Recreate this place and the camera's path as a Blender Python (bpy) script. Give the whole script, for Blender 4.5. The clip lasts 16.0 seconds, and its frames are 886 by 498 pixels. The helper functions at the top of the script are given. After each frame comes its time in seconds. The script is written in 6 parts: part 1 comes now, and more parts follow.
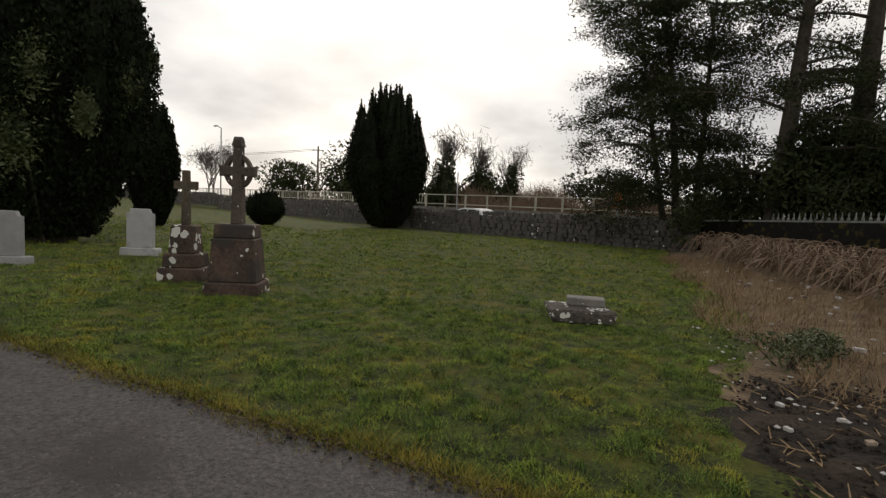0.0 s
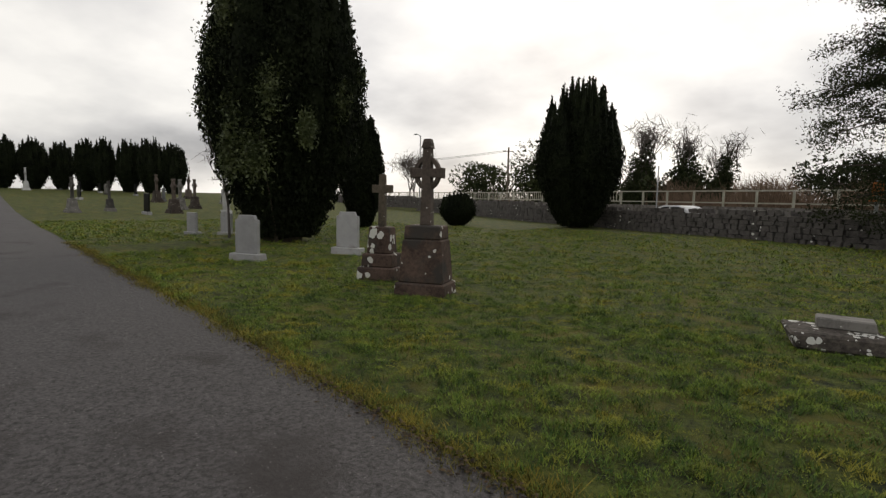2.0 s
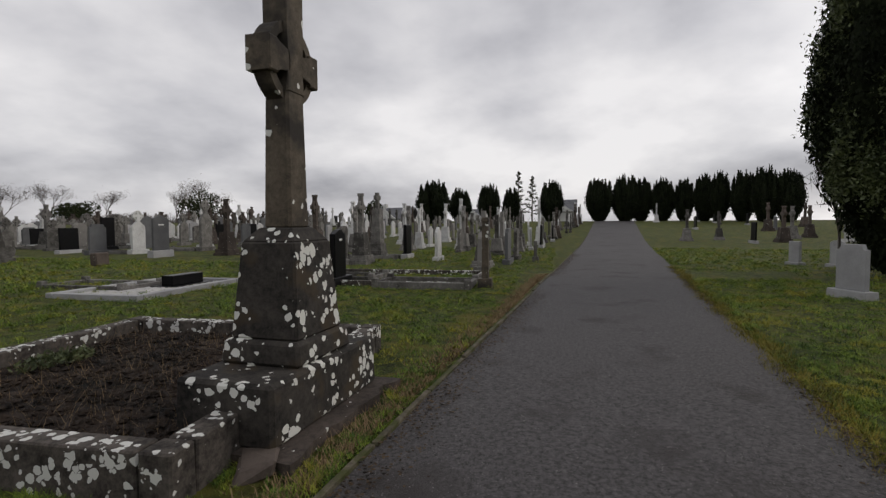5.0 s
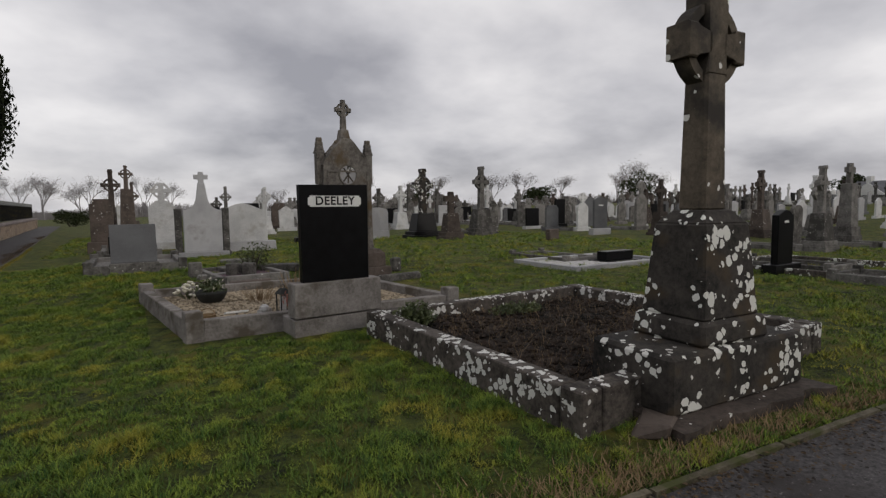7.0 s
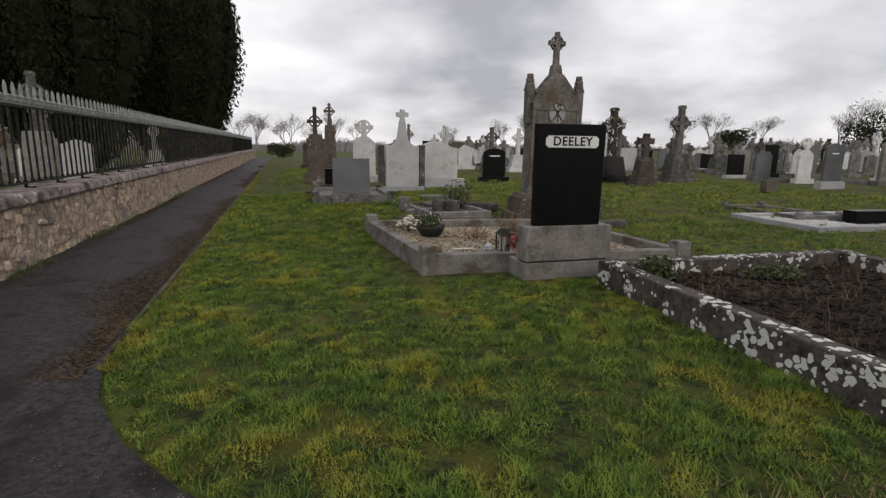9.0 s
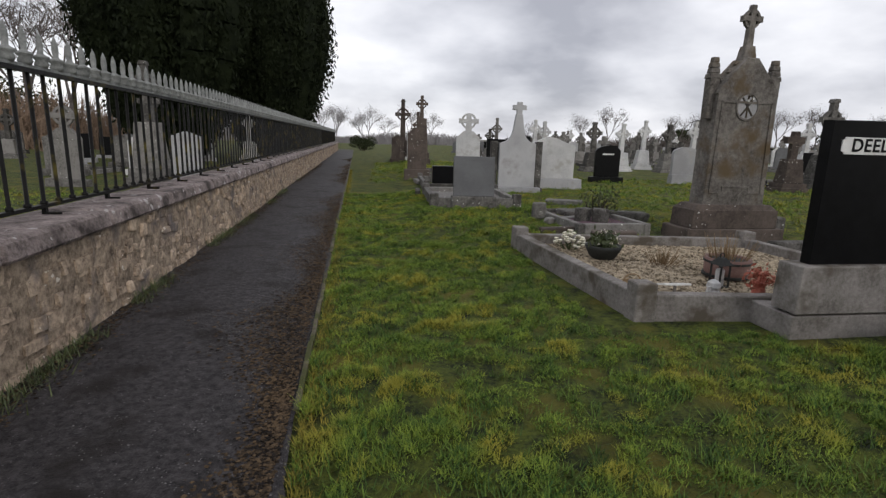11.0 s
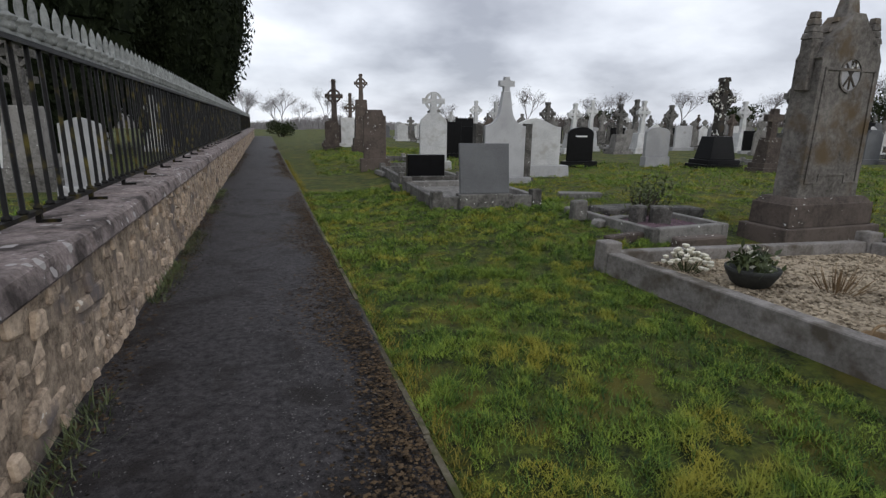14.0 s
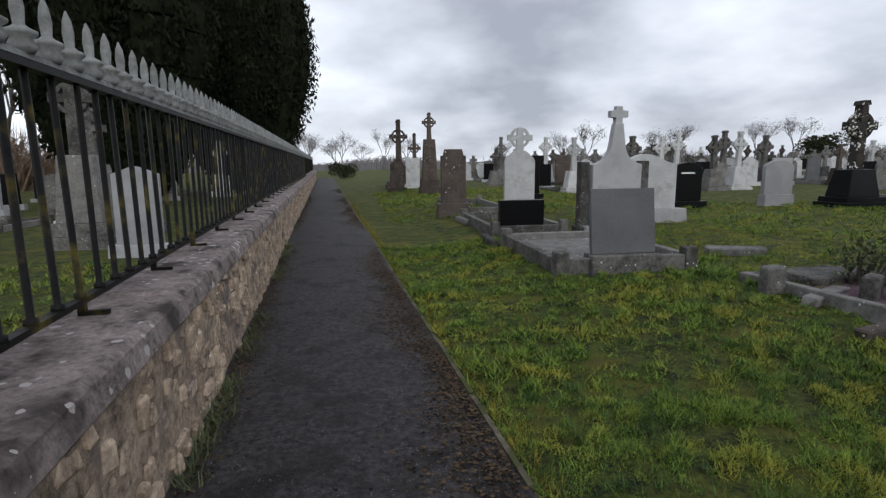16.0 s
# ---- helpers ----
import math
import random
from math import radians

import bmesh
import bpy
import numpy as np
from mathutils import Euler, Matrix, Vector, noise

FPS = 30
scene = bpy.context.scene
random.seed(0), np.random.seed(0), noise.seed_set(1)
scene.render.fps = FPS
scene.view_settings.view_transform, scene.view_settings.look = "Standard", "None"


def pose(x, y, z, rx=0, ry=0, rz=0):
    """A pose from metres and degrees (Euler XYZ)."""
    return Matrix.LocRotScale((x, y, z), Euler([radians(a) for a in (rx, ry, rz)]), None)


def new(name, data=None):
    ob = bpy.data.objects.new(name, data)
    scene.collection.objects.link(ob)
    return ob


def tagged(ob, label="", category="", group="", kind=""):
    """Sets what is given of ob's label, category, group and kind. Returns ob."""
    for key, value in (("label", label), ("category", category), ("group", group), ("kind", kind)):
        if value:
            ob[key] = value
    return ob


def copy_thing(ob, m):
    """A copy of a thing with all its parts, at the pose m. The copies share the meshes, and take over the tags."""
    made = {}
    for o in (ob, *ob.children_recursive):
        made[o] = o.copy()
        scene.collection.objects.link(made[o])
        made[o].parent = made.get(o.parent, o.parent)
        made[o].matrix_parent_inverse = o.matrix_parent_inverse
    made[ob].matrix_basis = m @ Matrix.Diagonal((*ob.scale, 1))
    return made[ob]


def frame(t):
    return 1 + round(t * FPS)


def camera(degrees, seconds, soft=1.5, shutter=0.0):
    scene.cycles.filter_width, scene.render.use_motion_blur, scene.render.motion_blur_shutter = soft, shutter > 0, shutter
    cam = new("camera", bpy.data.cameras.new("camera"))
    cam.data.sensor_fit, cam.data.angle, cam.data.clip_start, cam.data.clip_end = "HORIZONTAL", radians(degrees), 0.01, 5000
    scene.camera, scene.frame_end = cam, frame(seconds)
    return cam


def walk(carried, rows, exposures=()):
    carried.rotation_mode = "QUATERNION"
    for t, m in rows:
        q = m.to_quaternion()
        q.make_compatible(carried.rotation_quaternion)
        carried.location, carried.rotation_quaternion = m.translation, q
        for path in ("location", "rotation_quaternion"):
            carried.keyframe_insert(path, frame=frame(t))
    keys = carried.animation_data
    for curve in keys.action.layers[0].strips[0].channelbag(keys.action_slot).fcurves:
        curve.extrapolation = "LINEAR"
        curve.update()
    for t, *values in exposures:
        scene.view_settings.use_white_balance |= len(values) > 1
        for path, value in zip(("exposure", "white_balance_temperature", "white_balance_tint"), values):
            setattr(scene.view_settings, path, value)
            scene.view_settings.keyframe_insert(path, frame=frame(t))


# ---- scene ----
# ---- camera and walk: seconds, place, tilt, roll, heading ----
cam = camera(81.4, 16.0, soft=1.35)
ROWS = [
    (0.0, 0.000, 0.001, 1.461, 85.25, -2.58, 20.04),
    (0.5, -0.016, 0.135, 1.454, 85.07, -2.15, 21.04),
    (1.0, -0.090, 0.261, 1.435, 84.16, -2.40, 22.80),
    (1.5, -0.200, 0.380, 1.436, 84.83, -2.33, 29.21),
    (2.0, -0.244, 0.478, 1.445, 84.55, -1.27, 40.85),
    (2.5, -0.196, 0.577, 1.451, 85.60, -1.56, 52.42),
    (3.0, -0.188, 0.640, 1.444, 85.38, -0.27, 57.41),
    (3.5, -0.152, 0.646, 1.439, 85.80, 0.17, 70.32),
    (4.0, -0.072, 0.704, 1.450, 85.76, 1.47, 82.86),
    (4.2, -0.045, 0.721, 1.447, 86.15, 1.67, 87.05),
    (6.3, -0.015, 1.284, 1.415, 85.21, -0.63, 133.73),
    (6.5, 0.056, 1.283, 1.425, 84.88, 0.18, 139.93),
    (7.0, 0.168, 1.270, 1.452, 85.33, 0.70, 148.45),
    (7.5, 0.252, 1.220, 1.429, 85.63, 0.14, 153.23),
    (8.0, 0.296, 0.973, 1.405, 82.97, -0.39, 162.65),
    (8.5, 0.529, 0.829, 1.427, 79.46, -1.48, 167.55),
    (8.7, 0.649, 0.831, 1.447, 79.12, -0.86, 166.39),
    (10.8, 1.771, -0.711, 1.483, 76.24, -1.22, 170.71),
    (11.0, 1.820, -0.870, 1.493, 77.96, -1.69, 174.02),
    (11.5, 2.105, -1.164, 1.463, 77.54, -1.88, 178.43),
    (12.0, 2.335, -1.487, 1.488, 77.97, -1.27, 175.53),
    (12.5, 2.507, -1.934, 1.486, 76.45, -0.79, 172.69),
    (13.0, 2.698, -2.361, 1.482, 76.56, -0.24, 171.43),
    (13.5, 2.835, -2.856, 1.464, 76.78, -1.44, 165.79),
    (14.0, 2.947, -3.374, 1.454, 76.41, -0.79, 164.67),
    (14.5, 3.026, -3.946, 1.461, 76.20, -0.80, 162.99),
    (15.0, 3.091, -4.459, 1.446, 78.17, -0.63, 162.84),
    (15.5, 3.216, -5.019, 1.438, 78.71, -0.84, 168.87),
    (16.0, 3.291, -5.434, 1.504, 80.47, 0.59, 170.46),
]
EXPOSURES = [(0.0, 0.14, 7500, 9), (2.0, 0.10, 7300, 9), (3.0, -0.06, 7000, 10), (4.0, -0.05, 6900, 11), (7.0, -0.10, 6900, 12), (8.5, 0.24, 6950, 12), (11.0, 0.34, 6650, 11), (11.5, 0.46, 6600, 11), (13.0, 0.40, 6450, 10), (16.0, 0.28, 6250, 9)]
walk(cam, [(t, pose(x, y, z, a, b, c)) for t, x, y, z, a, b, c in ROWS], EXPOSURES)

# ---- world, sun, exposure ----
SUN_YAW, SUN_UP = 28.0, 24.0   # heading and height of the veiled sun


def make_world():
    w = bpy.data.worlds.new("sky")
    w.use_nodes = True
    scene.world = w
    nt = w.node_tree
    nt.nodes.clear()
    N, L = nt.nodes.new, nt.links.new
    out, bg = N("ShaderNodeOutputWorld"), N("ShaderNodeBackground")
    sky = N("ShaderNodeTexSky")
    sky.sky_type, sky.sun_disc = "NISHITA", False
    sky.sun_elevation, sky.sun_rotation = radians(SUN_UP), radians(-SUN_YAW)
    tc = N("ShaderNodeTexCoord")
    sep = N("ShaderNodeSeparateXYZ")
    L(tc.outputs["Generated"], sep.inputs[0])
    up = N("ShaderNodeMath"); up.operation = "MAXIMUM"
    L(sep.outputs["Z"], up.inputs[0]); up.inputs[1].default_value = 0.0
    add = N("ShaderNodeMath"); add.operation = "ADD"
    L(up.outputs[0], add.inputs[0]); add.inputs[1].default_value = 0.34
    # cloud layer: directions laid onto a flat ceiling of cloud
    div = N("ShaderNodeVectorMath"); div.operation = "DIVIDE"
    comb = N("ShaderNodeCombineXYZ")
    for k in range(3):
        L(add.outputs[0], comb.inputs[k])
    L(tc.outputs["Generated"], div.inputs[0]); L(comb.outputs[0], div.inputs[1])
    n1 = N("ShaderNodeTexNoise")
    n1.inputs["Scale"].default_value, n1.inputs["Detail"].default_value = 1.15, 6.0
    n1.inputs["Roughness"].default_value, n1.inputs["Distortion"].default_value = 0.50, 0.0
    L(div.outputs[0], n1.inputs["Vector"])
    ramp = N("ShaderNodeValToRGB")
    e = ramp.color_ramp.elements
    e[0].position, e[0].color = 0.33, (0.36, 0.375, 0.43, 1)
    e[1].position, e[1].color = 0.62, (0.90, 0.92, 0.97, 1)
    mid = ramp.color_ramp.elements.new(0.47); mid.color = (0.62, 0.64, 0.70, 1)
    L(n1.outputs["Fac"], ramp.inputs[0])
    # the sun shines through the cloud round its own place
    dot = N("ShaderNodeVectorMath"); dot.operation = "DOT_PRODUCT"
    L(tc.outputs["Generated"], dot.inputs[0])
    cu = math.cos(radians(SUN_UP))
    dot.inputs[1].default_value = (-math.sin(radians(SUN_YAW)) * cu, math.cos(radians(SUN_YAW)) * cu, math.sin(radians(SUN_UP)))
    glow = N("ShaderNodeMapRange")
    glow.inputs["From Min"].default_value, glow.inputs["From Max"].default_value = 0.68, 1.0
    glow.inputs["To Min"].default_value, glow.inputs["To Max"].default_value = 1.0, 1.28
    L(dot.outputs["Value"], glow.inputs["Value"])
    mul = N("ShaderNodeVectorMath"); mul.operation = "SCALE"
    L(ramp.outputs["Color"], mul.inputs[0]); L(glow.outputs[0], mul.inputs["Scale"])
    skys = N("ShaderNodeVectorMath"); skys.operation = "SCALE"
    L(sky.outputs[0], skys.inputs[0]); skys.inputs["Scale"].default_value = 0.08
    mix = N("ShaderNodeMix"); mix.data_type = "RGBA"
    mix.inputs["Factor"].default_value = 0.92
    L(skys.outputs[0], mix.inputs[6]); L(mul.outputs[0], mix.inputs[7])
    L(mix.outputs[2], bg.inputs["Color"])
    bg.inputs["Strength"].default_value = 1.0
    L(bg.outputs[0], out.inputs["Surface"])


make_world()
sun = new("sun", bpy.data.lights.new("sun", "SUN"))
sun.data.energy, sun.data.angle, sun.data.color = 0.7, radians(25), (1.0, 0.96, 0.9)
sun.rotation_euler = (radians(90 - SUN_UP), 0, radians(180 + SUN_YAW))


# ---- materials ----
def mottled(name, dark, light, scale=6.0, fine=60.0, rough=0.85, bump=0.3, spots=None, second=None, metal=0.0, vary=0.0, spec=0.3, contrast=0.13, bumpdist=0.01, island=0.0):
    """Two scales of noise between two colours; spots: (colour, scale, size), lichen or flecks; second: (colour, scale, amount), stains."""
    m = bpy.data.materials.new(name)
    m.use_nodes = True
    nt = m.node_tree
    N, L = nt.nodes.new, nt.links.new
    bsdf = nt.nodes["Principled BSDF"]
    geo = N("ShaderNodeNewGeometry")
    pos = geo.outputs["Position"]

    def noise_of(sc, detail=5.0, rgh=0.55):
        n = N("ShaderNodeTexNoise")
        n.inputs["Scale"].default_value, n.inputs["Detail"].default_value = sc, detail
        n.inputs["Roughness"].default_value = rgh
        L(pos, n.inputs["Vector"])
        return n.outputs["Fac"]

    a, b = noise_of(scale), noise_of(fine * 0.5, 6.0, 0.78)
    mixv = N("ShaderNodeMath"); mixv.operation = "MULTIPLY_ADD"
    L(b, mixv.inputs[0]); mixv.inputs[1].default_value = 0.55
    half = N("ShaderNodeMath"); half.operation = "MULTIPLY"
    L(a, half.inputs[0]); half.inputs[1].default_value = 0.45
    L(half.outputs[0], mixv.inputs[2])
    value = mixv.outputs[0]
    if vary:
        info = N("ShaderNodeObjectInfo")
        mv = N("ShaderNodeMath"); mv.operation = "MULTIPLY_ADD"
        L(info.outputs["Random"], mv.inputs[0]); mv.inputs[1].default_value = vary
        sh = N("ShaderNodeMath"); sh.operation = "SUBTRACT"
        L(value, sh.inputs[0]); sh.inputs[1].default_value = vary / 2
        L(sh.outputs[0], mv.inputs[2])
        value = mv.outputs[0]
    if island:
        mi = N("ShaderNodeMath"); mi.operation = "MULTIPLY_ADD"
        L(geo.outputs["Random Per Island"], mi.inputs[0]); mi.inputs[1].default_value = island
        si = N("ShaderNodeMath"); si.operation = "SUBTRACT"
        L(value, si.inputs[0]); si.inputs[1].default_value = island / 2
        L(si.outputs[0], mi.inputs[2])
        value = mi.outputs[0]
    ramp = N("ShaderNodeValToRGB")
    e = ramp.color_ramp.elements
    e[0].position, e[0].color = 0.5 - contrast, (*dark, 1)
    e[1].position, e[1].color = 0.5 + contrast, (*light, 1)
    L(value, ramp.inputs[0])
    col = ramp.outputs["Color"]

    def over(col, fac, colour):
        mx = N("ShaderNodeMix"); mx.data_type = "RGBA"
        L(fac, mx.inputs["Factor"]); L(col, mx.inputs[6]); mx.inputs[7].default_value = (*colour, 1)
        return mx.outputs[2]

    if second:
        colour, sc, amount = second
        r = N("ShaderNodeMapRange")
        r.inputs["From Min"].default_value, r.inputs["From Max"].default_value = 0.62 - amount * 0.3, 0.74 - amount * 0.3
        L(noise_of(sc, 6.0), r.inputs["Value"])
        col = over(col, r.outputs[0], colour)
    if spots:
        colour, sc, size = spots
        v = N("ShaderNodeTexVoronoi"); v.inputs["Scale"].default_value = sc
        warp = N("ShaderNodeTexNoise"); warp.inputs["Scale"].default_value = sc * 1.6
        L(pos, warp.inputs["Vector"])
        wm = N("ShaderNodeVectorMath"); wm.operation = "MULTIPLY_ADD"
        L(warp.outputs["Color"], wm.inputs[0])
        wm.inputs[1].default_value = (0.5 / sc,) * 3
        L(pos, wm.inputs[2])
        L(wm.outputs[0], v.inputs["Vector"])
        lim = N("ShaderNodeMath"); lim.operation = "MULTIPLY"
        sepc = N("ShaderNodeSeparateColor")
        L(v.outputs["Color"], sepc.inputs[0])
        L(sepc.outputs[0], lim.inputs[0]); lim.inputs[1].default_value = size
        patch = N("ShaderNodeMapRange")
        patch.inputs["From Min"].default_value, patch.inputs["From Max"].default_value = 0.40, 0.60
        L(noise_of(sc * 0.22, 2.0), patch.inputs["Value"])
        lim2 = N("ShaderNodeMath"); lim2.operation = "MULTIPLY"
        L(lim.outputs[0], lim2.inputs[0]); L(patch.outputs[0], lim2.inputs[1])
        lt = N("ShaderNodeMath"); lt.operation = "LESS_THAN"
        L(v.outputs["Distance"], lt.inputs[0]); L(lim2.outputs[0], lt.inputs[1])
        col = over(col, lt.outputs[0], colour)
    L(col, bsdf.inputs["Base Color"])
    bsdf.inputs["Roughness"].default_value = rough
    bsdf.inputs["Metallic"].default_value = metal
    bsdf.inputs["Specular IOR Level"].default_value = spec
    if bump:
        bp = N("ShaderNodeBump")
        bp.inputs["Strength"].default_value, bp.inputs["Distance"].default_value = bump, bumpdist
        L(mixv.outputs[0], bp.inputs["Height"]); L(bp.outputs[0], bsdf.inputs["Normal"])
    return m


LICHEN = (0.62, 0.62, 0.58)
M = {}
M["grass"] = mottled("lawn", (0.006, 0.012, 0.002), (0.085, 0.105, 0.013), 5.0, 60, 0.95, 0.9, second=((0.095, 0.085, 0.012), 1.5, 0.38), contrast=0.09, bumpdist=0.05)
M["blade"] = mottled("grass_blade", (0.018, 0.064, 0.009), (0.215, 0.285, 0.034), 3.5, 30, 0.75, 0.0, second=((0.245, 0.232, 0.028), 1.7, 0.40), contrast=0.13, island=0.20)
M["moss"] = mottled("moss_blade", (0.050, 0.060, 0.009), (0.27, 0.215, 0.032), 2.2, 16, 0.8, 0.0, contrast=0.15, island=0.2)
# deeper green than the other blades: shade among clumps put into the colour
M["tuft"] = mottled("shade_toned_tuft", (0.014, 0.045, 0.007), (0.11, 0.175, 0.022), 2.0, 24, 0.7, 0.0, contrast=0.15, island=0.25)
M["straw"] = mottled("dry_stalk", (0.13, 0.085, 0.045), (0.30, 0.21, 0.12), 3, 40, 0.9, 0.0)
M["asphalt"] = mottled("asphalt", (0.012, 0.011, 0.011), (0.112, 0.104, 0.105), 30.0, 160, 0.7, 1.0, second=((0.036, 0.031, 0.030), 0.9, 0.24), spots=((0.19, 0.18, 0.175), 55, 0.30), contrast=0.12, spec=0.28, bumpdist=0.014)
M["path"] = mottled("path_asphalt", (0.004, 0.0035, 0.004), (0.068, 0.061, 0.063), 24.0, 160, 0.7, 1.0, second=((0.013, 0.010, 0.009), 2.4, 0.30), spots=((0.17, 0.16, 0.16), 60, 0.30), spec=0.25, contrast=0.11, bumpdist=0.018)
M["edging"] = mottled("edging", (0.035, 0.030, 0.018), (0.155, 0.135, 0.095), 5, 50, 0.9, 0.6, second=((0.050, 0.055, 0.016), 4, 0.5))
M["strawsoil"] = mottled("straw_strewn_soil", (0.050, 0.034, 0.022), (0.225, 0.165, 0.105), 3, 50, 0.95, 1.0, bumpdist=0.03)
M["soil"] = mottled("soil", (0.003, 0.0025, 0.002), (0.050, 0.034, 0.024), 3, 40, 0.95, 1.0, bumpdist=0.05, contrast=0.09)
M["litter"] = mottled("leaf_litter", (0.008, 0.005, 0.003), (0.100, 0.066, 0.036), 3, 50, 0.95, 0.8, bumpdist=0.02, island=0.40, contrast=0.16)
M["gravel"] = mottled("gravel", (0.10, 0.075, 0.048), (0.48, 0.40, 0.29), 6, 60, 0.9, 1.0, bumpdist=0.02, contrast=0.16, island=0.3)
M["rubble"] = mottled("rubble_stone", (0.070, 0.050, 0.037), (0.56, 0.44, 0.33), 11, 60, 0.9, 1.0, vary=0.14, spots=((0.58, 0.53, 0.46), 16, 0.34), contrast=0.15, second=((0.13, 0.11, 0.105), 2.6, 0.26))
M["mortar"] = mottled("mortar", (0.075, 0.055, 0.041), (0.48, 0.38, 0.285), 9, 50, 0.95, 1.0, bumpdist=0.04, second=((0.15, 0.125, 0.115), 2.6, 0.26))
M["darkrubble"] = mottled("dark_rubble", (0.020, 0.018, 0.018), (0.125, 0.115, 0.108), 3, 14, 0.9, 0.8, vary=0.3, spots=(LICHEN, 3.5, 0.3))
M["coping"] = mottled("coping", (0.060, 0.047, 0.044), (0.38, 0.315, 0.30), 7, 60, 0.9, 1.0, spots=((0.42, 0.39, 0.38), 13, 0.5), second=((0.050, 0.040, 0.037), 3.5, 0.34), contrast=0.13, bumpdist=0.03)
M["iron"] = mottled("black_iron", (0.004, 0.004, 0.004), (0.013, 0.012, 0.011), 6, 60, 0.5, 0.2, second=((0.070, 0.056, 0.012), 5, 0.20), spec=0.12)
M["finial"] = mottled("grey_paint", (0.11, 0.115, 0.11), (0.27, 0.28, 0.27), 8, 70, 0.7, 0.3)
M["lime"] = mottled("limestone", (0.045, 0.042, 0.038), (0.205, 0.195, 0.182), 4, 40, 0.9, 0.5, vary=0.25, spots=(LICHEN, 16, 0.22))
M["limedark"] = mottled("dark_limestone", (0.005, 0.0045, 0.004), (0.056, 0.049, 0.042), 4, 40, 0.85, 0.6, spots=(LICHEN, 15, 0.74), second=((0.050, 0.037, 0.023), 3.5, 0.22), contrast=0.12)
M["shaft"] = mottled("weathered_shaft", (0.045, 0.036, 0.026), (0.14, 0.115, 0.085), 3, 40, 0.85, 0.5, spots=(LICHEN, 10, 0.42), second=((0.030, 0.026, 0.022), 2.0, 0.45))
M["kerblichen"] = mottled("lichen_kerb", (0.018, 0.015, 0.013), (0.11, 0.095, 0.082), 5, 40, 0.9, 0.6, spots=((0.58, 0.58, 0.55), 17, 0.95))
M["kerbgrey"] = mottled("grey_kerb", (0.105, 0.095, 0.085), (0.275, 0.255, 0.240), 4, 60, 0.85, 0.4, second=((0.085, 0.072, 0.056), 3, 0.30))
M["granite"] = mottled("pale_granite", (0.24, 0.24, 0.245), (0.42, 0.42, 0.425), 2, 150, 0.6, 0.1, vary=0.2, second=((0.28, 0.27, 0.26), 2, 0.2))
M["white"] = mottled("white_marble", (0.36, 0.36, 0.36), (0.60, 0.60, 0.59), 2, 60, 0.6, 0.15, vary=0.15, second=((0.36, 0.35, 0.33), 3, 0.25))
M["slate"] = mottled("slate_back", (0.075, 0.076, 0.08), (0.135, 0.137, 0.142), 2, 120, 0.75, 0.3, vary=0.15)
M["black"] = mottled("black_granite", (0.004, 0.004, 0.004), (0.009, 0.009, 0.010), 8, 200, 0.30, 0.0, spec=0.10)
M["brown"] = mottled("brown_stone", (0.030, 0.023, 0.019), (0.105, 0.083, 0.070), 3, 40, 0.85, 0.5, vary=0.2, spots=(LICHEN, 14, 0.26))
M["redstone"] = mottled("red_sandstone", (0.030, 0.019, 0.015), (0.135, 0.092, 0.073), 3, 40, 0.88, 0.5, spots=((0.6, 0.6, 0.56), 7, 0.75), second=((0.045, 0.04, 0.036), 2.2, 0.4))
M["temple"] = mottled("stained_limestone", (0.034, 0.029, 0.025), (0.215, 0.198, 0.178), 1.8, 30, 0.9, 0.5, second=((0.095, 0.068, 0.038), 1.6, 0.30))
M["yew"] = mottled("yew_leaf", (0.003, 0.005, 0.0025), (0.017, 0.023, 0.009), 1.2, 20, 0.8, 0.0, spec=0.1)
M["ivy"] = mottled("ivy_leaf", (0.024, 0.038, 0.014), (0.11, 0.13, 0.052), 1.5, 12, 0.5, 0.0, spec=0.3)
M["conifer"] = mottled("conifer_leaf", (0.010, 0.015, 0.007), (0.045, 0.055, 0.022), 1.0, 12, 0.8, 0.0, spec=0.1)
M["shrub"] = mottled("shrub_leaf", (0.02, 0.03, 0.012), (0.07, 0.08, 0.03), 0.4, 6, 0.8, 0.0, spec=0.1)
M["bark"] = mottled("bark", (0.03, 0.024, 0.02), (0.09, 0.075, 0.06), 4, 40, 0.95, 0.8)
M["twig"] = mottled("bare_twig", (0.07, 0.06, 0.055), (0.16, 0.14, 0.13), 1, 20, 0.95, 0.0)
# bare twig lightened to stand for haze over distance
M["haze"] = mottled("hazed_twig", (0.16, 0.15, 0.15), (0.26, 0.25, 0.255), 0.5, 5, 0.95, 0.0)
M["bramble"] = mottled("bramble_stem", (0.09, 0.06, 0.04), (0.27, 0.19, 0.135), 3, 30, 0.9, 0.0)
M["rail"] = mottled("pale_rail", (0.33, 0.32, 0.26), (0.50, 0.48, 0.40), 2, 20, 0.8, 0.1)
M["render"] = mottled("white_render", (0.42, 0.42, 0.41), (0.58, 0.58, 0.57), 0.5, 10, 0.9, 0.1)
M["roof"] = mottled("roof_slate", (0.08, 0.082, 0.09), (0.17, 0.17, 0.18), 0.8, 12, 0.8, 0.2)
M["glass"] = mottled("dark_glass", (0.02, 0.022, 0.025), (0.04, 0.043, 0.047), 1, 10, 0.15, 0.0, spec=0.6)
M["car"] = mottled("white_paint", (0.62, 0.63, 0.64), (0.70, 0.71, 0.72), 1, 8, 0.3, 0.0, spec=0.5)
M["rubber"] = mottled("rubber", (0.015, 0.015, 0.015), (0.03, 0.03, 0.03), 4, 40, 0.9, 0.1)
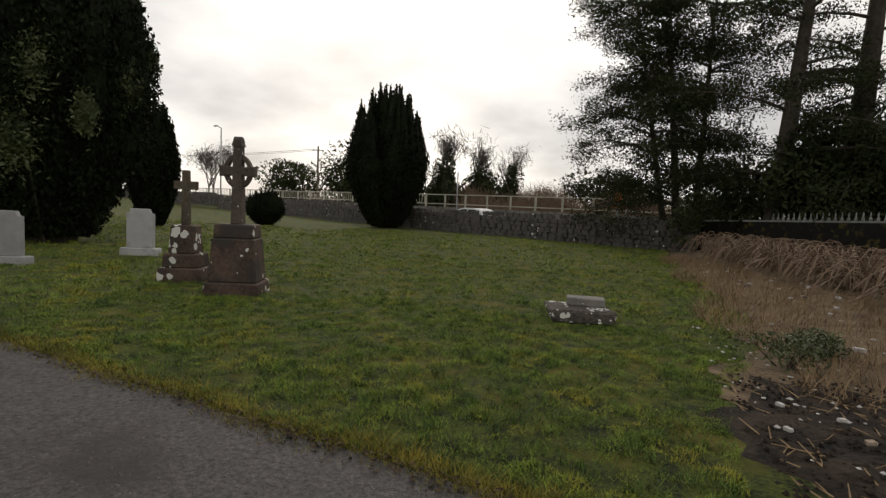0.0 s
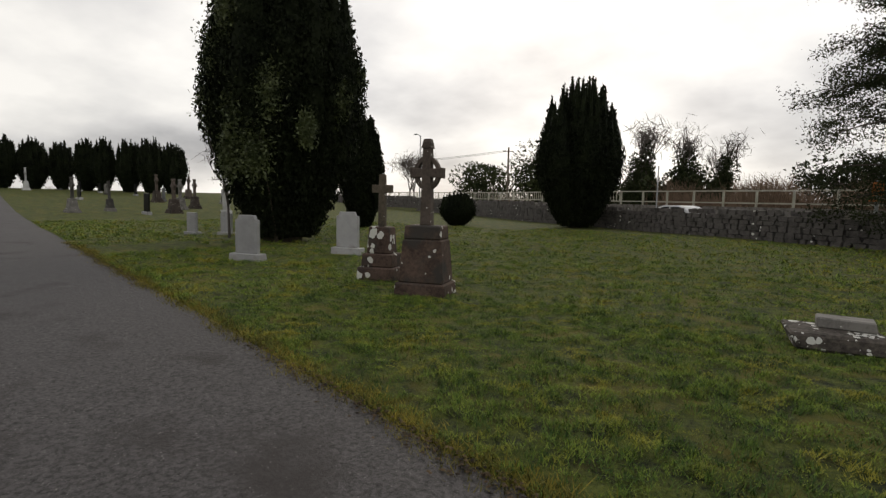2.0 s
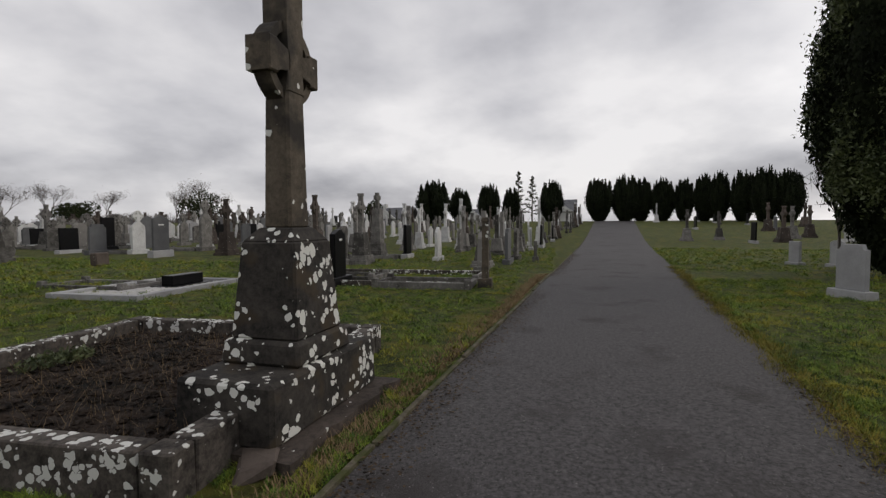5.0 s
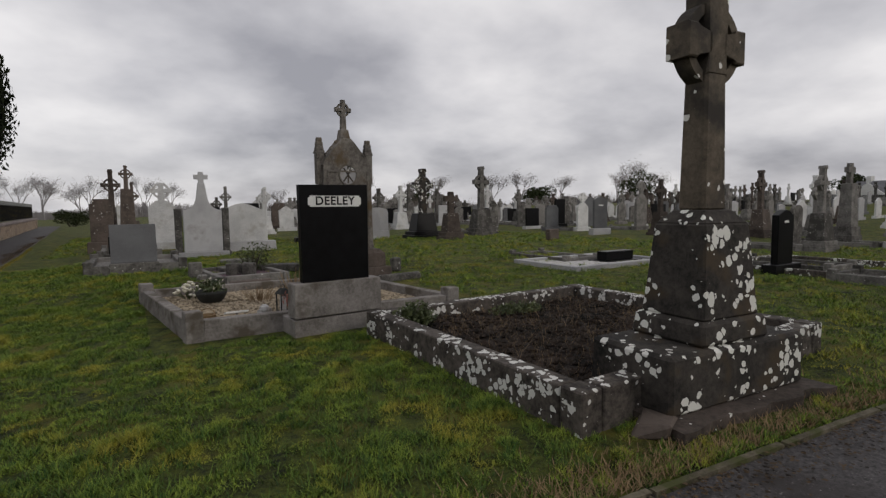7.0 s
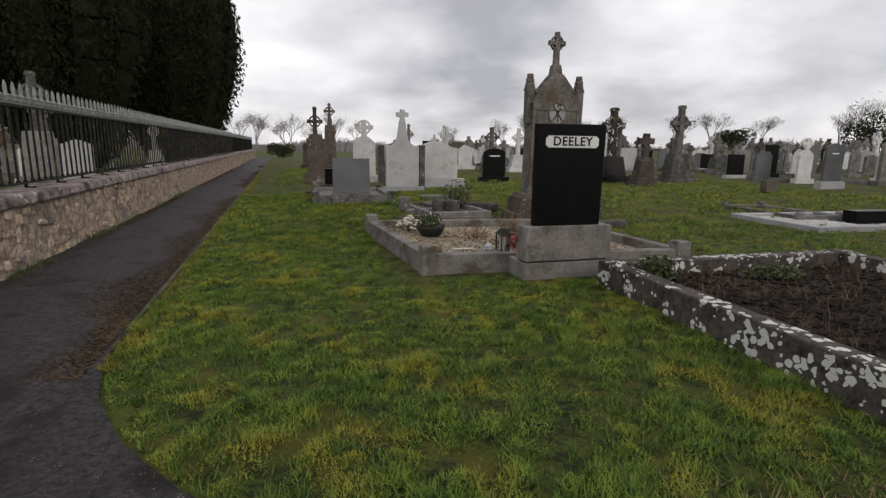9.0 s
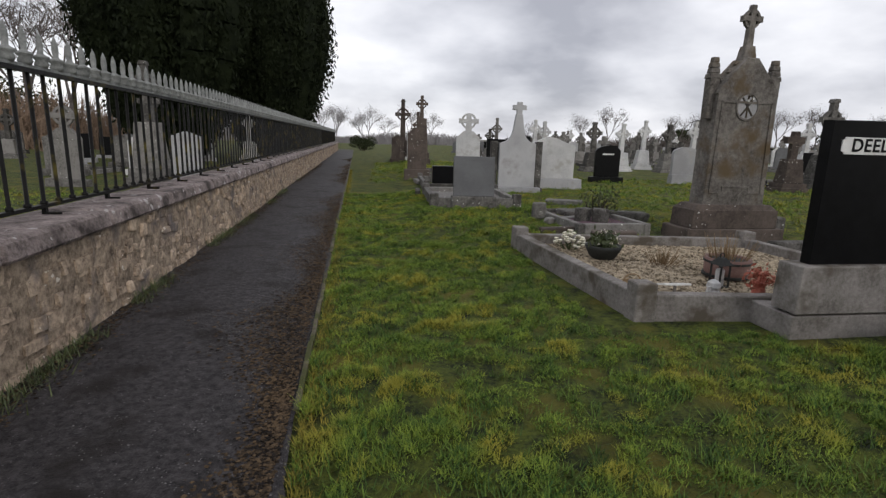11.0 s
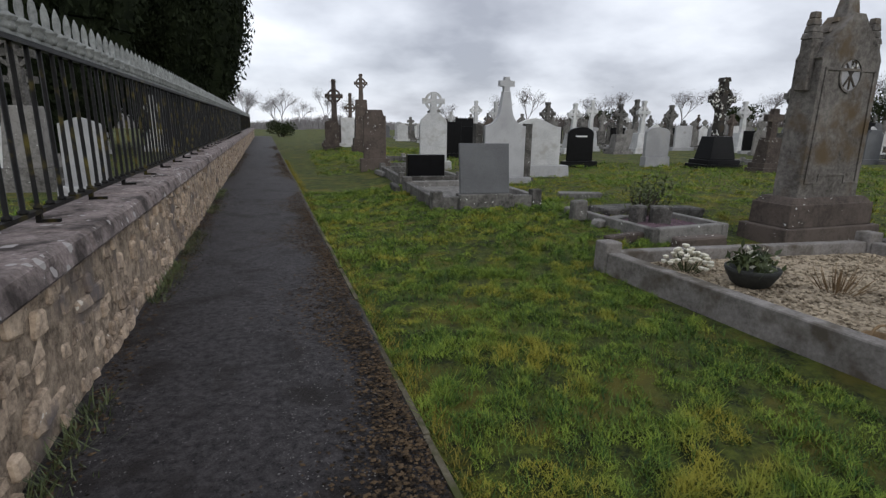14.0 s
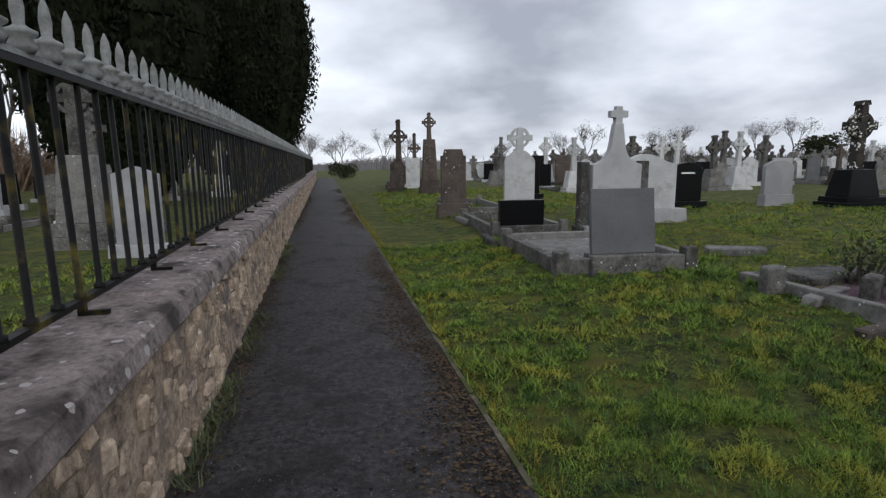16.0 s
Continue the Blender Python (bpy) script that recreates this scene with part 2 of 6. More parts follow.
M["steel"] = mottled("galvanised", (0.28, 0.29, 0.30), (0.42, 0.43, 0.44), 3, 40, 0.5, 0.1, metal=0.4)
M["pole"] = mottled("wooden_pole", (0.08, 0.065, 0.05), (0.17, 0.14, 0.11), 3, 40, 0.9, 0.4)
M["terracotta"] = mottled("faded_planter", (0.13, 0.075, 0.065), (0.24, 0.15, 0.13), 4, 60, 0.8, 0.2)
M["pot"] = mottled("dark_pot", (0.015, 0.016, 0.015), (0.04, 0.042, 0.038), 5, 60, 0.7, 0.2)
M["flower"] = mottled("pale_flower", (0.50, 0.46, 0.32), (0.75, 0.73, 0.66), 20, 80, 0.7, 0.0)
M["redflower"] = mottled("faded_red", (0.30, 0.06, 0.04), (0.50, 0.20, 0.14), 12, 80, 0.7, 0.0)
M["orange"] = mottled("orange_sign", (0.55, 0.16, 0.04), (0.70, 0.24, 0.07), 3, 30, 0.7, 0.0)
M["plum"] = mottled("heather", (0.055, 0.032, 0.045), (0.14, 0.09, 0.105), 5, 50, 0.95, 0.8)
M["chip"] = mottled("pale_chipping", (0.30, 0.29, 0.28), (0.55, 0.54, 0.52), 8, 60, 0.9, 0.2)
M["paint"] = mottled("letter_paint", (0.62, 0.62, 0.60), (0.74, 0.74, 0.72), 8, 60, 0.6, 0.0)


# ---- building helpers ----
def finish(name, bm, mat, smooth=False):
    bmesh.ops.recalc_face_normals(bm, faces=bm.faces)
    me = bpy.data.meshes.new(name)
    bm.to_mesh(me)
    bm.free()
    me.materials.append(mat)
    if smooth:
        for p in me.polygons:
            p.use_smooth = True
    return me


def part(name, bm, mat, parent, label="", smooth=False):
    ob = new(name, finish(name, bm, mat, smooth))
    ob.parent = parent
    return tagged(ob, label)


def thing(name, x, y, z, turn, label, category, group=""):
    ob = new(name)
    ob.empty_display_size = 0.1
    ob.matrix_basis = pose(x, y, z, 0, 0, turn)
    return tagged(ob, label, category, group)


def raw(name, verts, faces, mat, parent=None):
    me = bpy.data.meshes.new(name)
    me.from_pydata(verts, [], faces)
    me.materials.append(mat)
    ob = new(name, me)
    ob.parent = parent
    return ob


def block(bm, x, y, z, sx, sy, sz, top=1.0, topy=None, bevel=0.0):
    """A block on base centre x, y, z; top: how far its head tapers."""
    topy = top if topy is None else topy
    vs = []
    for k, (tx, ty) in ((0, (1, 1)), (1, (top, topy))):
        for a, b in ((-1, -1), (1, -1), (1, 1), (-1, 1)):
            vs.append(bm.verts.new((x + a * sx / 2 * tx, y + b * sy / 2 * ty, z + k * sz)))
    fs = [bm.faces.new([vs[i] for i in q]) for q in ((3, 2, 1, 0), (4, 5, 6, 7), (0, 1, 5, 4), (1, 2, 6, 5), (2, 3, 7, 6), (3, 0, 4, 7))]
    if bevel:
        es = list({e for f in fs for e in f.edges})
        bmesh.ops.bevel(bm, geom=es, offset=bevel, segments=1, affect="EDGES")


def prism(bm, pts, y0, y1, bevel=0.0):
    """An outline in x and z, extruded from y0 to y1."""
    a = [bm.verts.new((x, y0, z)) for x, z in pts]
    b = [bm.verts.new((x, y1, z)) for x, z in pts]
    n = len(pts)
    fs = [bm.faces.new(a), bm.faces.new(b[::-1])]
    fs += [bm.faces.new((a[i], b[i], b[(i + 1) % n], a[(i + 1) % n])) for i in range(n)]
    if bevel:
        es = [e for f in fs[:2] for e in f.edges]
        bmesh.ops.bevel(bm, geom=es, offset=bevel, segments=1, affect="EDGES")


def lathe(bm, profile, n=12, x=0, y=0, z=0):
    rings = []
    for r, h in profile:
        rings.append([bm.verts.new((x + r * math.cos(2 * math.pi * i / n), y + r * math.sin(2 * math.pi * i / n), z + h)) for i in range(n)])
    for p, q in zip(rings, rings[1:]):
        for i in range(n):
            bm.faces.new((p[i], p[(i + 1) % n], q[(i + 1) % n], q[i]))
    bm.faces.new(rings[0][::-1]); bm.faces.new(rings[-1])


def tube(bm, p, q, r0, r1, n=6):
    p, q = Vector(p), Vector(q)
    t = (q - p).to_track_quat("Z", "Y").to_matrix()
    rings = []
    for c, r in ((p, r0), (q, r1)):
        rings.append([bm.verts.new(c + t @ Vector((r * math.cos(2 * math.pi * i / n), r * math.sin(2 * math.pi * i / n), 0))) for i in range(n)])
    for i in range(n):
        bm.faces.new((rings[0][i], rings[0][(i + 1) % n], rings[1][(i + 1) % n], rings[1][i]))
    bm.faces.new(rings[0][::-1]); bm.faces.new(rings[1])


def ring(bm, x, z, r0, r1, y0, y1, n=28):
    """An upright ring of stone in x and z."""
    vs = [[bm.verts.new((x + r * math.cos(2 * math.pi * i / n), y, z + r * math.sin(2 * math.pi * i / n))) for r, y in ((r0, y0), (r1, y0), (r1, y1), (r0, y1))] for i in range(n)]
    for i in range(n):
        a, b = vs[i], vs[(i + 1) % n]
        for k in range(4):
            bm.faces.new((a[k], a[(k + 1) % 4], b[(k + 1) % 4], b[k]))


def rough_block(bm, x, y, z, sx, sy, sz, rng, amount=0.12):
    """A rough stone: a bevelled block with its corners shaken."""
    vs = []
    for c in (-1, 1):
        for a, b in ((-1, -1), (1, -1), (1, 1), (-1, 1)):
            vs.append(bm.verts.new((x + a * sx / 2 * (1 - amount * rng.random()), y + b * sy / 2 * (1 - amount * rng.random()), z + sz / 2 + c * sz / 2 * (1 - amount * rng.random()))))
    for q in ((3, 2, 1, 0), (4, 5, 6, 7), (0, 1, 5, 4), (1, 2, 6, 5), (2, 3, 7, 6), (3, 0, 4, 7)):
        bm.faces.new([vs[i] for i in q])


def rise(x, y):
    """The lie of the land: level by the gate, rising to the far end of the drive."""
    u = min(1, max(0, (-x - 28) / 65))
    v, w = min(1, max(0, (-y - 7.4) / 4)), min(1, max(0, (2.2 - x) / 1.5))
    mound = 0.14 * v * v * (3 - 2 * v) * w * w * (3 - 2 * w)
    return mound + 1.75 * u * u * (3 - 2 * u) + 0.012 * math.sin(x * 0.9 + y * 0.5) + 0.012 * math.sin(x * 0.37 - y * 0.8)


# ---- ground ----
# lines of the drive and of the side path: x or y of an edge along the other axis
def drive_south(x): return -0.20 - 0.085 * (x + 3.2)
def drive_north(x): return 2.70 - 0.120 * (x + 2.44)
def path_west(y): return 2.33 - 0.058 * (y + 3.84)
def wall_face(y): return 4.09 - 0.058 * (y + 6.24)


def strip(name, left, right, lift, mat, label, category):
    """A sheet between two lines of points of equal number."""
    verts, faces = [], []
    for (ax, ay), (bx, by) in zip(left, right):
        for k in range(7):
            u = k / 6
            x, y = ax + (bx - ax) * u, ay + (by - ay) * u
            verts.append((x, y, rise(x, y) + lift + 0.015 * math.sin(math.pi * u)))
    n = len(left)
    for i in range(n - 1):
        for k in range(6):
            a = i * 7 + k
            faces.append((a, a + 1, a + 8, a + 7))
    ob = raw(name, verts, faces, mat)
    return tagged(ob, label, category, kind="structure")


def build_ground():
    # one sheet to the horizon: fine near the walk, coarse far off
    xs = [-900, -500, -300, -200, -150] + [-120 + 3 * i for i in range(30)] + [-30 + i for i in range(46)] + [18, 24, 40, 80, 200, 500, 900]
    ys = [-900, -500, -300, -200, -130, -90, -70] + [-60 + 2 * i for i in range(20)] + [-20 + i for i in range(51)] + [34, 40, 50, 70, 100, 200, 500, 900]
    verts = [(x, y, rise(x, y)) for y in ys for x in xs]
    w = len(xs)
    faces = [(j * w + i, j * w + i + 1, (j + 1) * w + i + 1, (j + 1) * w + i) for j in range(len(ys) - 1) for i in range(w - 1)]
    tagged(raw("ground", verts, faces, M["grass"]), "mossy green and yellow cut lawn of a graveyard", "lawn", kind="structure")
    xs = [9 - 1.5 * i for i in range(72)]
    strip("road", [(x, drive_south(x)) for x in xs], [(x, drive_north(x)) for x in xs], 0.012, M["asphalt"], "worn grey asphalt drive with damp patches", "drive")
    # side path, with a rounded corner of lawn where it meets the drive
    left, right = [], []
    for i in range(9):
        a = math.pi / 2 * i / 8
        left.append((path_west(-3.5) - 3.0 + 3.0 * math.sin(a), drive_south(-0.2) - 3.0 + 3.0 * math.cos(a)))
        right.append((9 - (9 - wall_face(-1.2)) * i / 8, drive_south(5) + 0.3 - 1.9 * i / 8))
    for i in range(45):
        y = -3.55 - 1.3 * i
        left.append((path_west(y), y)); right.append((wall_face(y) + 0.1, y))
    strip("path", left, right, 0.016, M["path"], "narrow dark asphalt footpath beside a stone wall", "path")


build_ground()


def edging(name, line, width, height, mat, label):
    """A low upright edging along a line of points, in lengths of about a metre."""
    top = thing(name, 0, 0, 0, 0, label, "edging")
    tagged(top, kind="structure")
    rng = random.Random(5)
    for (ax, ay), (bx, by) in zip(line, line[1:]):
        d = Vector((bx - ax, by - ay, 0))
        bm = bmesh.new()
        block(bm, 0, 0, 0, d.length - 0.012, width, height + 0.06 + rng.uniform(-0.006, 0.008), 0.99, 0.7)
        ob = part("edging_stone", bm, mat, top)
        ob.matrix_basis = Matrix.Translation(((ax + bx) / 2, (ay + by) / 2, rise(ax, ay) - 0.05)) @ pose(0, 0, 0, 0, 0, math.degrees(math.atan2(d.y, d.x)) + rng.uniform(-0.6, 0.6))


edging("edging", [(path_west(y), y) for y in [-3.5 - 1.0 * i for i in range(40)]], 0.045, 0.012, M["edging"], "thin mossy concrete edging along the footpath")
edging("edging", [(-0.9 - 1.1 * i, drive_south(-0.9 - 1.1 * i)) for i in range(60)], 0.06, 0.025, M["edging"], "mossy stone edging along the drive")
edging("edging", [(-1.5 - 1.1 * i, drive_north(-1.5 - 1.1 * i)) for i in range(50)], 0.06, -0.012, M["edging"], "sunken stone edging half hidden by turf")


# ---- walls and fences ----
def path_wall():
    """The stone wall by the footpath, its coping and its iron railing."""
    y0, y1 = -0.9, -58.0
    wall = thing("wall_east", 0, 0, 0, 0, "low wall of pale rubble limestone with a weathered coping", "wall")
    tagged(wall, kind="structure")
    ang = math.degrees(math.atan(0.058))
    bm = bmesh.new()
    ln = y0 - y1
    block(bm, 0, 0, -0.1, 0.36, ln, 0.83)
    core = part("core", bm, M["mortar"], wall)
    ym = (y0 + y1) / 2
    core.matrix_basis = pose(wall_face(ym) + 0.20, ym, 0, 0, 0, ang)
    rng = random.Random(3)
    y = y0
    k = 0
    while y > y1 + 1:
        seg = rng.uniform(1.3, 1.7)
        bm = bmesh.new()
        block(bm, 0, 0, 0, 0.56, seg - 0.012, 0.13 + rng.uniform(-0.006, 0.006), 0.90, 0.995, 0.022)
        ob = part("coping_stone", bm, M["coping"], wall)
        yc = y - seg / 2
        ob.matrix_basis = pose(wall_face(yc) + 0.225, yc, 0.735, 0, rng.uniform(-0.6, 0.6), ang)
        y -= seg
        k += 1
    # face stones: near ones are single pieces, the rest one mesh
    shapes = []
    for i in range(14):
        b = bmesh.new()
        rough_block(b, 0, 0, -0.5, 1, 1, 1, rng, 0.42)
        bmesh.ops.bevel(b, geom=list(b.edges), offset=0.10, segments=1, affect="EDGES")
        shapes.append(finish("stone", b, M["rubble"]))
    far = bmesh.new()
    z = 0.0
    count = 0
    rows = [0.0, 0.11, 0.205, 0.31, 0.405, 0.505, 0.61, 0.715]
    for r in range(7):
        y = y0
        while y > y1:
            w = rng.choice((rng.uniform(0.05, 0.10), rng.uniform(0.08, 0.16), rng.uniform(0.14, 0.27)))
            yc, h = y - w / 2, rows[r + 1] - rows[r]
            zz = rows[r] + h / 2 + rng.uniform(-0.035, 0.035)
            hh = h * rng.uniform(0.7, 1.5)
            x = wall_face(yc) + rng.uniform(0.030, 0.085)
            if -10.4 < yc < -5.4 and count < 300:
                ob = new("stone", rng.choice(shapes))
                ob.parent = wall
                ob.matrix_basis = pose(x, yc, zz, rng.uniform(-9, 9), rng.uniform(-5, 5), ang) @ Matrix.Diagonal((0.11, w * 1.04, hh * 1.04, 1))
                count += 1
            else:
                rough_block(far, x, yc, zz - hh / 2, 0.11, w * 0.96, hh, rng, 0.42)
            y -= w
    tagged(part("stone", far, M["rubble"], wall), kind="stuff")

    fence = thing("railing", 0, 0, 0, 0, "black iron railing with pale spearhead finials on the wall", "railing")
    fx = lambda y: wall_face(y) + 0.30
    def along(name, z, sx, sz, mat):
        bm = bmesh.new()
        block(bm, 0, 0, 0, sx, ln, sz)
        part(name, bm, mat, fence).matrix_basis = pose(fx(ym), ym, z, 0, 0, ang)
    along("bottom_rail", 0.92, 0.045, 0.025, M["iron"])
    along("top_rail", 1.86, 0.05, 0.028, M["iron"])
    along("cap_rail", 1.892, 0.045, 0.022, M["finial"])
    b = bmesh.new()
    lathe(b, [(0.026, 0.0), (0.026, 0.03), (0.0145, 0.036), (0.0145, 0.93)], 6)
    bar = finish("bar", b, M["iron"], True)
    b = bmesh.new()
    lathe(b, [(0.038, 0.0), (0.050, 0.025), (0.038, 0.052), (0.056, 0.066), (0.056, 0.078), (0.030, 0.090), (0.019, 0.10), (0.024, 0.16), (0.018, 0.21), (0.003, 0.25)], 8)
    tip = finish("finial", b, M["finial"], True)
    b = bmesh.new()
    block(b, 0, 0, 0, 0.03, 0.03, 0.06)
    block(b, -0.055, 0, 0.0, 0.10, 0.025, 0.02)
    foot = finish("foot", b, M["iron"])
    farb, farf = bmesh.new(), bmesh.new()
    y, i = y0 - 0.1, 0
    while y > y1 + 0.2:
        x = fx(y)
        if y > -36:
            for nm, me, z in (("bar", bar, 0.935), ("finial", tip, 1.912)):
                ob = new(nm, me); ob.parent = fence
                ob.matrix_basis = pose(x, y, z, rng.uniform(-0.5, 0.5), rng.uniform(-0.5, 0.5), rng.uniform(0, 60))
        else:
            lathe(farb, [(0.011, 0), (0.011, 0.93)], 4, x, y, 0.935)
            lathe(farf, [(0.035, 0), (0.042, 0.07), (0.018, 0.1), (0.003, 0.22)], 5, x, y, 1.915)
        if i % 5 == 0 and y > -36:
            ob = new("foot", foot); ob.parent = fence
            ob.matrix_basis = pose(x, y, 0.865, 0, 0, ang)
        y -= 0.195
        i += 1
    tagged(part("bar", farb, M["iron"], fence), kind="stuff")
    tagged(part("finial", farf, M["finial"], fence), kind="stuff")


path_wall()


def rubble_run(name, line, height, thick, mat, size, label, seed, near=0):
    """A rubble wall along a line: rough stones over a core, with an uneven head."""
    wall = tagged(thing(name, 0, 0, 0, 0, label, "wall"), kind="structure")
    rng = random.Random(seed)
    bm, core = bmesh.new(), bmesh.new()
    singles = 0
    for (ax, ay), (bx, by) in zip(line, line[1:]):
        d = Vector((bx - ax, by - ay, 0))
        nrm = Vector((-d.y, d.x, 0)).normalized()
        yaw = math.atan2(d.y, d.x)
        zb = (rise(ax, ay) + rise(bx, by)) / 2 - 0.05
        cb = bmesh.new()
        block(cb, 0, 0, 0, d.length + thick * 0.3, thick * 0.8, height * 0.93)
        cb.transform(Matrix.Translation(((ax + bx) / 2, (ay + by) / 2, zb)) @ Matrix.Rotation(yaw, 4, "Z"))
        me = bpy.data.meshes.new("tmp"); cb.to_mesh(me); cb.free(); core.from_mesh(me); bpy.data.meshes.remove(me)
        z = 0.0
        while z < height + size * 0.3:
            h = size * rng.uniform(0.55, 0.9)
            s = 0.0
            while s < d.length:
                w = size * rng.uniform(0.7, 1.7)
                c = Vector((ax, ay, 0)) + d.normalized() * (s + w / 2)
                for side in ((-1, 1) if z > height - size else (-1, 1)):
                    if z > height - size * 0.2 and rng.random() < 0.35:
                        continue
                    q = c + nrm * side * thick * 0.40
                    tmp = Matrix.Translation((q.x, q.y, zb + z)) @ Matrix.Rotation(yaw + rng.uniform(-0.1, 0.1), 4, "Z") @ Matrix.Rotation(rng.uniform(-0.12, 0.12), 4, "Y")
                    n0 = len(bm.verts)
                    rough_block(bm, 0, 0, 0, w * 0.98, thick * 0.35, h * 1.05, rng, 0.35)
                    bm.verts.ensure_lookup_table()
                    for v in bm.verts[n0:]:
                        v.co = tmp @ v.co
                s += w
            z += h * 0.97
    part("core", core, mat, wall)
    tagged(part("stone", bm, mat, wall), kind="stuff")


BACK = [(2.6, 23.3), (-0.4, 25.0), (-8.0, 28.0), (-19.2, 33.0), (-30.0, 39.4), (-40.0, 42.5), (-60.0, 46.0)]
rubble_run("wall_north", BACK, 1.15, 0.5, M["darkrubble"], 0.34, "rough dark field-stone boundary wall with loose top stones", 8)
rubble_run("wall_bank", [(3.0, 22.8), (4.2, 18.5), (5.6, 14.0), (6.8, 10.5), (8.0, 7.5)], 0.50, 0.55, M["rubble"], 0.30, "broken low rubble wall overgrown with brambles", 9)


def sheeted_fence():
    """Iron railing north of the gate, backed with dark sheet."""
    f = thing("railing", 0, 0, 0, 0, "dark backed iron railing with pale spikes above brambles", "railing")
    a, b = Vector((2.6, 23.6, 0)), Vector((8.6, 12.0, 0))
    d = b - a
    yaw = math.degrees(math.atan2(d.y, d.x))
    n = 62
    bm = bmesh.new()
    block(bm, 0, 0, 0.0, d.length, 0.03, 1.45)
    c = (a + b) / 2
    sh = part("sheet", bm, M["iron"], f)
    sh.matrix_basis = pose(c.x, c.y, 0.05, 0, -1.6, yaw)
    bm = bmesh.new()
    block(bm, 0, 0, 0, d.length, 0.05, 0.06)
    part("cap_rail", bm, M["finial"], f).matrix_basis = pose(c.x, c.y, 1.50, 0, -1.6, yaw)
    bm = bmesh.new()
    lathe(bm, [(0.035, 0.0), (0.048, 0.04), (0.02, 0.09), (0.022, 0.17), (0.003, 0.24)], 6)
    tip = finish("finial", bm, M["finial"])
    for i in range(n):
        u = i / (n - 1)
        p = a + d * u
        if u > 0.3:
            ob = new("finial", tip); ob.parent = f
            ob.matrix_basis = pose(p.x, p.y, 1.56 + (u - 0.5) * d.length * math.tan(radians(1.6)))


sheeted_fence()


# ---- gravestones: one function a kind ----
def celtic(bm, z, h, w, t, x=0, y=0, cap=True):
    """A ringed cross from z up, h high, w across the arms, t thick."""
    cz = z + h * 0.68
    s = w * 0.26
    prism(bm, [(x - s * 0.66, z), (x + s * 0.66, z), (x + s * 0.44, z + h), (x - s * 0.44, z + h)], y - t / 2, y + t / 2, t * 0.06)
    a = s * 0.46
    for q in (-1, 1):
        prism(bm, [(x + q * s * 0.35, cz - a * 0.8), (x + q * w / 2, cz - a), (x + q * w / 2, cz + a), (x + q * s * 0.35, cz + a * 0.8)], y - t * 0.48, y + t * 0.48, t * 0.05)
    ring(bm, x, cz, w * 0.295, w * 0.395, y - t * 0.33, y + t * 0.33)
    if cap:
        prism(bm, [(x - s * 0.58, z + h), (x + s * 0.58, z + h), (x + s * 0.36, z + h * 1.07), (x - s * 0.36, z + h * 1.07)], y - t * 0.62, y + t * 0.62)


def latin(bm, z, h, w, t, x=0, y=0):
    s = w * 0.17
    cz = z + h * 0.68
    prism(bm, [(x - s * 1.15, z), (x + s * 1.15, z), (x + s, cz - s), (x + w / 2, cz - s), (x + w / 2, cz + s), (x + s, cz + s), (x + s * 0.95, z + h), (x - s * 0.95, z + h), (x - s, cz + s), (x - w / 2, cz + s), (x - w / 2, cz - s), (x - s, cz - s)], y - t / 2, y + t / 2, t * 0.05)


def outline(kind, w, h):
    """The outline of a headstone's slab."""
    if kind == "round":
        return [(-w / 2, 0), (w / 2, 0)] + [(w / 2 * math.cos(a), h - w * 0.22 + w * 0.22 * math.sin(a)) for a in [math.pi * i / 12 for i in range(13)]]
    if kind == "peak":
        return [(-w / 2, 0), (w / 2, 0), (w / 2, h * 0.90), (w * 0.12, h * 0.985), (0, h), (-w * 0.12, h * 0.985), (-w / 2, h * 0.90)]
    if kind == "ogee":
        pts = []
        for i in range(11):
            u = i / 10
            pts.append((w / 2 * (1 - u), h * 0.82 + h * 0.18 * (0.5 - 0.5 * math.cos(math.pi * u))))
        return [(-w / 2, 0), (w / 2, 0)] + pts + [(-x, z) for x, z in pts[-2::-1]]
    if kind == "shoulder":
        return [(-w / 2, 0), (w / 2, 0), (w / 2, h * 0.88), (w * 0.38, h * 0.88), (w * 0.34, h), (-w * 0.34, h), (-w * 0.38, h * 0.88), (-w / 2, h * 0.88)]
    return [(-w / 2, 0), (w / 2, 0), (w / 2, h), (-w / 2, h)]


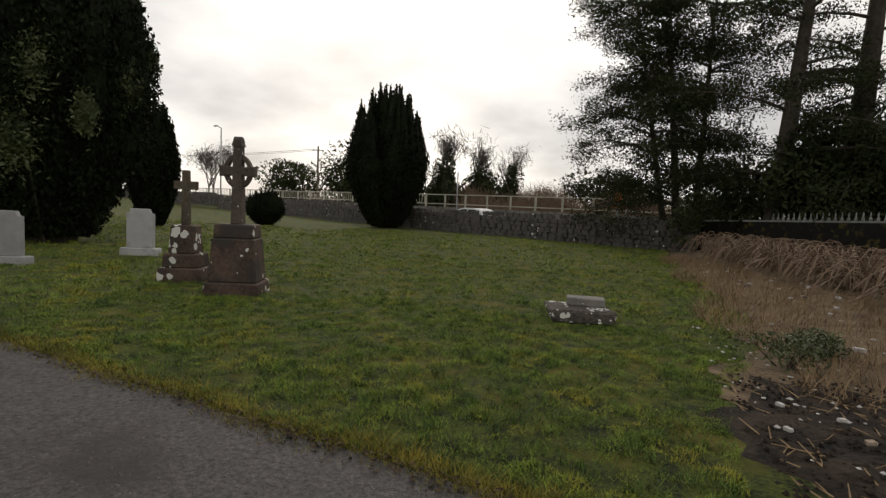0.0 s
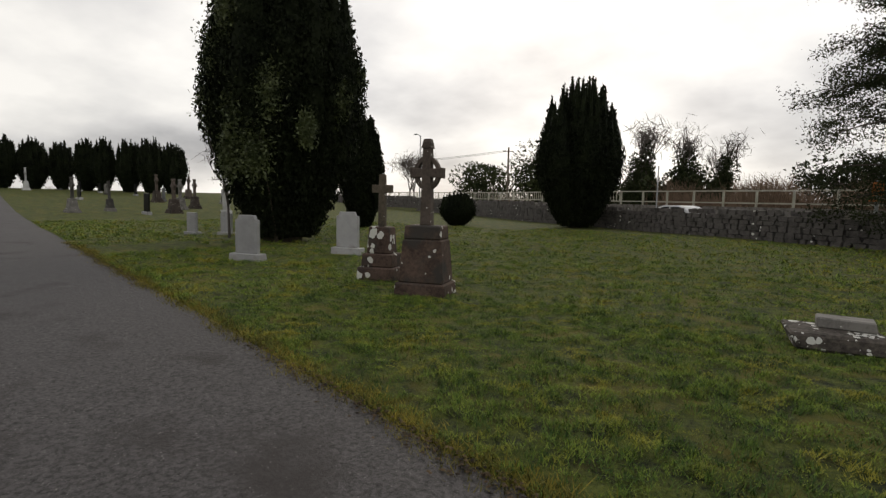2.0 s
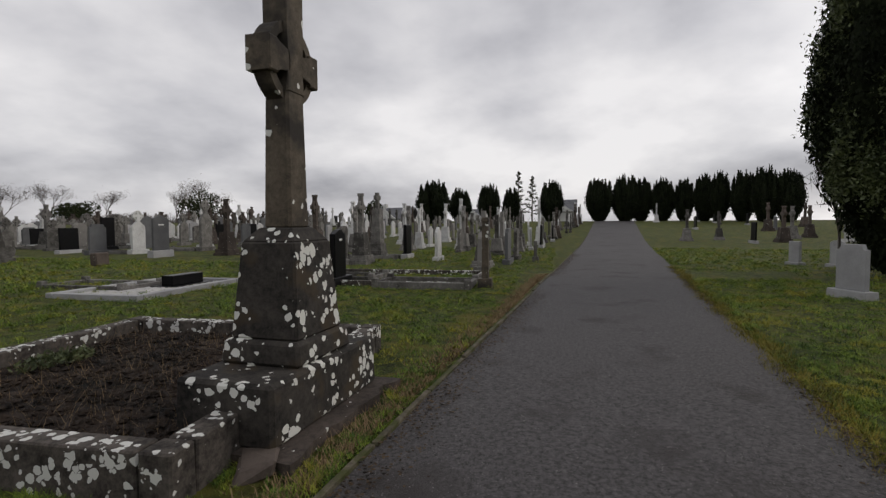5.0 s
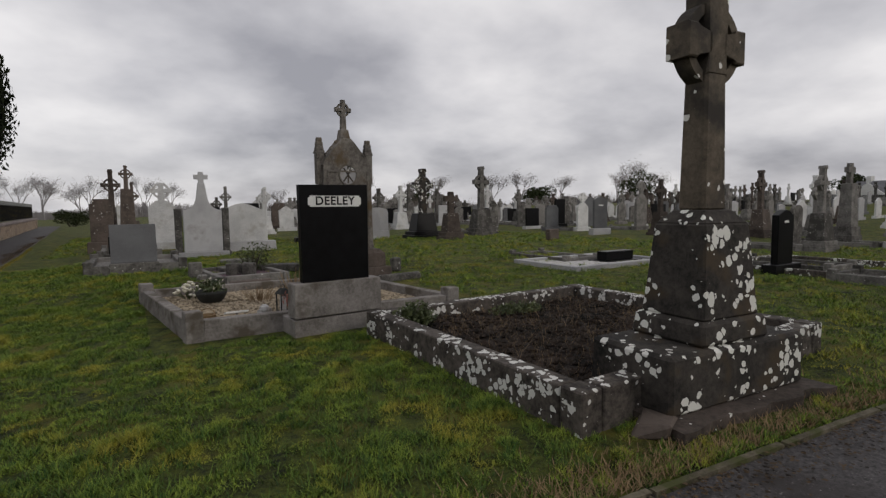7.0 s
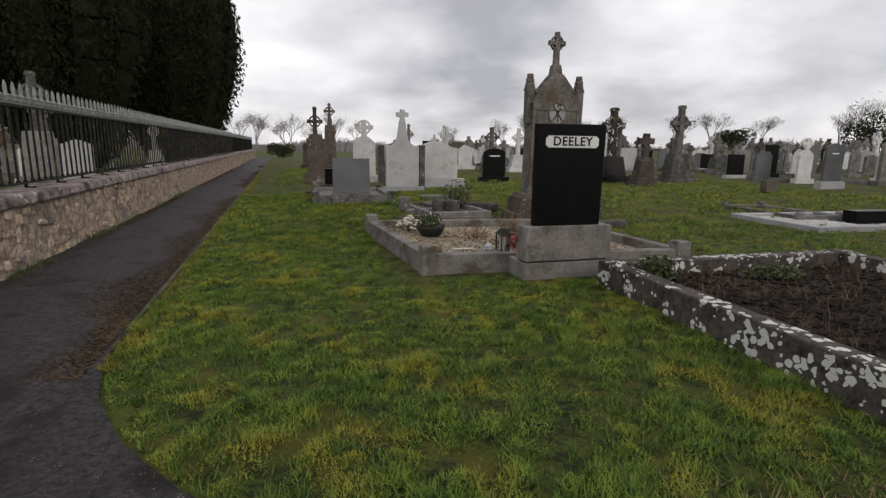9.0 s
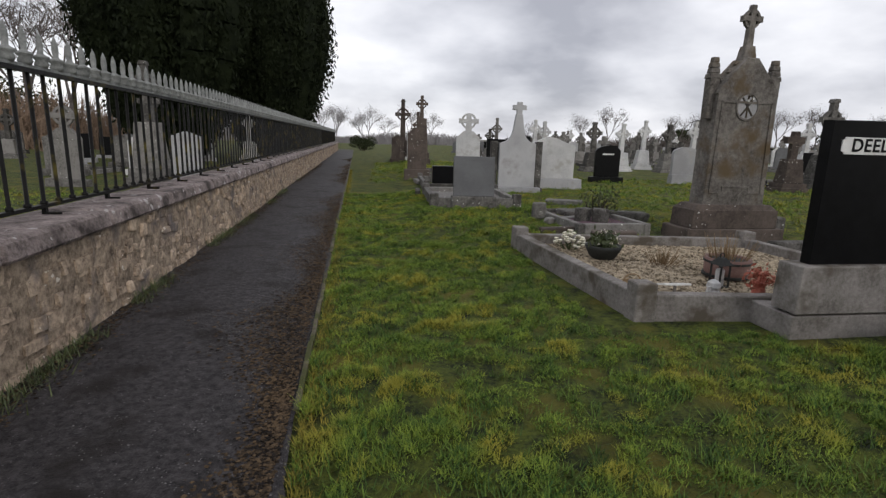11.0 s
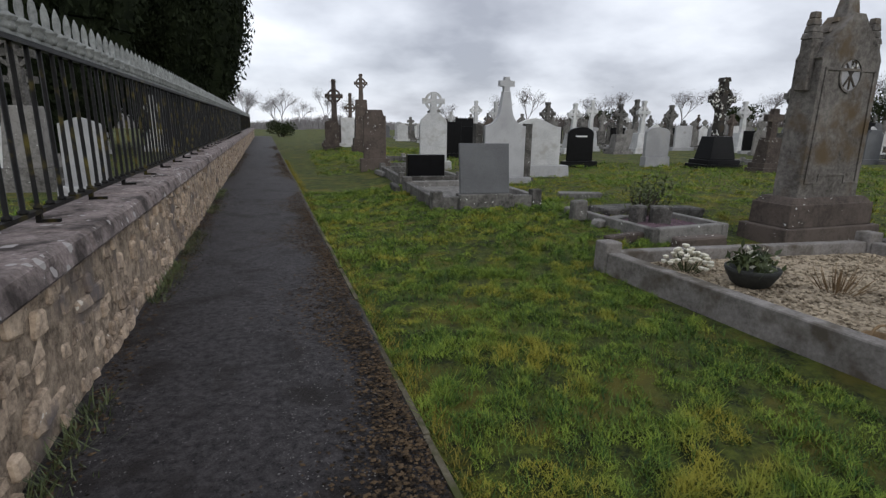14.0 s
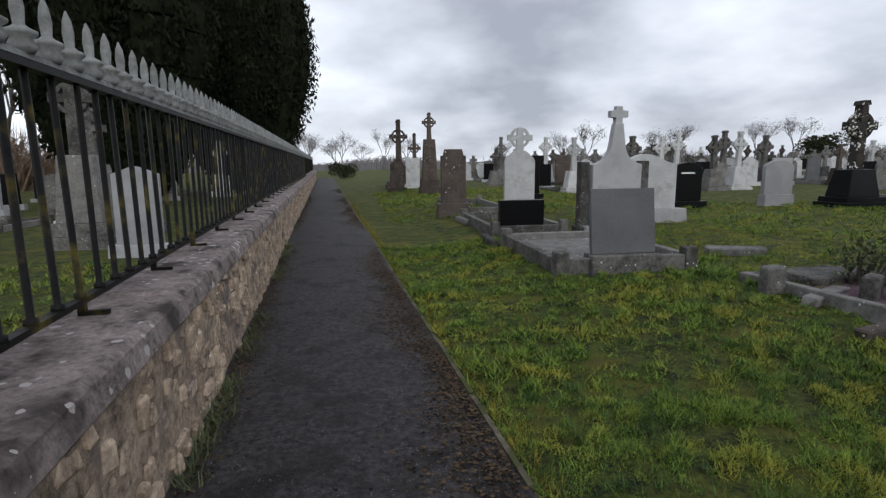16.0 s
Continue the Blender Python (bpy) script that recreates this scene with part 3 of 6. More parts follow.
def headstone(x, y, kind, w, h, t, mat, label, turn=0, lean=0, base=0.2, basemat=None, group="", plaque=None, basew=1.35):
    g = thing("headstone", x, y, rise(x, y), turn, label, "gravestone", group)
    bm = bmesh.new()
    block(bm, 0, 0, -0.06, w * basew, max(t * 2.2, 0.3), base + 0.06, 0.97, 0.95, 0.012)
    part("base", bm, basemat or mat, g)
    bm = bmesh.new()
    if kind == "celticslab":
        o = [(-w / 2, 0), (w / 2, 0), (w / 2, h * 0.58), (w * 0.46, h * 0.62), (w * 0.2, h * 0.72), (-w * 0.2, h * 0.72), (-w * 0.46, h * 0.62), (-w / 2, h * 0.58)]
        prism(bm, o, -t / 2, t / 2, t * 0.06)
        celtic(bm, h * 0.62, h * 0.40, w * 0.82, t * 0.9, cap=False)
    elif kind == "crossslab":
        o = [(-w / 2, 0), (w / 2, 0), (w / 2, h * 0.52)]
        o += [(w * 0.5 - w * 0.36 * math.sin(a), h * (0.52 + 0.16 * (1 - math.cos(a)))) for a in [math.pi / 2 * i / 6 for i in range(1, 7)]]
        o += [(w * 0.085, h * 0.86)]
        o += [(-a, b) for a, b in o[::-1]][:-2] + [(-w / 2, h * 0.52)]
        prism(bm, o, -t / 2, t / 2, t * 0.06)
        latin(bm, h * 0.80, h * 0.20, w * 0.36, t * 0.8)
    else:
        prism(bm, outline(kind, w, h), -t / 2, t / 2, min(0.012, t * 0.1))
    sl = part("slab", bm, mat, g)
    sl.matrix_basis = pose(0, 0, base, lean, 0, 0)
    if plaque:
        bm = bmesh.new()
        for i, (pw, pz) in enumerate(plaque):
            block(bm, 0, t / 2 + 0.003, base + pz, pw, 0.008, 0.045)
        part("inscription", bm, M["paint"], g, "pale band of lettering too small to read")
    return g


def cross_stone(x, y, h, w, mat, label, ringed=True, ped=0.45, turn=0, group="", t=0.0, steps=2, pedmat=None, roll=0):
    """A cross on a stepped, tapered pedestal."""
    g = thing("grave_cross", x, y, rise(x, y), turn, label, "gravestone", group)
    pw = w * 1.15
    bm = bmesh.new()
    hs = h * ped
    for i in range(steps):
        sz = hs * 0.28 / steps
        block(bm, 0, 0, -0.05 * (i == 0) + sz * i, pw * (1.35 - 0.17 * i), pw * (1.0 - 0.13 * i), sz + 0.05 * (i == 0), 0.98, 0.97, 0.01)
    part("base", bm, pedmat or mat, g)
    bm = bmesh.new()
    block(bm, 0, 0, hs * 0.28, pw * 0.95, pw * 0.70, hs * 0.72, 0.74, 0.74, 0.015)
    part("pedestal", bm, pedmat or mat, g)
    bm = bmesh.new()
    (celtic if ringed else latin)(bm, hs, (h - hs) / (1.07 if ringed else 1), w, t or w * 0.26)
    part("cross", bm, mat, g).matrix_basis = pose(0, 0, 0, 0, roll, 0)
    return g


def kerbed_plot(x0, y0, x1, y1, h, w, mat, fill, label, posts=True, filllabel="", z=0.0, turn=0):
    """A grave surround of four kerbs with corner blocks, and its filling."""
    g = thing("grave_surround", (x0 + x1) / 2, (y0 + y1) / 2, rise((x0 + x1) / 2, (y0 + y1) / 2) + z, turn, label, "grave surround")
    dx, dy = abs(x1 - x0), abs(y1 - y0)
    for sx, sy, lx, ly in ((0, 1, dx - 2 * w, w), (0, -1, dx - 2 * w, w), (1, 0, w, dy - 2 * w), (-1, 0, w, dy - 2 * w)):
        bm = bmesh.new()
        block(bm, sx * (dx - w) / 2, sy * (dy - w) / 2, -0.08, lx, ly, h + 0.08, 0.985 if lx > ly else 0.9, 0.985 if ly > lx else 0.9, 0.01)
        part("kerb", bm, mat, g)
    for sx in (-1, 1):
        for sy in (-1, 1):
            bm = bmesh.new()
            e = 1.25 if posts else 1.0
            block(bm, sx * (dx - w) / 2, sy * (dy - w) / 2, -0.08, w * e, w * e, h * (1.45 if posts else 1.02) + 0.08, 0.96, 0.96, 0.012)
            part("corner_block", bm, mat, g)
    if fill:
        n = 26
        rng = random.Random(int(x0 * 10) + 99)
        verts = []
        for j in range(n + 1):
            for i in range(n + 1):
                u, v = i / n * 2 - 1, j / n * 2 - 1
                verts.append((u * (dx / 2 - w * 0.8), v * (dy / 2 - w * 0.8), h * 0.42 + 0.02 * rng.random()))
        faces = [(j * (n + 1) + i, j * (n + 1) + i + 1, (j + 1) * (n + 1) + i + 1, (j + 1) * (n + 1) + i) for j in range(n) for i in range(n)]
        tagged(raw("filling", verts, faces, fill, g), filllabel)
    return g


# ---- the graves by the gate ----
def big_cross():
    """The lichened cross with its pedestal at the corner of the drive."""
    g = thing("grave_cross", -3.53, -1.03, 0, -4, "tall dark limestone ringed cross on a lichen-spotted pedestal", "gravestone")
    bm = bmesh.new()
    rng = random.Random(2)
    pts = [(-0.86 + 1.72 * i / 16, 0.53 + rng.uniform(-0.05, 0.03)) for i in range(17)]
    lo = [bm.verts.new((x, y, -0.05)) for x, y in pts] + [bm.verts.new((0.8, -0.35, -0.05)), bm.verts.new((-0.8, -0.35, -0.05))]
    hi = [bm.verts.new((v.co.x, v.co.y, 0.065)) for v in lo]
    n = len(lo)
    bm.faces.new(hi); bm.faces.new(lo[::-1])
    for i in range(n):
        bm.faces.new((lo[i], lo[(i + 1) % n], hi[(i + 1) % n], hi[i]))
    part("footing", bm, M["brown"], g, "broken footing slab")
    bm = bmesh.new()
    block(bm, 0, 0, 0.06, 1.50, 0.74, 0.40, 0.985, 0.97, 0.025)
    part("lower_step", bm, M["limedark"], g)
    bm = bmesh.new()
    block(bm, 0, 0, 0.46, 0.76, 0.64, 0.17, 0.94, 0.94, 0.025)
    part("upper_step", bm, M["limedark"], g)
    bm = bmesh.new()
    block(bm, 0, 0, 0.63, 0.63, 0.54, 0.68, 0.80, 0.80, 0.015)
    block(bm, 0, 0, 1.308, 0.495, 0.425, 0.10, 0.62, 0.62, 0.01)
    part("pedestal", bm, M["limedark"], g)
    bm = bmesh.new()
    block(bm, 0, 0, 1.40, 0.255, 0.225, 1.0, 0.86, 0.86, 0.02)
    cz = 2.60
    prism(bm, [(-0.115, 2.38), (0.115, 2.38), (0.075, cz), (0.10, 2.74), (0.115, 3.12), (-0.115, 3.12), (-0.10, 2.74), (-0.075, cz)], -0.10, 0.10, 0.012)
    for q in (-1, 1):
        prism(bm, [(q * 0.06, cz - 0.075), (q * 0.20, cz - 0.085), (q * 0.21, cz - 0.12), (q * 0.315, cz - 0.12), (q * 0.315, cz + 0.12), (q * 0.21, cz + 0.12), (q * 0.20, cz + 0.085), (q * 0.06, cz + 0.075)], -0.10, 0.10, 0.01)
    ring(bm, 0, cz, 0.225, 0.295, -0.065, 0.065, 36)
    part("cross", bm, M["shaft"], g, "weathered brown cross with a stone ring")


big_cross()
kerbed_plot(-2.14, -0.98, -5.55, -4.18, 0.26, 0.20, M["kerblichen"], M["soil"], "lichen-crusted stone grave kerb round bare dark soil", False, "dark soil with dead stalks", 0, 1.5)


def stone_bit(name, x, y, z, sx, sy, sz, mat, label, category, turn=0, tilt=0, seed=0, amount=0.25):
    rng = random.Random(seed)
    bm = bmesh.new()
    rough_block(bm, 0, 0, 0, sx, sy, sz, rng, amount)
    bmesh.ops.bevel(bm, geom=list(bm.edges), offset=min(sx, sy, sz) * 0.12, segments=1, affect="EDGES")
    ob = new(name, finish(name, bm, mat))
    ob.matrix_basis = pose(x, y, z, tilt, 0, turn)
    return tagged(ob, label, category)


stone_bit("broken_stone", -2.66, -0.74, -0.03, 0.40, 0.30, 0.13, M["brown"], "broken brown stone lump at the foot of the cross", "stone", 20, 8, 4, 0.5)


def name_grave():
    """The black headstone and its gravelled plot."""
    k = kerbed_plot(0, 0, 3.4, 3.2, 0.23, 0.15, M["kerbgrey"], M["gravel"], "grey concrete grave kerb round pale gravel", True, "pale brown gravel")
    k.matrix_basis = pose(-1.84, -6.31, 0)
    skew = Matrix(((1, -0.12, 0, 0), (-0.06, 0.93, 0, 0), (0, 0, 1, 0), (0, 0, 0, 1)))
    for c in k.children:
        c.data.transform(skew)
    g = thing("headstone", -1.91, -4.55, 0, 2.7, "polished black granite headstone with a white name plate", "gravestone")
    bm = bmesh.new()
    block(bm, 0, -0.16, 0.0, 1.09, 0.52, 0.20, 1, 1, 0.008)
    block(bm, 0, -0.02, 0.218, 1.08, 0.26, 0.39, 0.985, 0.96, 0.008)
    part("base", bm, M["kerbgrey"], g, "grey concrete base")
    bm = bmesh.new()
    prism(bm, [(-0.412, 0.0), (0.412, 0.0), (0.42, 1.115), (-0.42, 1.125)], -0.05, 0.05, 0.006)
    part("slab", bm, M["black"], g).matrix_basis = pose(0, -0.02, 0.606)
    bm = bmesh.new()
    w, h, c = 0.325, 0.064, 0.024
    pl = [(-w + c, -h), (w - c, -h), (w - c, -h + c * 0.6), (w, -h + c), (w, h - c), (w - c, h - c * 0.6), (w - c, h), (-w + c, h), (-w + c, h - c * 0.6), (-w, h - c), (-w, -h + c), (-w + c, -h + c * 0.6)]
    prism(bm, pl, 0.0, 0.008)
    plate = part("name_plate", bm, M["paint"], g, "white name plate with black letters")
    plate.matrix_basis = pose(0, 0.031, 1.535)
    cu = bpy.data.curves.new("lettering", "FONT")
    cu.body, cu.size, cu.align_x, cu.align_y, cu.extrude = "DEELEY", 0.135, "CENTER", "CENTER", 0.001
    cu.space_character, cu.offset = 1.10, 0.003
    cu.materials.append(M["black"])
    tmp = new("lettering", cu)
    me = bpy.data.meshes.new_from_object(tmp.evaluated_get(bpy.context.evaluated_depsgraph_get()))
    bpy.data.objects.remove(tmp)
    ob = new("lettering", me)
    ob.parent = plate
    ob.matrix_basis = pose(0, 0.0105, 0, 90, 0, 180)


name_grave()


def temple():
    """The tall gabled monument with corner pinnacles and a cross."""
    g = thing("monument", -4.34, -8.86, 0, -2, "tall stained limestone gabled monument with pinnacles and cross", "gravestone")
    mt = M["temple"]
    bm = bmesh.new()
    block(bm, 0, 0, -0.05, 1.85, 0.98, 0.30, 0.99, 0.98, 0.012)
    part("plinth", bm, M["brown"], g)
    bm = bmesh.new()
    block(bm, 0, 0, 0.248, 1.62, 0.80, 0.30, 0.985, 0.98, 0.012)
    block(bm, 0, 0, 0.544, 1.55, 0.74, 0.08, 0.90, 0.84, 0.01)
    part("base", bm, M["brown"], g, "dark wet-stained base")
    bm = bmesh.new()
    body = [(-0.58, 0.61), (0.58, 0.61), (0.53, 2.30), (0.56, 2.33), (0.48, 2.45), (0.10, 2.86), (-0.10, 2.86), (-0.48, 2.45), (-0.56, 2.33), (-0.53, 2.30)]
    prism(bm, body, -0.24, 0.24, 0.012)
    part("body", bm, mt, g)
    bm = bmesh.new()
    for q in (-1, 1):
        prism(bm, [(q * 0.47, 0.82), (q * 0.50, 0.82), (q * 0.47, 2.22), (q * 0.44, 2.22)], 0.236, 0.262)
    prism(bm, [(-0.47, 2.19), (0.47, 2.19), (0.47, 2.22), (-0.47, 2.22)], 0.236, 0.262)
    prism(bm, [(-0.50, 0.80), (-0.24, 0.80), (-0.24, 0.90), (0.24, 0.90), (0.24, 0.80), (0.50, 0.80), (0.50, 0.82), (0.26, 0.82), (0.26, 0.925), (-0.26, 0.925), (-0.26, 0.82), (-0.50, 0.82)], 0.236, 0.258)
    part("panel_moulding", bm, mt, g)
    bm = bmesh.new()
    ring(bm, 0, 2.14, 0.185, 0.21, 0.236, 0.268, 30)
    part("roundel", bm, mt, g)
    bm = bmesh.new()
    prism(bm, [(0.186 * math.cos(2 * math.pi * i / 28), 2.14 + 0.186 * math.sin(2 * math.pi * i / 28)) for i in range(28)], 0.237, 0.246)
    part("roundel_disc", bm, M["granite"], g, "pale carved disc")
    bm = bmesh.new()
    for a in (-38, 38):
        c, s = math.cos(radians(a)), math.sin(radians(a))
        prism(bm, [(-0.014 * c - 0.17 * s, 2.14 - 0.17 * c + 0.014 * s), (0.014 * c - 0.17 * s, 2.14 - 0.17 * c - 0.014 * s), (0.014 * c + 0.17 * s, 2.14 + 0.17 * c - 0.014 * s), (-0.014 * c + 0.17 * s, 2.14 + 0.17 * c + 0.014 * s)], 0.238, 0.256)
    prism(bm, [(-0.013, 1.97), (0.013, 1.97), (0.013, 2.31), (-0.013, 2.31)], 0.238, 0.258)
    ring(bm, -0.035, 2.265, 0.028, 0.05, 0.238, 0.258, 16)
    part("monogram", bm, M["limedark"], g)
    for q in (-1, 1):
        bm = bmesh.new()
        block(bm, q * 0.56, 0, 1.95, 0.16, 0.20, 0.60, 1.05, 1.05, 0.01)
        for z, s in ((2.55, 0.21), (2.63, 0.17), (2.71, 0.15), (2.79, 0.12)):
            block(bm, q * 0.56, 0, z, s, s, 0.075, 0.86, 0.86, 0.008)
        part("pinnacle", bm, mt, g)
        for k in range(3):
            bm = bmesh.new()
            u = (k + 0.7) / 3.4
            block(bm, q * (0.47 - 0.38 * u), 0, 2.44 + 0.42 * u, 0.10, 0.12, 0.055, 0.5, 0.6)
            part("crocket", bm, mt, g)
    bm = bmesh.new()
    block(bm, 0, 0, 2.83, 0.25, 0.25, 0.22, 0.72, 0.72, 0.01)
    part("cross_foot", bm, mt, g)
    bm = bmesh.new()
    celtic(bm, 3.02, 0.62, 0.36, 0.12, cap=False)
    part("cross", bm, mt, g)

    g.matrix_basis = pose(-3.6, -8.63, 0, 0, 0, 3.0) @ Matrix.Diagonal((0.92, 0.72, 0.985, 1))


temple()


def sandstone_cross():
    g = thing("grave_cross", -4.95, 5.75, 0, 24, "reddish sandstone ringed cross on a lichened tapered pedestal", "gravestone")
    mt = M["redstone"]
    bm = bmesh.new()
    block(bm, 0, 0, -0.05, 0.98, 0.80, 0.21, 0.96, 0.95, 0.02)
    part("base", bm, mt, g)
    bm = bmesh.new()
    block(bm, 0, 0, 0.16, 0.86, 0.68, 0.62, 0.85, 0.85, 0.02)
    part("pedestal", bm, mt, g)
    bm = bmesh.new()
    prism(bm, [(-0.30, 0.24), (0.30, 0.24), (0.27, 0.70), (-0.27, 0.70)], 0.27, 0.335)
    part("inscription_panel", bm, M["limedark"], g, "blackened flaking inscription panel")
    bm = bmesh.new()
    block(bm, 0, 0, 0.78, 0.70, 0.56, 0.20, 0.95, 0.95, 0.02)
    part("upper_block", bm, mt, g)
    bm = bmesh.new()
    celtic(bm, 0.98, 1.10, 0.62, 0.20)
    block(bm, 0, 0, 2.14, 0.16, 0.20, 0.07, 0.8, 0.6)
    part("cross", bm, M["brown"], g)
    g.matrix_basis = pose(-5.66, 6.37, 0, 0, 0, 24) @ Matrix.Diagonal((0.84, 0.84, 1.07, 1))


sandstone_cross()


def plain_cross():
    g = thing("grave_cross", -6.55, 6.20, 0, 24, "thin weathered plain cross on a stepped lichened base", "gravestone")
    for i, (s, z, h) in enumerate(((0.86, -0.05, 0.25), (0.70, 0.20, 0.22), (0.52, 0.42, 0.44))):
        bm = bmesh.new()
        block(bm, 0, 0, z, s, s * 0.86, h, 0.95 if i < 2 else 0.85, None, 0.02)
        part("step" if i < 2 else "pedestal", bm, M["redstone"], g)
    bm = bmesh.new()
    block(bm, 0, 0, 0.86, 0.15, 0.13, 0.86, 0.85, 0.85, 0.01)
    block(bm, 0, 0, 1.42, 0.44, 0.12, 0.13, 1, 1, 0.01)
    part("cross", bm, M["shaft"], g)
    g.matrix_basis = pose(-7.2, 6.85, 0, 0, 0, 24) @ Matrix.Diagonal((0.86, 0.86, 1.09, 1))


plain_cross()
headstone(-11.1, 6.35, "shoulder", 0.62, 0.86, 0.10, M["granite"], "small pale grey headstone on a block base in the lawn", 20, 0, 0.16)
headstone(-10.55, 8.75, "shoulder", 0.62, 0.90, 0.10, M["granite"], "small pale grey headstone beside the great yew", 20, 0, 0.17)
headstone(-18.6, 9.6, "round", 0.5, 0.75, 0.1, M["granite"], "small weathered headstone in the lawn", 20, 0, 0.1)
headstone(-19.6, 8.8, "flat", 0.45, 0.7, 0.1, M["granite"], "small weathered headstone in the lawn", 20, 0, 0.1)

# broken table tomb in the lawn
stone_bit("tomb_slab", -0.56, 7.05, 0.0, 0.92, 0.62, 0.22, M["kerblichen"], "low broken tomb slab with white lichen in the grass", "stone", 18, 2, 11, 0.3)
stone_bit("tomb_block", -0.50, 7.2, 0.20, 0.52, 0.26, 0.12, M["lime"], "loose grey stone block lying on a tomb slab", "stone", 10, 0, 12, 0.12)

# stones west of the footpath
kerbed_plot(0.95, -11.19, -0.90, -13.64, 0.20, 0.14, M["lime"], M["lime"], "worn stone grave kerb round pale chippings", True, "pale lichened chippings")
headstone(0.07, -11.26, "flat", 0.84, 0.80, 0.07, M["slate"], "back of a plain grey slate headstone, leaning back", 0, 7, 0.22, M["lime"], basew=1.1)
headstone(0.18, -14.94, "flat", 0.86, 0.60, 0.20, M["black"], "low dark stone block on a worn kerb", 0, 0, 0.06, M["lime"])
headstone(-0.85, -18.28, "celticslab", 0.80, 1.90, 0.10, M["white"], "white marble headstone topped by a small ringed cross", 0, 0, 0.25, M["white"])
headstone(-1.68, -14.84, "crossslab", 1.00, 2.26, 0.16, M["granite"], "pale grey headstone rising to a plain cross", 0, 0, 0.14, M["granite"])
for q in (-1, 1):
    headstone(-1.68 + q * 0.62, -14.94, "flat", 0.18, 1.25, 0.2, M["lime"], "slim grey stone side pier", 0, 0, 0.12, M["lime"])
kerbed_plot(0.85, -14.54, -0.60, -17.44, 0.2, 0.12, M["lime"], None, "worn low stone kerb in rough grass", True)
kerbed_plot(0.70, -18.44, -0.70, -21.84, 0.2, 0.12, M["lime"], None, "worn low stone kerb in rough grass", True)
headstone(0.84, -18.47, "shoulder", 0.64, 1.36, 0.16, M["brown"], "dark brown headstone on a lichened plinth", 0, 0, 0.34, M["brown"])
cross_stone(0.86, -35.00, 3.75, 1.0, M["brown"], "tall dark ringed cross on a stone pedestal", True, 0.32)
cross_stone(-0.20, -36.44, 3.1, 0.75, M["brown"], "dark ringed cross on a slim shaft", True, 0.22)
g = cross_stone(0.10, -28.00, 3.5, 0.60, M["brown"], "broad dark tapered monument with a small ringed cross", True, 0.68)
headstone(1.25, -31.44, "round", 0.7, 1.3, 0.2, M["brown"], "small dark rounded headstone", 0, 0, 0.2)
headstone(0.25, -33.44, "flat", 0.75, 1.4, 0.1, M["white"], "tall white marble headstone", 0, 0, 0.2)
cross_stone(1.25, -32.94, 1.6, 0.5, M["lime"], "small plain stone cross", False, 0.3)
headstone(-3.00, -23.94, "flat", 0.9, 1.25, 0.1, M["black"], "plain polished black granite headstone", 0, 0, 0.2, M["black"])
headstone(-2.95, -15.98, "ogee", 1.5, 1.2, 0.16, M["white"], "broad pale marble headstone with a curved head", 0, 0, 0.3, M["granite"])
headstone(-6.60, -33.44, "flat", 1.1, 1.5, 0.14, M["black"], "plain polished black granite headstone", 0, 0, 0.2, M["black"])
headstone(-8.60, -33.94, "shoulder", 1.1, 1.5, 0.14, M["brown"], "dark brown headstone among rows", 0, 0, 0.2, M["brown"])
cross_stone(-5.80, -37.44, 2.9, 0.75, M["lime"], "weathered ringed stone cross", True, 0.3)
cross_stone(-8.00, -35.44, 2.8, 0.80, M["white"], "white marble ringed cross", True, 0.42)
headstone(-6.03, -18.93, "round", 0.92, 1.10, 0.12, M["black"], "black granite headstone with a band of pale lettering", 0, 0, 0.2, M["black"], plaque=((0.42, 0.78),))
headstone(-8.90, -18.83, "round", 0.95, 0.98, 0.14, M["granite"], "pale grey headstone with a low curved head", 0, 0, 0.34, M["granite"], basew=1.05)
g = cross_stone(-10.70, -18.10, 2.95, 0.95, M["limedark"], "dark ringed cross on a black granite block", True, 0.36, pedmat=M["black"])
cross_stone(-17.60, -32.44, 3.0, 0.9, M["lime"], "grey ringed stone cross", True, 0.35)
cross_stone(-19.40, -31.44, 2.7, 0.9, M["lime"], "grey ringed stone cross", True, 0.35)
headstone(-19.20, -29.94, "flat", 1.15, 1.25, 0.14, M["granite"], "pale grey headstone among rows", 0, 0, 0.2)
cross_stone(-10.92, -16.20, 1.9, 0.62, M["brown"], "rough brown cross rising from a broad base", False, 0.55)
cross_stone(-13.80, -18.13, 3.14, 0.85, M["lime"], "tall grey ringed cross on a pedestal", True, 0.38)
headstone(-16.06, -20.16, "celticslab", 0.5, 1.45, 0.12, M["lime"], "small lichened headstone with a ringed cross", 0, 0, 0.1)
headstone(-19.84, -17.62, "celticslab", 0.75, 1.7, 0.12, M["white"], "white marble headstone with a ringed cross", 0, 0, 0.2)
headstone(-17.84, -14.68, "peak", 0.85, 1.40, 0.10, M["slate"], "dark grey headstone with a low peak", 0, 0, 0.28, M["granite"], plaque=((0.3, 1.0),))
headstone(-24.58, -21.56, "round", 0.9, 1.6, 0.12, M["slate"], "grey headstone with a rounded head", 0, 0, 0.2)
headstone(-22.54, -22.02, "flat", 0.8, 1.5, 0.12, M["black"], "plain polished black granite headstone", 0, 0, 0.2, M["black"])
headstone(-22.74, -16.32, "celticslab", 0.8, 2.3, 0.16, M["lime"], "grey headstone carrying a ringed cross", 0, 0, 0.2)
headstone(-11.40, -4.14, "peak", 0.62, 1.12, 0.14, M["black"], "black granite headstone with a peaked grey head", 0, 0, 0.20, M["black"], plaque=((0.16, 0.85),), basew=1.7)
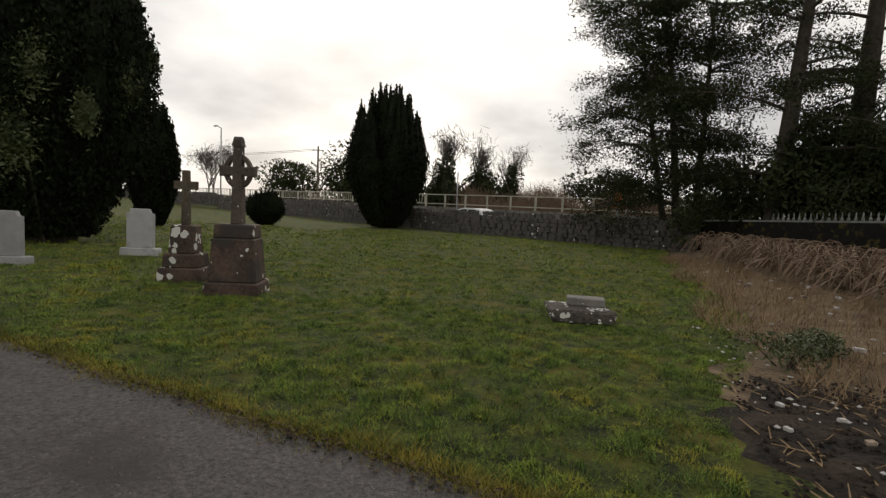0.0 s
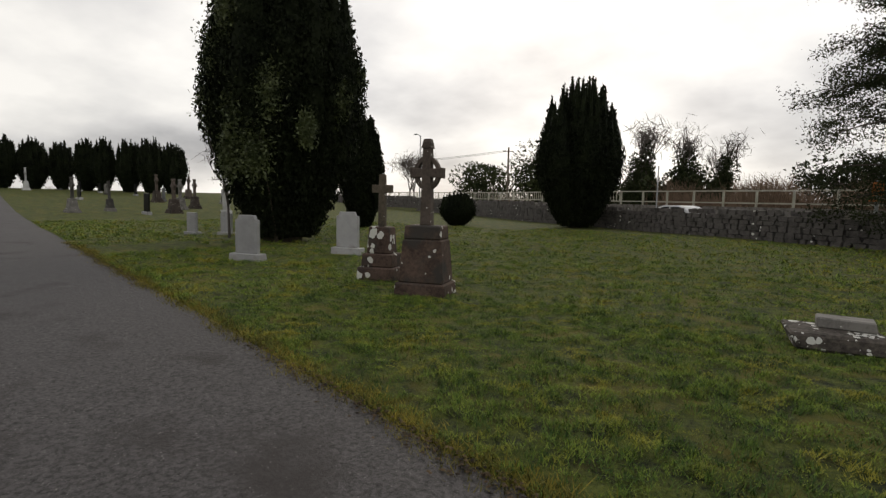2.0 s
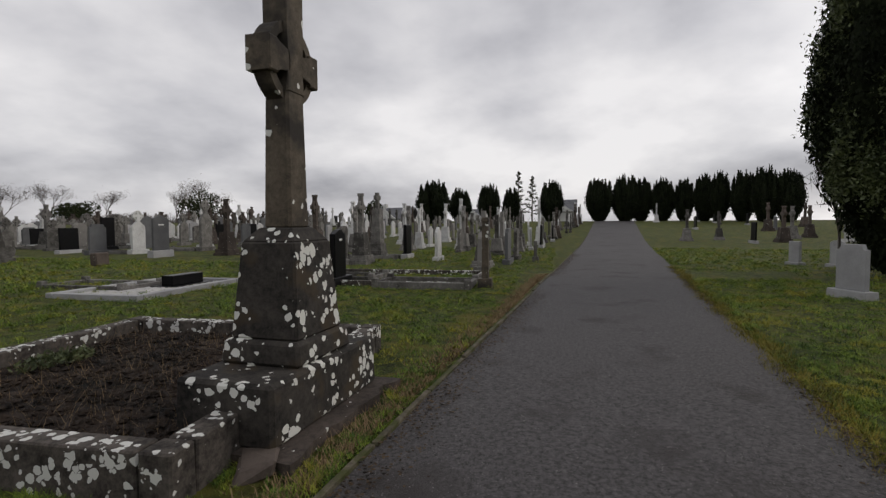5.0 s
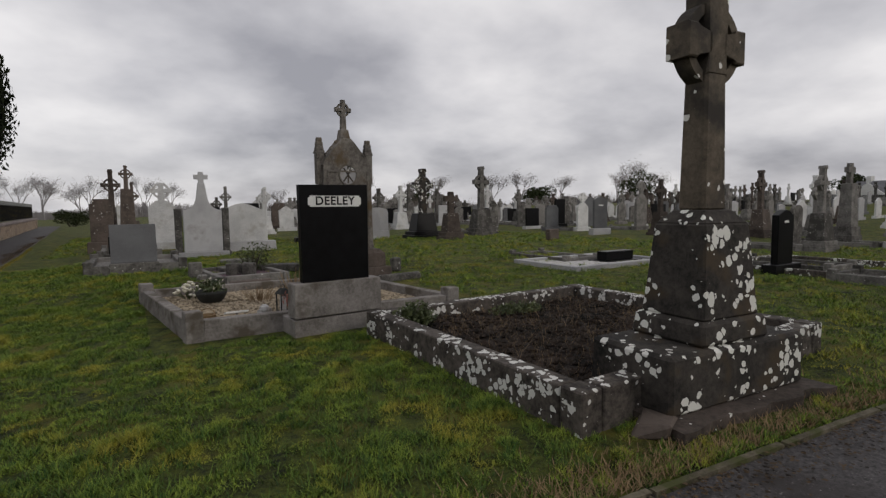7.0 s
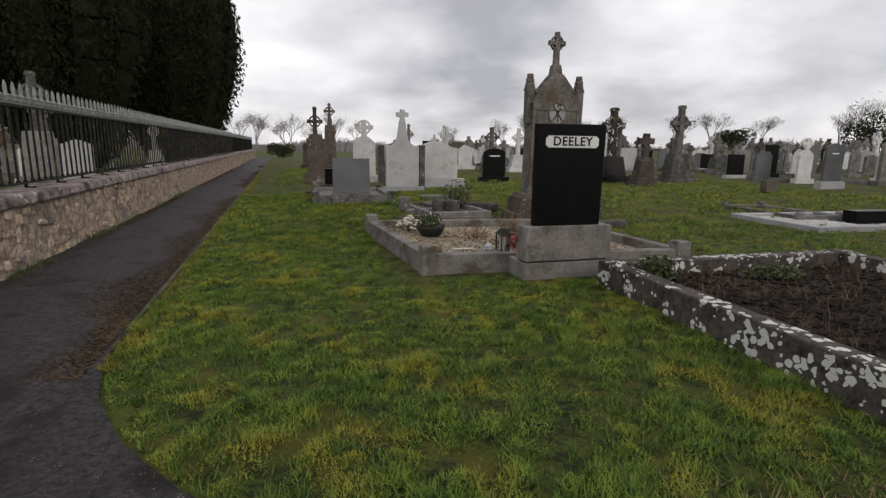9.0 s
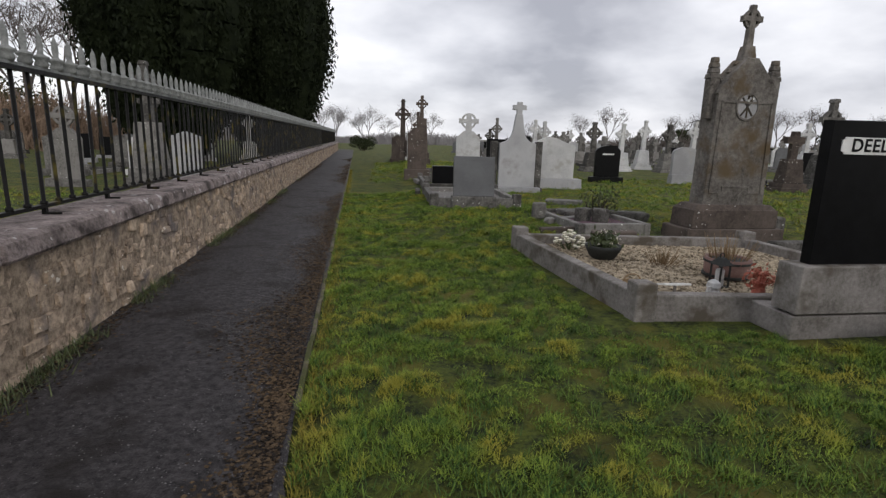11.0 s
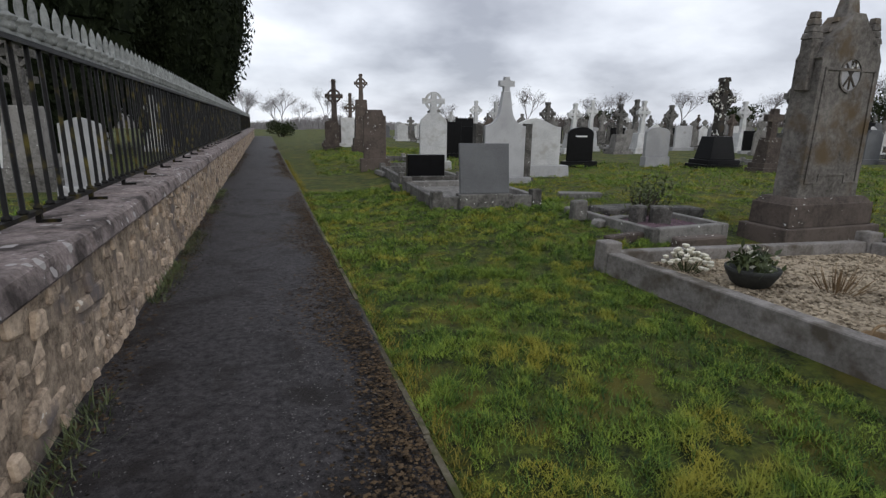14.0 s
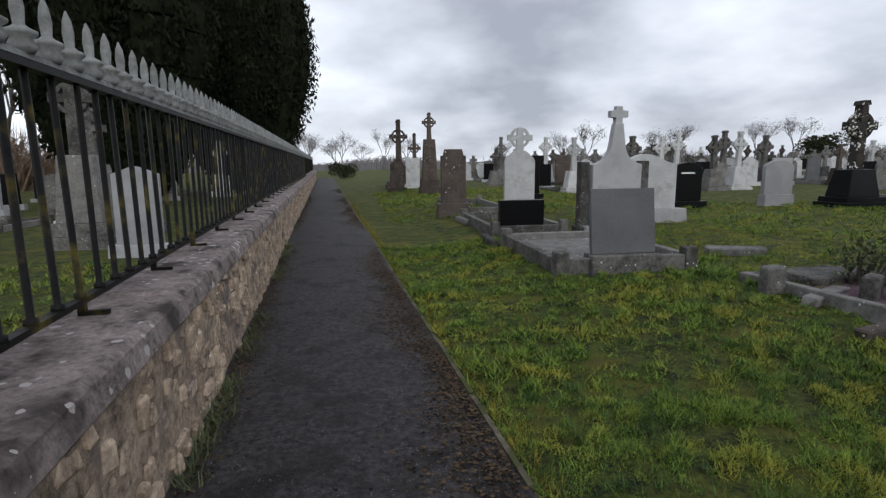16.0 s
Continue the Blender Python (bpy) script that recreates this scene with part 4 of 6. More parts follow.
kerbed_plot(-8.00, -6.60, -11.20, -8.70, 0.12, 0.16, M["granite"], M["chip"], "pale concrete grave surround, partly laid", False, "pale chippings")
headstone(-10.30, -7.50, "flat", 1.0, 0.22, 0.3, M["black"], "low black granite plinth in a pale surround", 0, 0, 0.08, M["black"])
cross_stone(-17.59, -5.99, 2.55, 0.62, M["lime"], "grey limestone ringed cross on a tall pedestal", True, 0.45)
cross_stone(-21.48, -6.76, 2.8, 0.55, M["lime"], "grey stone tapering monument", False, 0.75)
headstone(-20.60, -5.14, "flat", 0.75, 1.2, 0.14, M["black"], "plain polished black granite headstone", 0, 0, 0.2, M["granite"])
cross_stone(-28.97, -6.89, 2.3, 0.55, M["white"], "pale tapering cross among rows", False, 0.4)


def pillar(x, y, h, w, mat, label, category="pillar"):
    g = thing("stone_pillar", x, y, rise(x, y), 0, label, category)
    bm = bmesh.new()
    block(bm, 0, 0, -0.05, w * 1.9, w * 1.9, 0.25, 0.9, 0.9, 0.01)
    part("base", bm, mat, g)
    bm = bmesh.new()
    block(bm, 0, 0, 0.2, w, w * 0.9, h - 0.3, 0.9, 0.9, 0.01)
    block(bm, 0, 0, h - 0.1, w * 1.15, w * 1.1, 0.1, 0.7, 0.7, 0.01)
    part("shaft", bm, mat, g)


pillar(-11.4, -0.62, 1.55, 0.17, M["shaft"], "narrow mossy green stone cross seen edge on")
pillar(-19.4, 0.15, 0.78, 0.14, M["lime"], "short pale stone post")
kerbed_plot(-11.2, -0.95, -14.2, -5.6, 0.14, 0.14, M["kerblichen"], None, "mossy lichened stone kerb in the grass", False)


def statue(x, y, h):
    bm = bmesh.new()
    block(bm, 0, 0, -0.05, 0.5, 0.5, 0.35, 0.9, 0.9, 0.01)
    lathe(bm, [(0.17, 0.0), (0.16, 0.3), (0.12, 0.62), (0.145, 0.85), (0.10, 1.0), (0.05, 1.05), (0.075, 1.13), (0.07, 1.2), (0.02, 1.26)], 12, 0, 0, 0.3)
    bm.transform(Matrix.Diagonal((h / 1.56, h / 1.56, h / 1.56, 1)))
    ob = new("statue", finish("statue", bm, M["white"], False))
    ob.matrix_basis = pose(x, y, rise(x, y))
    tagged(ob, "white marble figure on a block among graves", "statue")


statue(-22.0, -2.2, 1.55)
cross_stone(8.30, -16.04, 3.3, 0.72, M["lime"], "pale ringed cross on a tapered pedestal behind the railing", True, 0.52)
cross_stone(10.50, -21.44, 3.1, 0.8, M["lime"], "grey ringed cross behind the railing", True, 0.5)
headstone(12.00, -18.44, "ogee", 0.95, 1.2, 0.14, M["lime"], "grey headstone behind the railing", 0, 0, 0.2)
headstone(10.00, -19.44, "round", 0.9, 1.1, 0.14, M["white"], "white headstone behind the railing", 0, 0, 0.2)
headstone(12.50, -23.44, "round", 0.9, 1.1, 0.14, M["lime"], "grey headstone behind the railing", 0, 0, 0.2)
headstone(14.50, -17.44, "flat", 0.9, 1.0, 0.14, M["brown"], "dark headstone behind the railing", 0, 0, 0.2)


# ---- trees ----
def leaf_mesh(name, centres, size, mat, parent, seed, upright=0.6, per=1, label="", slim=1.0):
    """Many small leaf blades about the given points."""
    rng = np.random.default_rng(seed)
    c = np.repeat(np.asarray(centres, float), per, axis=0)
    n = len(c)
    c = c + rng.normal(0, size * 0.5, (n, 3)) * (per > 1)
    d = rng.normal(0, 1, (n, 3)); d[:, 2] += upright * 2
    d /= np.linalg.norm(d, axis=1)[:, None]
    s = np.cross(d, rng.normal(0, 1, (n, 3))); s /= np.linalg.norm(s, axis=1)[:, None] + 1e-9
    ln = size * rng.uniform(0.6, 1.4, (n, 1)); wd = ln * rng.uniform(0.28, 0.5, (n, 1)) * slim
    v = np.empty((n, 4, 3))
    v[:, 0] = c - d * ln * 0.5; v[:, 1] = c + s * wd * 0.5; v[:, 2] = c + d * ln * 0.5; v[:, 3] = c - s * wd * 0.5
    me = bpy.data.meshes.new(name)
    me.vertices.add(4 * n); me.loops.add(4 * n); me.polygons.add(n)
    me.vertices.foreach_set("co", v.ravel())
    me.loops.foreach_set("vertex_index", np.arange(4 * n, dtype=np.int32))
    me.polygons.foreach_set("loop_start", np.arange(0, 4 * n, 4, dtype=np.int32))
    me.update(calc_edges=True)
    me.materials.append(mat)
    ob = new(name, me)
    ob.parent = parent
    return tagged(ob, label)


def yew_profile(u):
    """Half width of an upright yew against its height."""
    return np.interp(u, [0, 0.08, 0.2, 0.45, 0.7, 0.85, 0.95, 1.0], [0.20, 0.36, 0.60, 0.92, 1.0, 1.02, 1.0, 0.96])


def yew(x, y, h, r, seed, label, dense=1.0, leaf=0.16, trunk=0.35, flat=1.0, turn=0, plumes=None):
    """An upright yew: many steep plumes round a short trunk."""
    g = thing("yew_tree", x, y, rise(x, y), turn, label, "tree")
    rng = np.random.default_rng(seed)
    bm = bmesh.new()
    for k in range(5):
        a = 2 * math.pi * k / 5
        tube(bm, (0.10 * r * math.cos(a) * 0.6, 0.10 * r * math.sin(a) * 0.6, -0.1), (0.28 * r * math.cos(a), 0.28 * r * math.sin(a), h * 0.16), trunk * 0.55, trunk * 0.35, 7)
    part("trunk", bm, M["bark"], g)
    mass, pts = bmesh.new(), []
    n = plumes or int(46 * min(1.4, dense) + 14)
    for k in range(n):
        a = rng.uniform(0, 2 * math.pi)
        rr = math.sqrt((k + 0.5) / n)
        hh = h * (1.0 - 0.20 * rr ** 3 - rng.uniform(0, 0.12))
        top = rr * r * 0.74
        zs = np.linspace(0.03, 1.0, 9)
        prev = None
        for i, u in enumerate(zs):
            prof = float(yew_profile(u))
            rad = top * min(1.0, prof * 1.05)
            p = Vector((rad * math.cos(a), rad * math.sin(a) * flat, u * hh))
            wdt = r * 0.30 * (1.0 if u < 0.6 else max(0.06, 1 - (u - 0.6) / 0.4)) * (0.55 + 0.45 * prof)
            if prev:
                tube(mass, prev[0], p, prev[1] * 0.62, wdt * 0.62, 5)
                m = int(130 * dense * wdt / (r * 0.3) + 12)
                w = rng.uniform(0, 1, (m, 1))
                c = np.array(prev[0]) * (1 - w) + np.array(p) * w
                rad_m = prev[1] * (1 - w) + wdt * w
                ang = rng.uniform(0, 2 * math.pi, (m, 1))
                q = rad_m * rng.uniform(0.6, 1.06, (m, 1))
                pts.append(c + np.hstack([np.cos(ang) * q, np.sin(ang) * q * flat, rng.normal(0, 0.05, (m, 1))]))
            prev = (p, wdt)
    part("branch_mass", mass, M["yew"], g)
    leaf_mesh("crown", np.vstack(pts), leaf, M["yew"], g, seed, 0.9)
    return g


def bare_tree(x, y, h, seed, label, mat, spread=0.5, depth=5, trunk=0.02, ivy=0.0, z=None, category="tree"):
    """A leafless tree: limbs that fork down to twigs."""
    g = thing("bare_tree", x, y, rise(x, y) if z is None else z, 0, label, category)
    rng = random.Random(seed)
    bm = bmesh.new()
    leaves, tips = [], []

    def limb(p, d, ln, r, k):
        q = p + d * ln
        tube(bm, p, q, r, r * 0.68, 5 if k > 2 else 3)
        if ivy and k >= depth - 2:
            for i in range(int(60 * ivy)):
                leaves.append(tuple(p + d * ln * rng.random() + Vector((rng.gauss(0, 1), rng.gauss(0, 1), rng.gauss(0, 1))) * h * 0.035))
        if k == 0:
            tips.extend((tuple(q), tuple(p.lerp(q, 0.5))))
            return
        for i in range(rng.choice((2, 3, 3))):
            e = (d + Vector((rng.uniform(-1, 1), rng.uniform(-1, 1), rng.uniform(-0.25, 0.6))) * spread).normalized()
            limb(p + d * ln * rng.uniform(0.65, 1.0), e, ln * rng.uniform(0.62, 0.82), r * 0.6, k - 1)

    limb(Vector((0, 0, -0.1)), Vector((rng.uniform(-0.05, 0.05), rng.uniform(-0.05, 0.05), 1)), h * 0.30, h * trunk, depth)
    part("branchwork", bm, mat, g)
    tagged(leaf_mesh("twig", tips, h * 0.10, mat, g, seed, 0.45, 2, slim=0.10), kind="stuff")
    if leaves:
        leaf_mesh("ivy", leaves, 0.45, M["yew"], g, seed, 0.2, 2)
    return g


def conifer_big(x, y, h, seed, label, stems, reach, leafsize=0.135):
    """An old spreading conifer: bare boles, long drooping limbs, tufts of foliage with gaps."""
    g = thing("conifer_tree", x, y, 0, 0, label, "tree")
    rng = np.random.default_rng(seed)
    rnd = random.Random(seed)
    br, pts = bmesh.new(), []
    for (sx, sy, lx, ly, r) in stems:
        tr = bmesh.new()
        a, b = Vector((sx, sy, -0.1)), Vector((sx + lx, sy + ly, h))
        for k in range(6):
            tube(tr, a.lerp(b, k / 6), a.lerp(b, (k + 1) / 6), r * (1 - k / 7.5), r * (1 - (k + 1) / 7.5), 9)
        part("trunk", tr, M["bark"], g)
        for k in range(32):
            u = rnd.uniform(0.14, 0.98)
            p = a.lerp(b, u)
            ang = rnd.uniform(0, 2 * math.pi)
            ln = reach * (1.05 - 0.55 * u) * rnd.uniform(0.55, 1.1)
            q0 = p
            d = Vector((math.cos(ang), math.sin(ang), rnd.uniform(0.0, 0.55)))
            for s in range(5):
                q1 = q0 + d * ln / 5
                tube(br, q0, q1, max(0.012, 0.07 * (1 - s / 5)), max(0.01, 0.07 * (1 - (s + 1) / 5)), 5)
                if s >= 1:
                    for c in range(3):
                        off = Vector((rnd.uniform(-1, 1), rnd.uniform(-1, 1), rnd.uniform(-0.5, 0.4))) * 0.75
                        e = q1 + off
                        tube(br, q1, e, 0.014, 0.006, 3)
                        m = 100
                        pts.append(np.array(e) + rng.normal(0, 1, (m, 3)) * np.array((0.27, 0.27, 0.15)))
                q0 = q1
                d = (d + Vector((rnd.uniform(-0.25, 0.25), rnd.uniform(-0.25, 0.25), -0.16))).normalized()
    part("branchwork", br, M["bark"], g)
    leaf_mesh("crown", np.vstack(pts), leafsize, M["conifer"], g, seed, -0.1)
    return g


def bush(name, x, y, w, d, h, mat, seed, label, leaf=0.14, n=2500, z=None, category="bush", core=True):
    """A rounded shrub of many leaves over short stems, with an uneven outline."""
    g = thing(name, x, y, rise(x, y) if z is None else z, 0, label, category)
    rng = np.random.default_rng(seed)
    rnd = random.Random(seed)
    bm = bmesh.new()
    lobes = [(rnd.uniform(-0.33, 0.33) * w, rnd.uniform(-0.33, 0.33) * d, rnd.uniform(0.3, 0.72) * h, rnd.uniform(0.24, 0.40)) for i in range(9)]
    for lx, ly, lz, s in lobes:
        tube(bm, (lx * 0.25, ly * 0.25, -0.03), (lx, ly, lz), 0.03 * h, 0.012 * h, 5)
    part("stem", bm, M["bark"], g)
    pts = []
    for lx, ly, lz, s in lobes:
        v = rng.normal(0, 1, (n // 9, 3)); v /= np.linalg.norm(v, axis=1)[:, None]
        v *= rng.uniform(0.45, 1.05, (n // 9, 1)) ** 0.5
        pts.append(np.array((lx, ly, lz)) + v * s * np.array((w, d, h)) * 0.95)
    pts = np.vstack(pts)
    pts[:, 2] = np.maximum(pts[:, 2], 0.02)
    leaf_mesh("foliage", pts, leaf, mat, g, seed, 0.2)
    return g


yew(-15.2, 9.9, 11.0, 2.60, 21, "great dark upright yew hung with ivy on its flank", 5.5, 0.15, 0.6, 1.0, 0, 64)
# ivy on the flank of the great yew
ivyg = thing("ivy", -15.2, 9.9, 0, 0, "glossy green ivy climbing the yew", "ivy")
rng_ivy = np.random.default_rng(5)
iv = []
for side, cz, sx in ((-1.9, 5.6, 0.62), (-2.1, 4.2, 0.55), (-1.3, 3.6, 0.62), (-0.8, 2.7, 0.60), (-1.5, 2.6, 0.45), (-0.4, 4.4, 0.55), (-1.5, 6.8, 0.55), (-1.9, 7.8, 0.45), (1.6, 4.4, 0.40), (2.3, 5.3, 0.26), (0.6, 3.4, 0.35)):
    out = math.sqrt(max(0.2, 2.05 ** 2 - side ** 2))
    iv.append(np.array((0.85 * out + 0.53 * side, -0.53 * out + 0.85 * side, cz)) + rng_ivy.normal(0, 1, (1900, 3)) * sx * np.array((0.34, 0.34, 0.70)))
bmv = bmesh.new()
for k in range(9):
    tube(bmv, (0.5 - 0.1 * k, -0.6, 0.0), (1.4 - 0.28 * k, -1.7 - 0.05 * k, 3.2 + 0.4 * (k % 4)), 0.03, 0.015, 5)
part("vine", bmv, M["bark"], ivyg)
leaf_mesh("foliage", np.vstack(iv), 0.12, M["ivy"], ivyg, 6, 0.0)
bare_tree(-17.2, 9.0, 5.6, 78, "thin bare sapling reaching out beside the yew", M["twig"], 0.6, 3, 0.009)

yew(-20.3, 17.5, 5.7, 1.2, 22, "dark upright yew behind the great one", 1.4, 0.2)
yew(-14.1, 28.4, 8.7, 2.6, 23, "dark spreading upright yew before the boundary wall", 2.0, 0.2, 0.5)
yew(-18.9, 23.3, 2.0, 1.2, 24, "clipped bowl-shaped dark yew bush in the lawn", 0.5, 0.10, 0.3, 1.0, 0, 44)

# row of yews at the far end of the drive: heading, distance, height, half width
for i, (yaw, dist, h, r) in enumerate(((103.4, 74, 6.0, 2.3), (100.4, 78, 4.9, 1.5), (97.2, 80, 5.6, 1.7), (94.8, 82, 5.2, 1.3), (90.5, 84, 6.4, 1.8), (85.5, 86, 6.9, 2.0), (82.9, 87, 7.1, 2.0), (81.4, 88, 6.8, 1.9), (79.3, 87, 6.5, 1.6), (77.3, 86, 6.2, 1.3), (75.5, 84, 6.6, 1.4), (74.2, 83, 6.8, 1.4), (72.2, 82, 6.8, 1.6), (70.4, 80, 7.1, 1.7), (68.6, 80, 6.8, 1.7))):
    a = radians(yaw)
    yew(-dist * math.sin(a), 0.7 + dist * math.cos(a), h * 1.07, r * 1.28, 40 + i, "dark clipped upright yew in the far avenue", 0.30, 0.32, 0.3, 1.0, 0, 34)

# dark wall of yews behind the railing
for i, (x, y, h, r) in enumerate(((9.2, -35.4, 17.0, 4.4), (12.3, -28.0, 17.0, 4.2), (15.0, -36.4, 16.0, 4.5))):
    yew(x, y, h, r, 60 + i, "tall dense dark yew behind the railing", 2.4, 0.26, 0.7, 1.0, 0, 60)

# conifers by the road, north
conifer_big(4.6, 21.0, 15.0, 31, "old spreading dark conifer with bare lower limbs and two boles", ((0, 0, 1.0, 0.4, 0.36), (2.6, 1.2, 0.5, 0.3, 0.5)), 5.8, 0.115)
conifer_big(2.0, 24.6, 12.0, 32, "dark conifer with many thin stems by the wall", ((0, 0, -1.2, 0.2, 0.20), (0.6, 0.3, 0.2, 0.5, 0.18), (-0.4, 0.4, -2.2, 0.4, 0.16)), 4.6, 0.115)
bush("conifer_skirt", 6.2, 20.6, 6.0, 3.6, 5.2, M["conifer"], 33, "dense dark green low foliage round the conifer boles", 0.24, 16000)
bush("ivy_stump", 2.5, 23.6, 1.8, 1.6, 2.6, M["ivy"], 34, "ivy-covered stump at the end of the wall", 0.16, 4200)
conifer_big(15.5, 22.0, 9.0, 35, "dark cedar with level boughs", ((0, 0, 0.3, 0.3, 0.25),), 4.0)


# ---- beyond the north wall: road, rails, hedges, poles ----
def north_road():
    line = [(6.0, 27.6), (1.6, 29.9), (-4.0, 32.4), (-14.7, 36.5), (-32.0, 44.5), (-50.0, 49.0), (-70.0, 52.0)]
    wall = tagged(thing("wall_road", 0, 0, 0, 0, "pale concrete retaining wall beyond the road", "wall"), kind="structure")
    fence = thing("pedestrian_railing", 0, 0, 0, 0, "pale painted post and rail railing along the road", "railing")
    for k, ((ax, ay), (bx, by)) in enumerate(zip(line, line[1:])):
        d = Vector((bx - ax, by - ay, 0))
        yaw = math.degrees(math.atan2(d.y, d.x))
        bm = bmesh.new()
        block(bm, d.length / 2, 0, 0, d.length, 0.25, 1.42)
        part("panel", bm, M["kerbgrey"], wall).matrix_basis = pose(ax, ay, 0, 0, 0, yaw)
        n = max(2, int(d.length / (1.9 if k < 3 else 2.2)))
        for z in (1.60, 2.28):
            bm = bmesh.new()
            block(bm, d.length / 2, 0, 0, d.length, 0.06, 0.075)
            part("rail", bm, M["rail"], fence).matrix_basis = pose(ax, ay, z, 0, 0, yaw)
        for i in range(n):
            p = Vector((ax, ay, 0)) + d * i / n
            bm = bmesh.new()
            block(bm, 0, 0, 0, 0.10, 0.10, 0.95)
            part("post", bm, M["rail"], fence).matrix_basis = pose(p.x, p.y, 1.40, 0, 0, yaw)
        if k >= 3:
            bm = bmesh.new()
            m = int(d.length / 0.30)
            for i in range(m):
                block(bm, d.length * (i + 0.5) / m, 0, 0, 0.05, 0.03, 0.66)
            part("baluster", bm, M["rail"], fence).matrix_basis = pose(ax, ay, 1.63, 0, 0, yaw)


north_road()


def car(x, y, turn):
    g = thing("car", x, y, 0, turn, "white saloon car on the road beyond the wall", "car")
    bm = bmesh.new()
    prism(bm, [(-2.15, 0.28), (2.15, 0.28), (2.2, 0.62), (2.05, 0.78), (1.15, 0.90), (-1.75, 0.92), (-2.15, 0.82)], -0.86, 0.86, 0.06)
    prism(bm, [(-1.75, 0.90), (1.15, 0.89), (0.45, 1.33), (0.1, 1.42), (-0.75, 1.43), (-1.15, 1.36)], -0.70, 0.70, 0.05)
    part("body", bm, M["car"], g)
    bm = bmesh.new()
    for s in (-1, 1):
        prism(bm, [(-1.35, 0.95), (-0.35, 0.95), (-0.35, 1.33), (-0.85, 1.34), (-1.05, 1.28)], s * 0.70 - 0.012, s * 0.70 + 0.012)
        prism(bm, [(-0.25, 0.95), (0.82, 0.95), (0.35, 1.26), (0.1, 1.33), (-0.25, 1.34)], s * 0.70 - 0.012, s * 0.70 + 0.012)
    part("side_window", bm, M["glass"], g)
    for wx in (-1.35, 1.35):
        for wy in (-0.80, 0.80):
            bm = bmesh.new()
            lathe(bm, [(0.22, -0.10), (0.31, -0.09), (0.31, 0.09), (0.22, 0.10)], 18)
            w = part("wheel", bm, M["rubber"], g)
            w.matrix_basis = pose(wx, wy, 0.31, 90, 0, 0)
            bm = bmesh.new()
            lathe(bm, [(0.05, -0.105), (0.21, -0.103), (0.21, 0.103), (0.05, 0.105)], 14)
            part("rim", bm, M["steel"], w)


car(-9.4, 30.9, 158)


def street_lamp(x, y, h, turn):
    g = thing("street_lamp", x, y, 0, turn, "slim galvanised street lamp beside the road", "street lamp")
    bm = bmesh.new()
    tube(bm, (0, 0, 0), (0, 0, h - 0.3), 0.09, 0.06, 8)
    part("pole", bm, M["steel"], g)
    bm = bmesh.new()
    tube(bm, (0, 0, h - 0.32), (0.9, 0, h), 0.05, 0.04, 6)
    part("arm", bm, M["steel"], g)
    bm = bmesh.new()
    block(bm, 1.2, 0, h - 0.06, 0.7, 0.22, 0.12, 0.8)
    part("lantern", bm, M["steel"], g)


street_lamp(-41.1, 43.6, 8.9, 160)


def utility_pole(x, y, h, label):
    g = thing("utility_pole", x, y, 0, 20, label, "utility pole")
    bm = bmesh.new()
    tube(bm, (0, 0, 0), (0, 0, h), 0.14, 0.10, 8)
    part("pole", bm, M["pole"], g)
    bm = bmesh.new()
    block(bm, 0, 0, h - 0.5, 1.3, 0.09, 0.09)
    part("crossarm", bm, M["pole"], g)
    return g


utility_pole(-34.4, 51.5, 7.7, "wooden utility pole with a short crossarm")
bm = bmesh.new()
wires = [(-100.0, 60.0, 8.6), (-34.4, 51.5, 7.4), (60.0, 40.0, 9.4)]
for a, b in zip(wires, wires[1:]):
    for q in (0.0, 0.45):
        prev = None
        for i in range(13):
            u = i / 12
            p = Vector(a).lerp(Vector(b), u) - Vector((0, 0, 1.1 * 4 * u * (1 - u) + q * 0.35))
            if prev is not None and (a[0] < -60):
                tube(bm, prev, p, 0.022, 0.022, 3)
            prev = p
tagged(new("overhead_wire", finish("overhead_wire", bm, M["rubber"])), "thin dark overhead wires between poles", "wire")
bm = bmesh.new()
tube(bm, (0, 0, 0), (0, 0, 3.9), 0.05, 0.045, 8)
g = thing("sign_post", -11.6, 34.6, 0, 0, "thin grey post beside the road rail", "post")
part("post", bm, M["steel"], g)
g = thing("sign_post", -0.65, 27.6, 0, 0, "grey post with an orange marker by the road", "post")
bm = bmesh.new()
tube(bm, (0, 0, 0), (0, 0, 3.3), 0.075, 0.07, 8)
part("post", bm, M["steel"], g)
bm = bmesh.new()
block(bm, 0, -0.05, 2.0, 0.40, 0.12, 0.55, 0.8)
block(bm, 0.1, -0.05, 1.75, 0.9, 0.05, 0.10)
part("marker", bm, M["orange"], g, "torn orange marker")

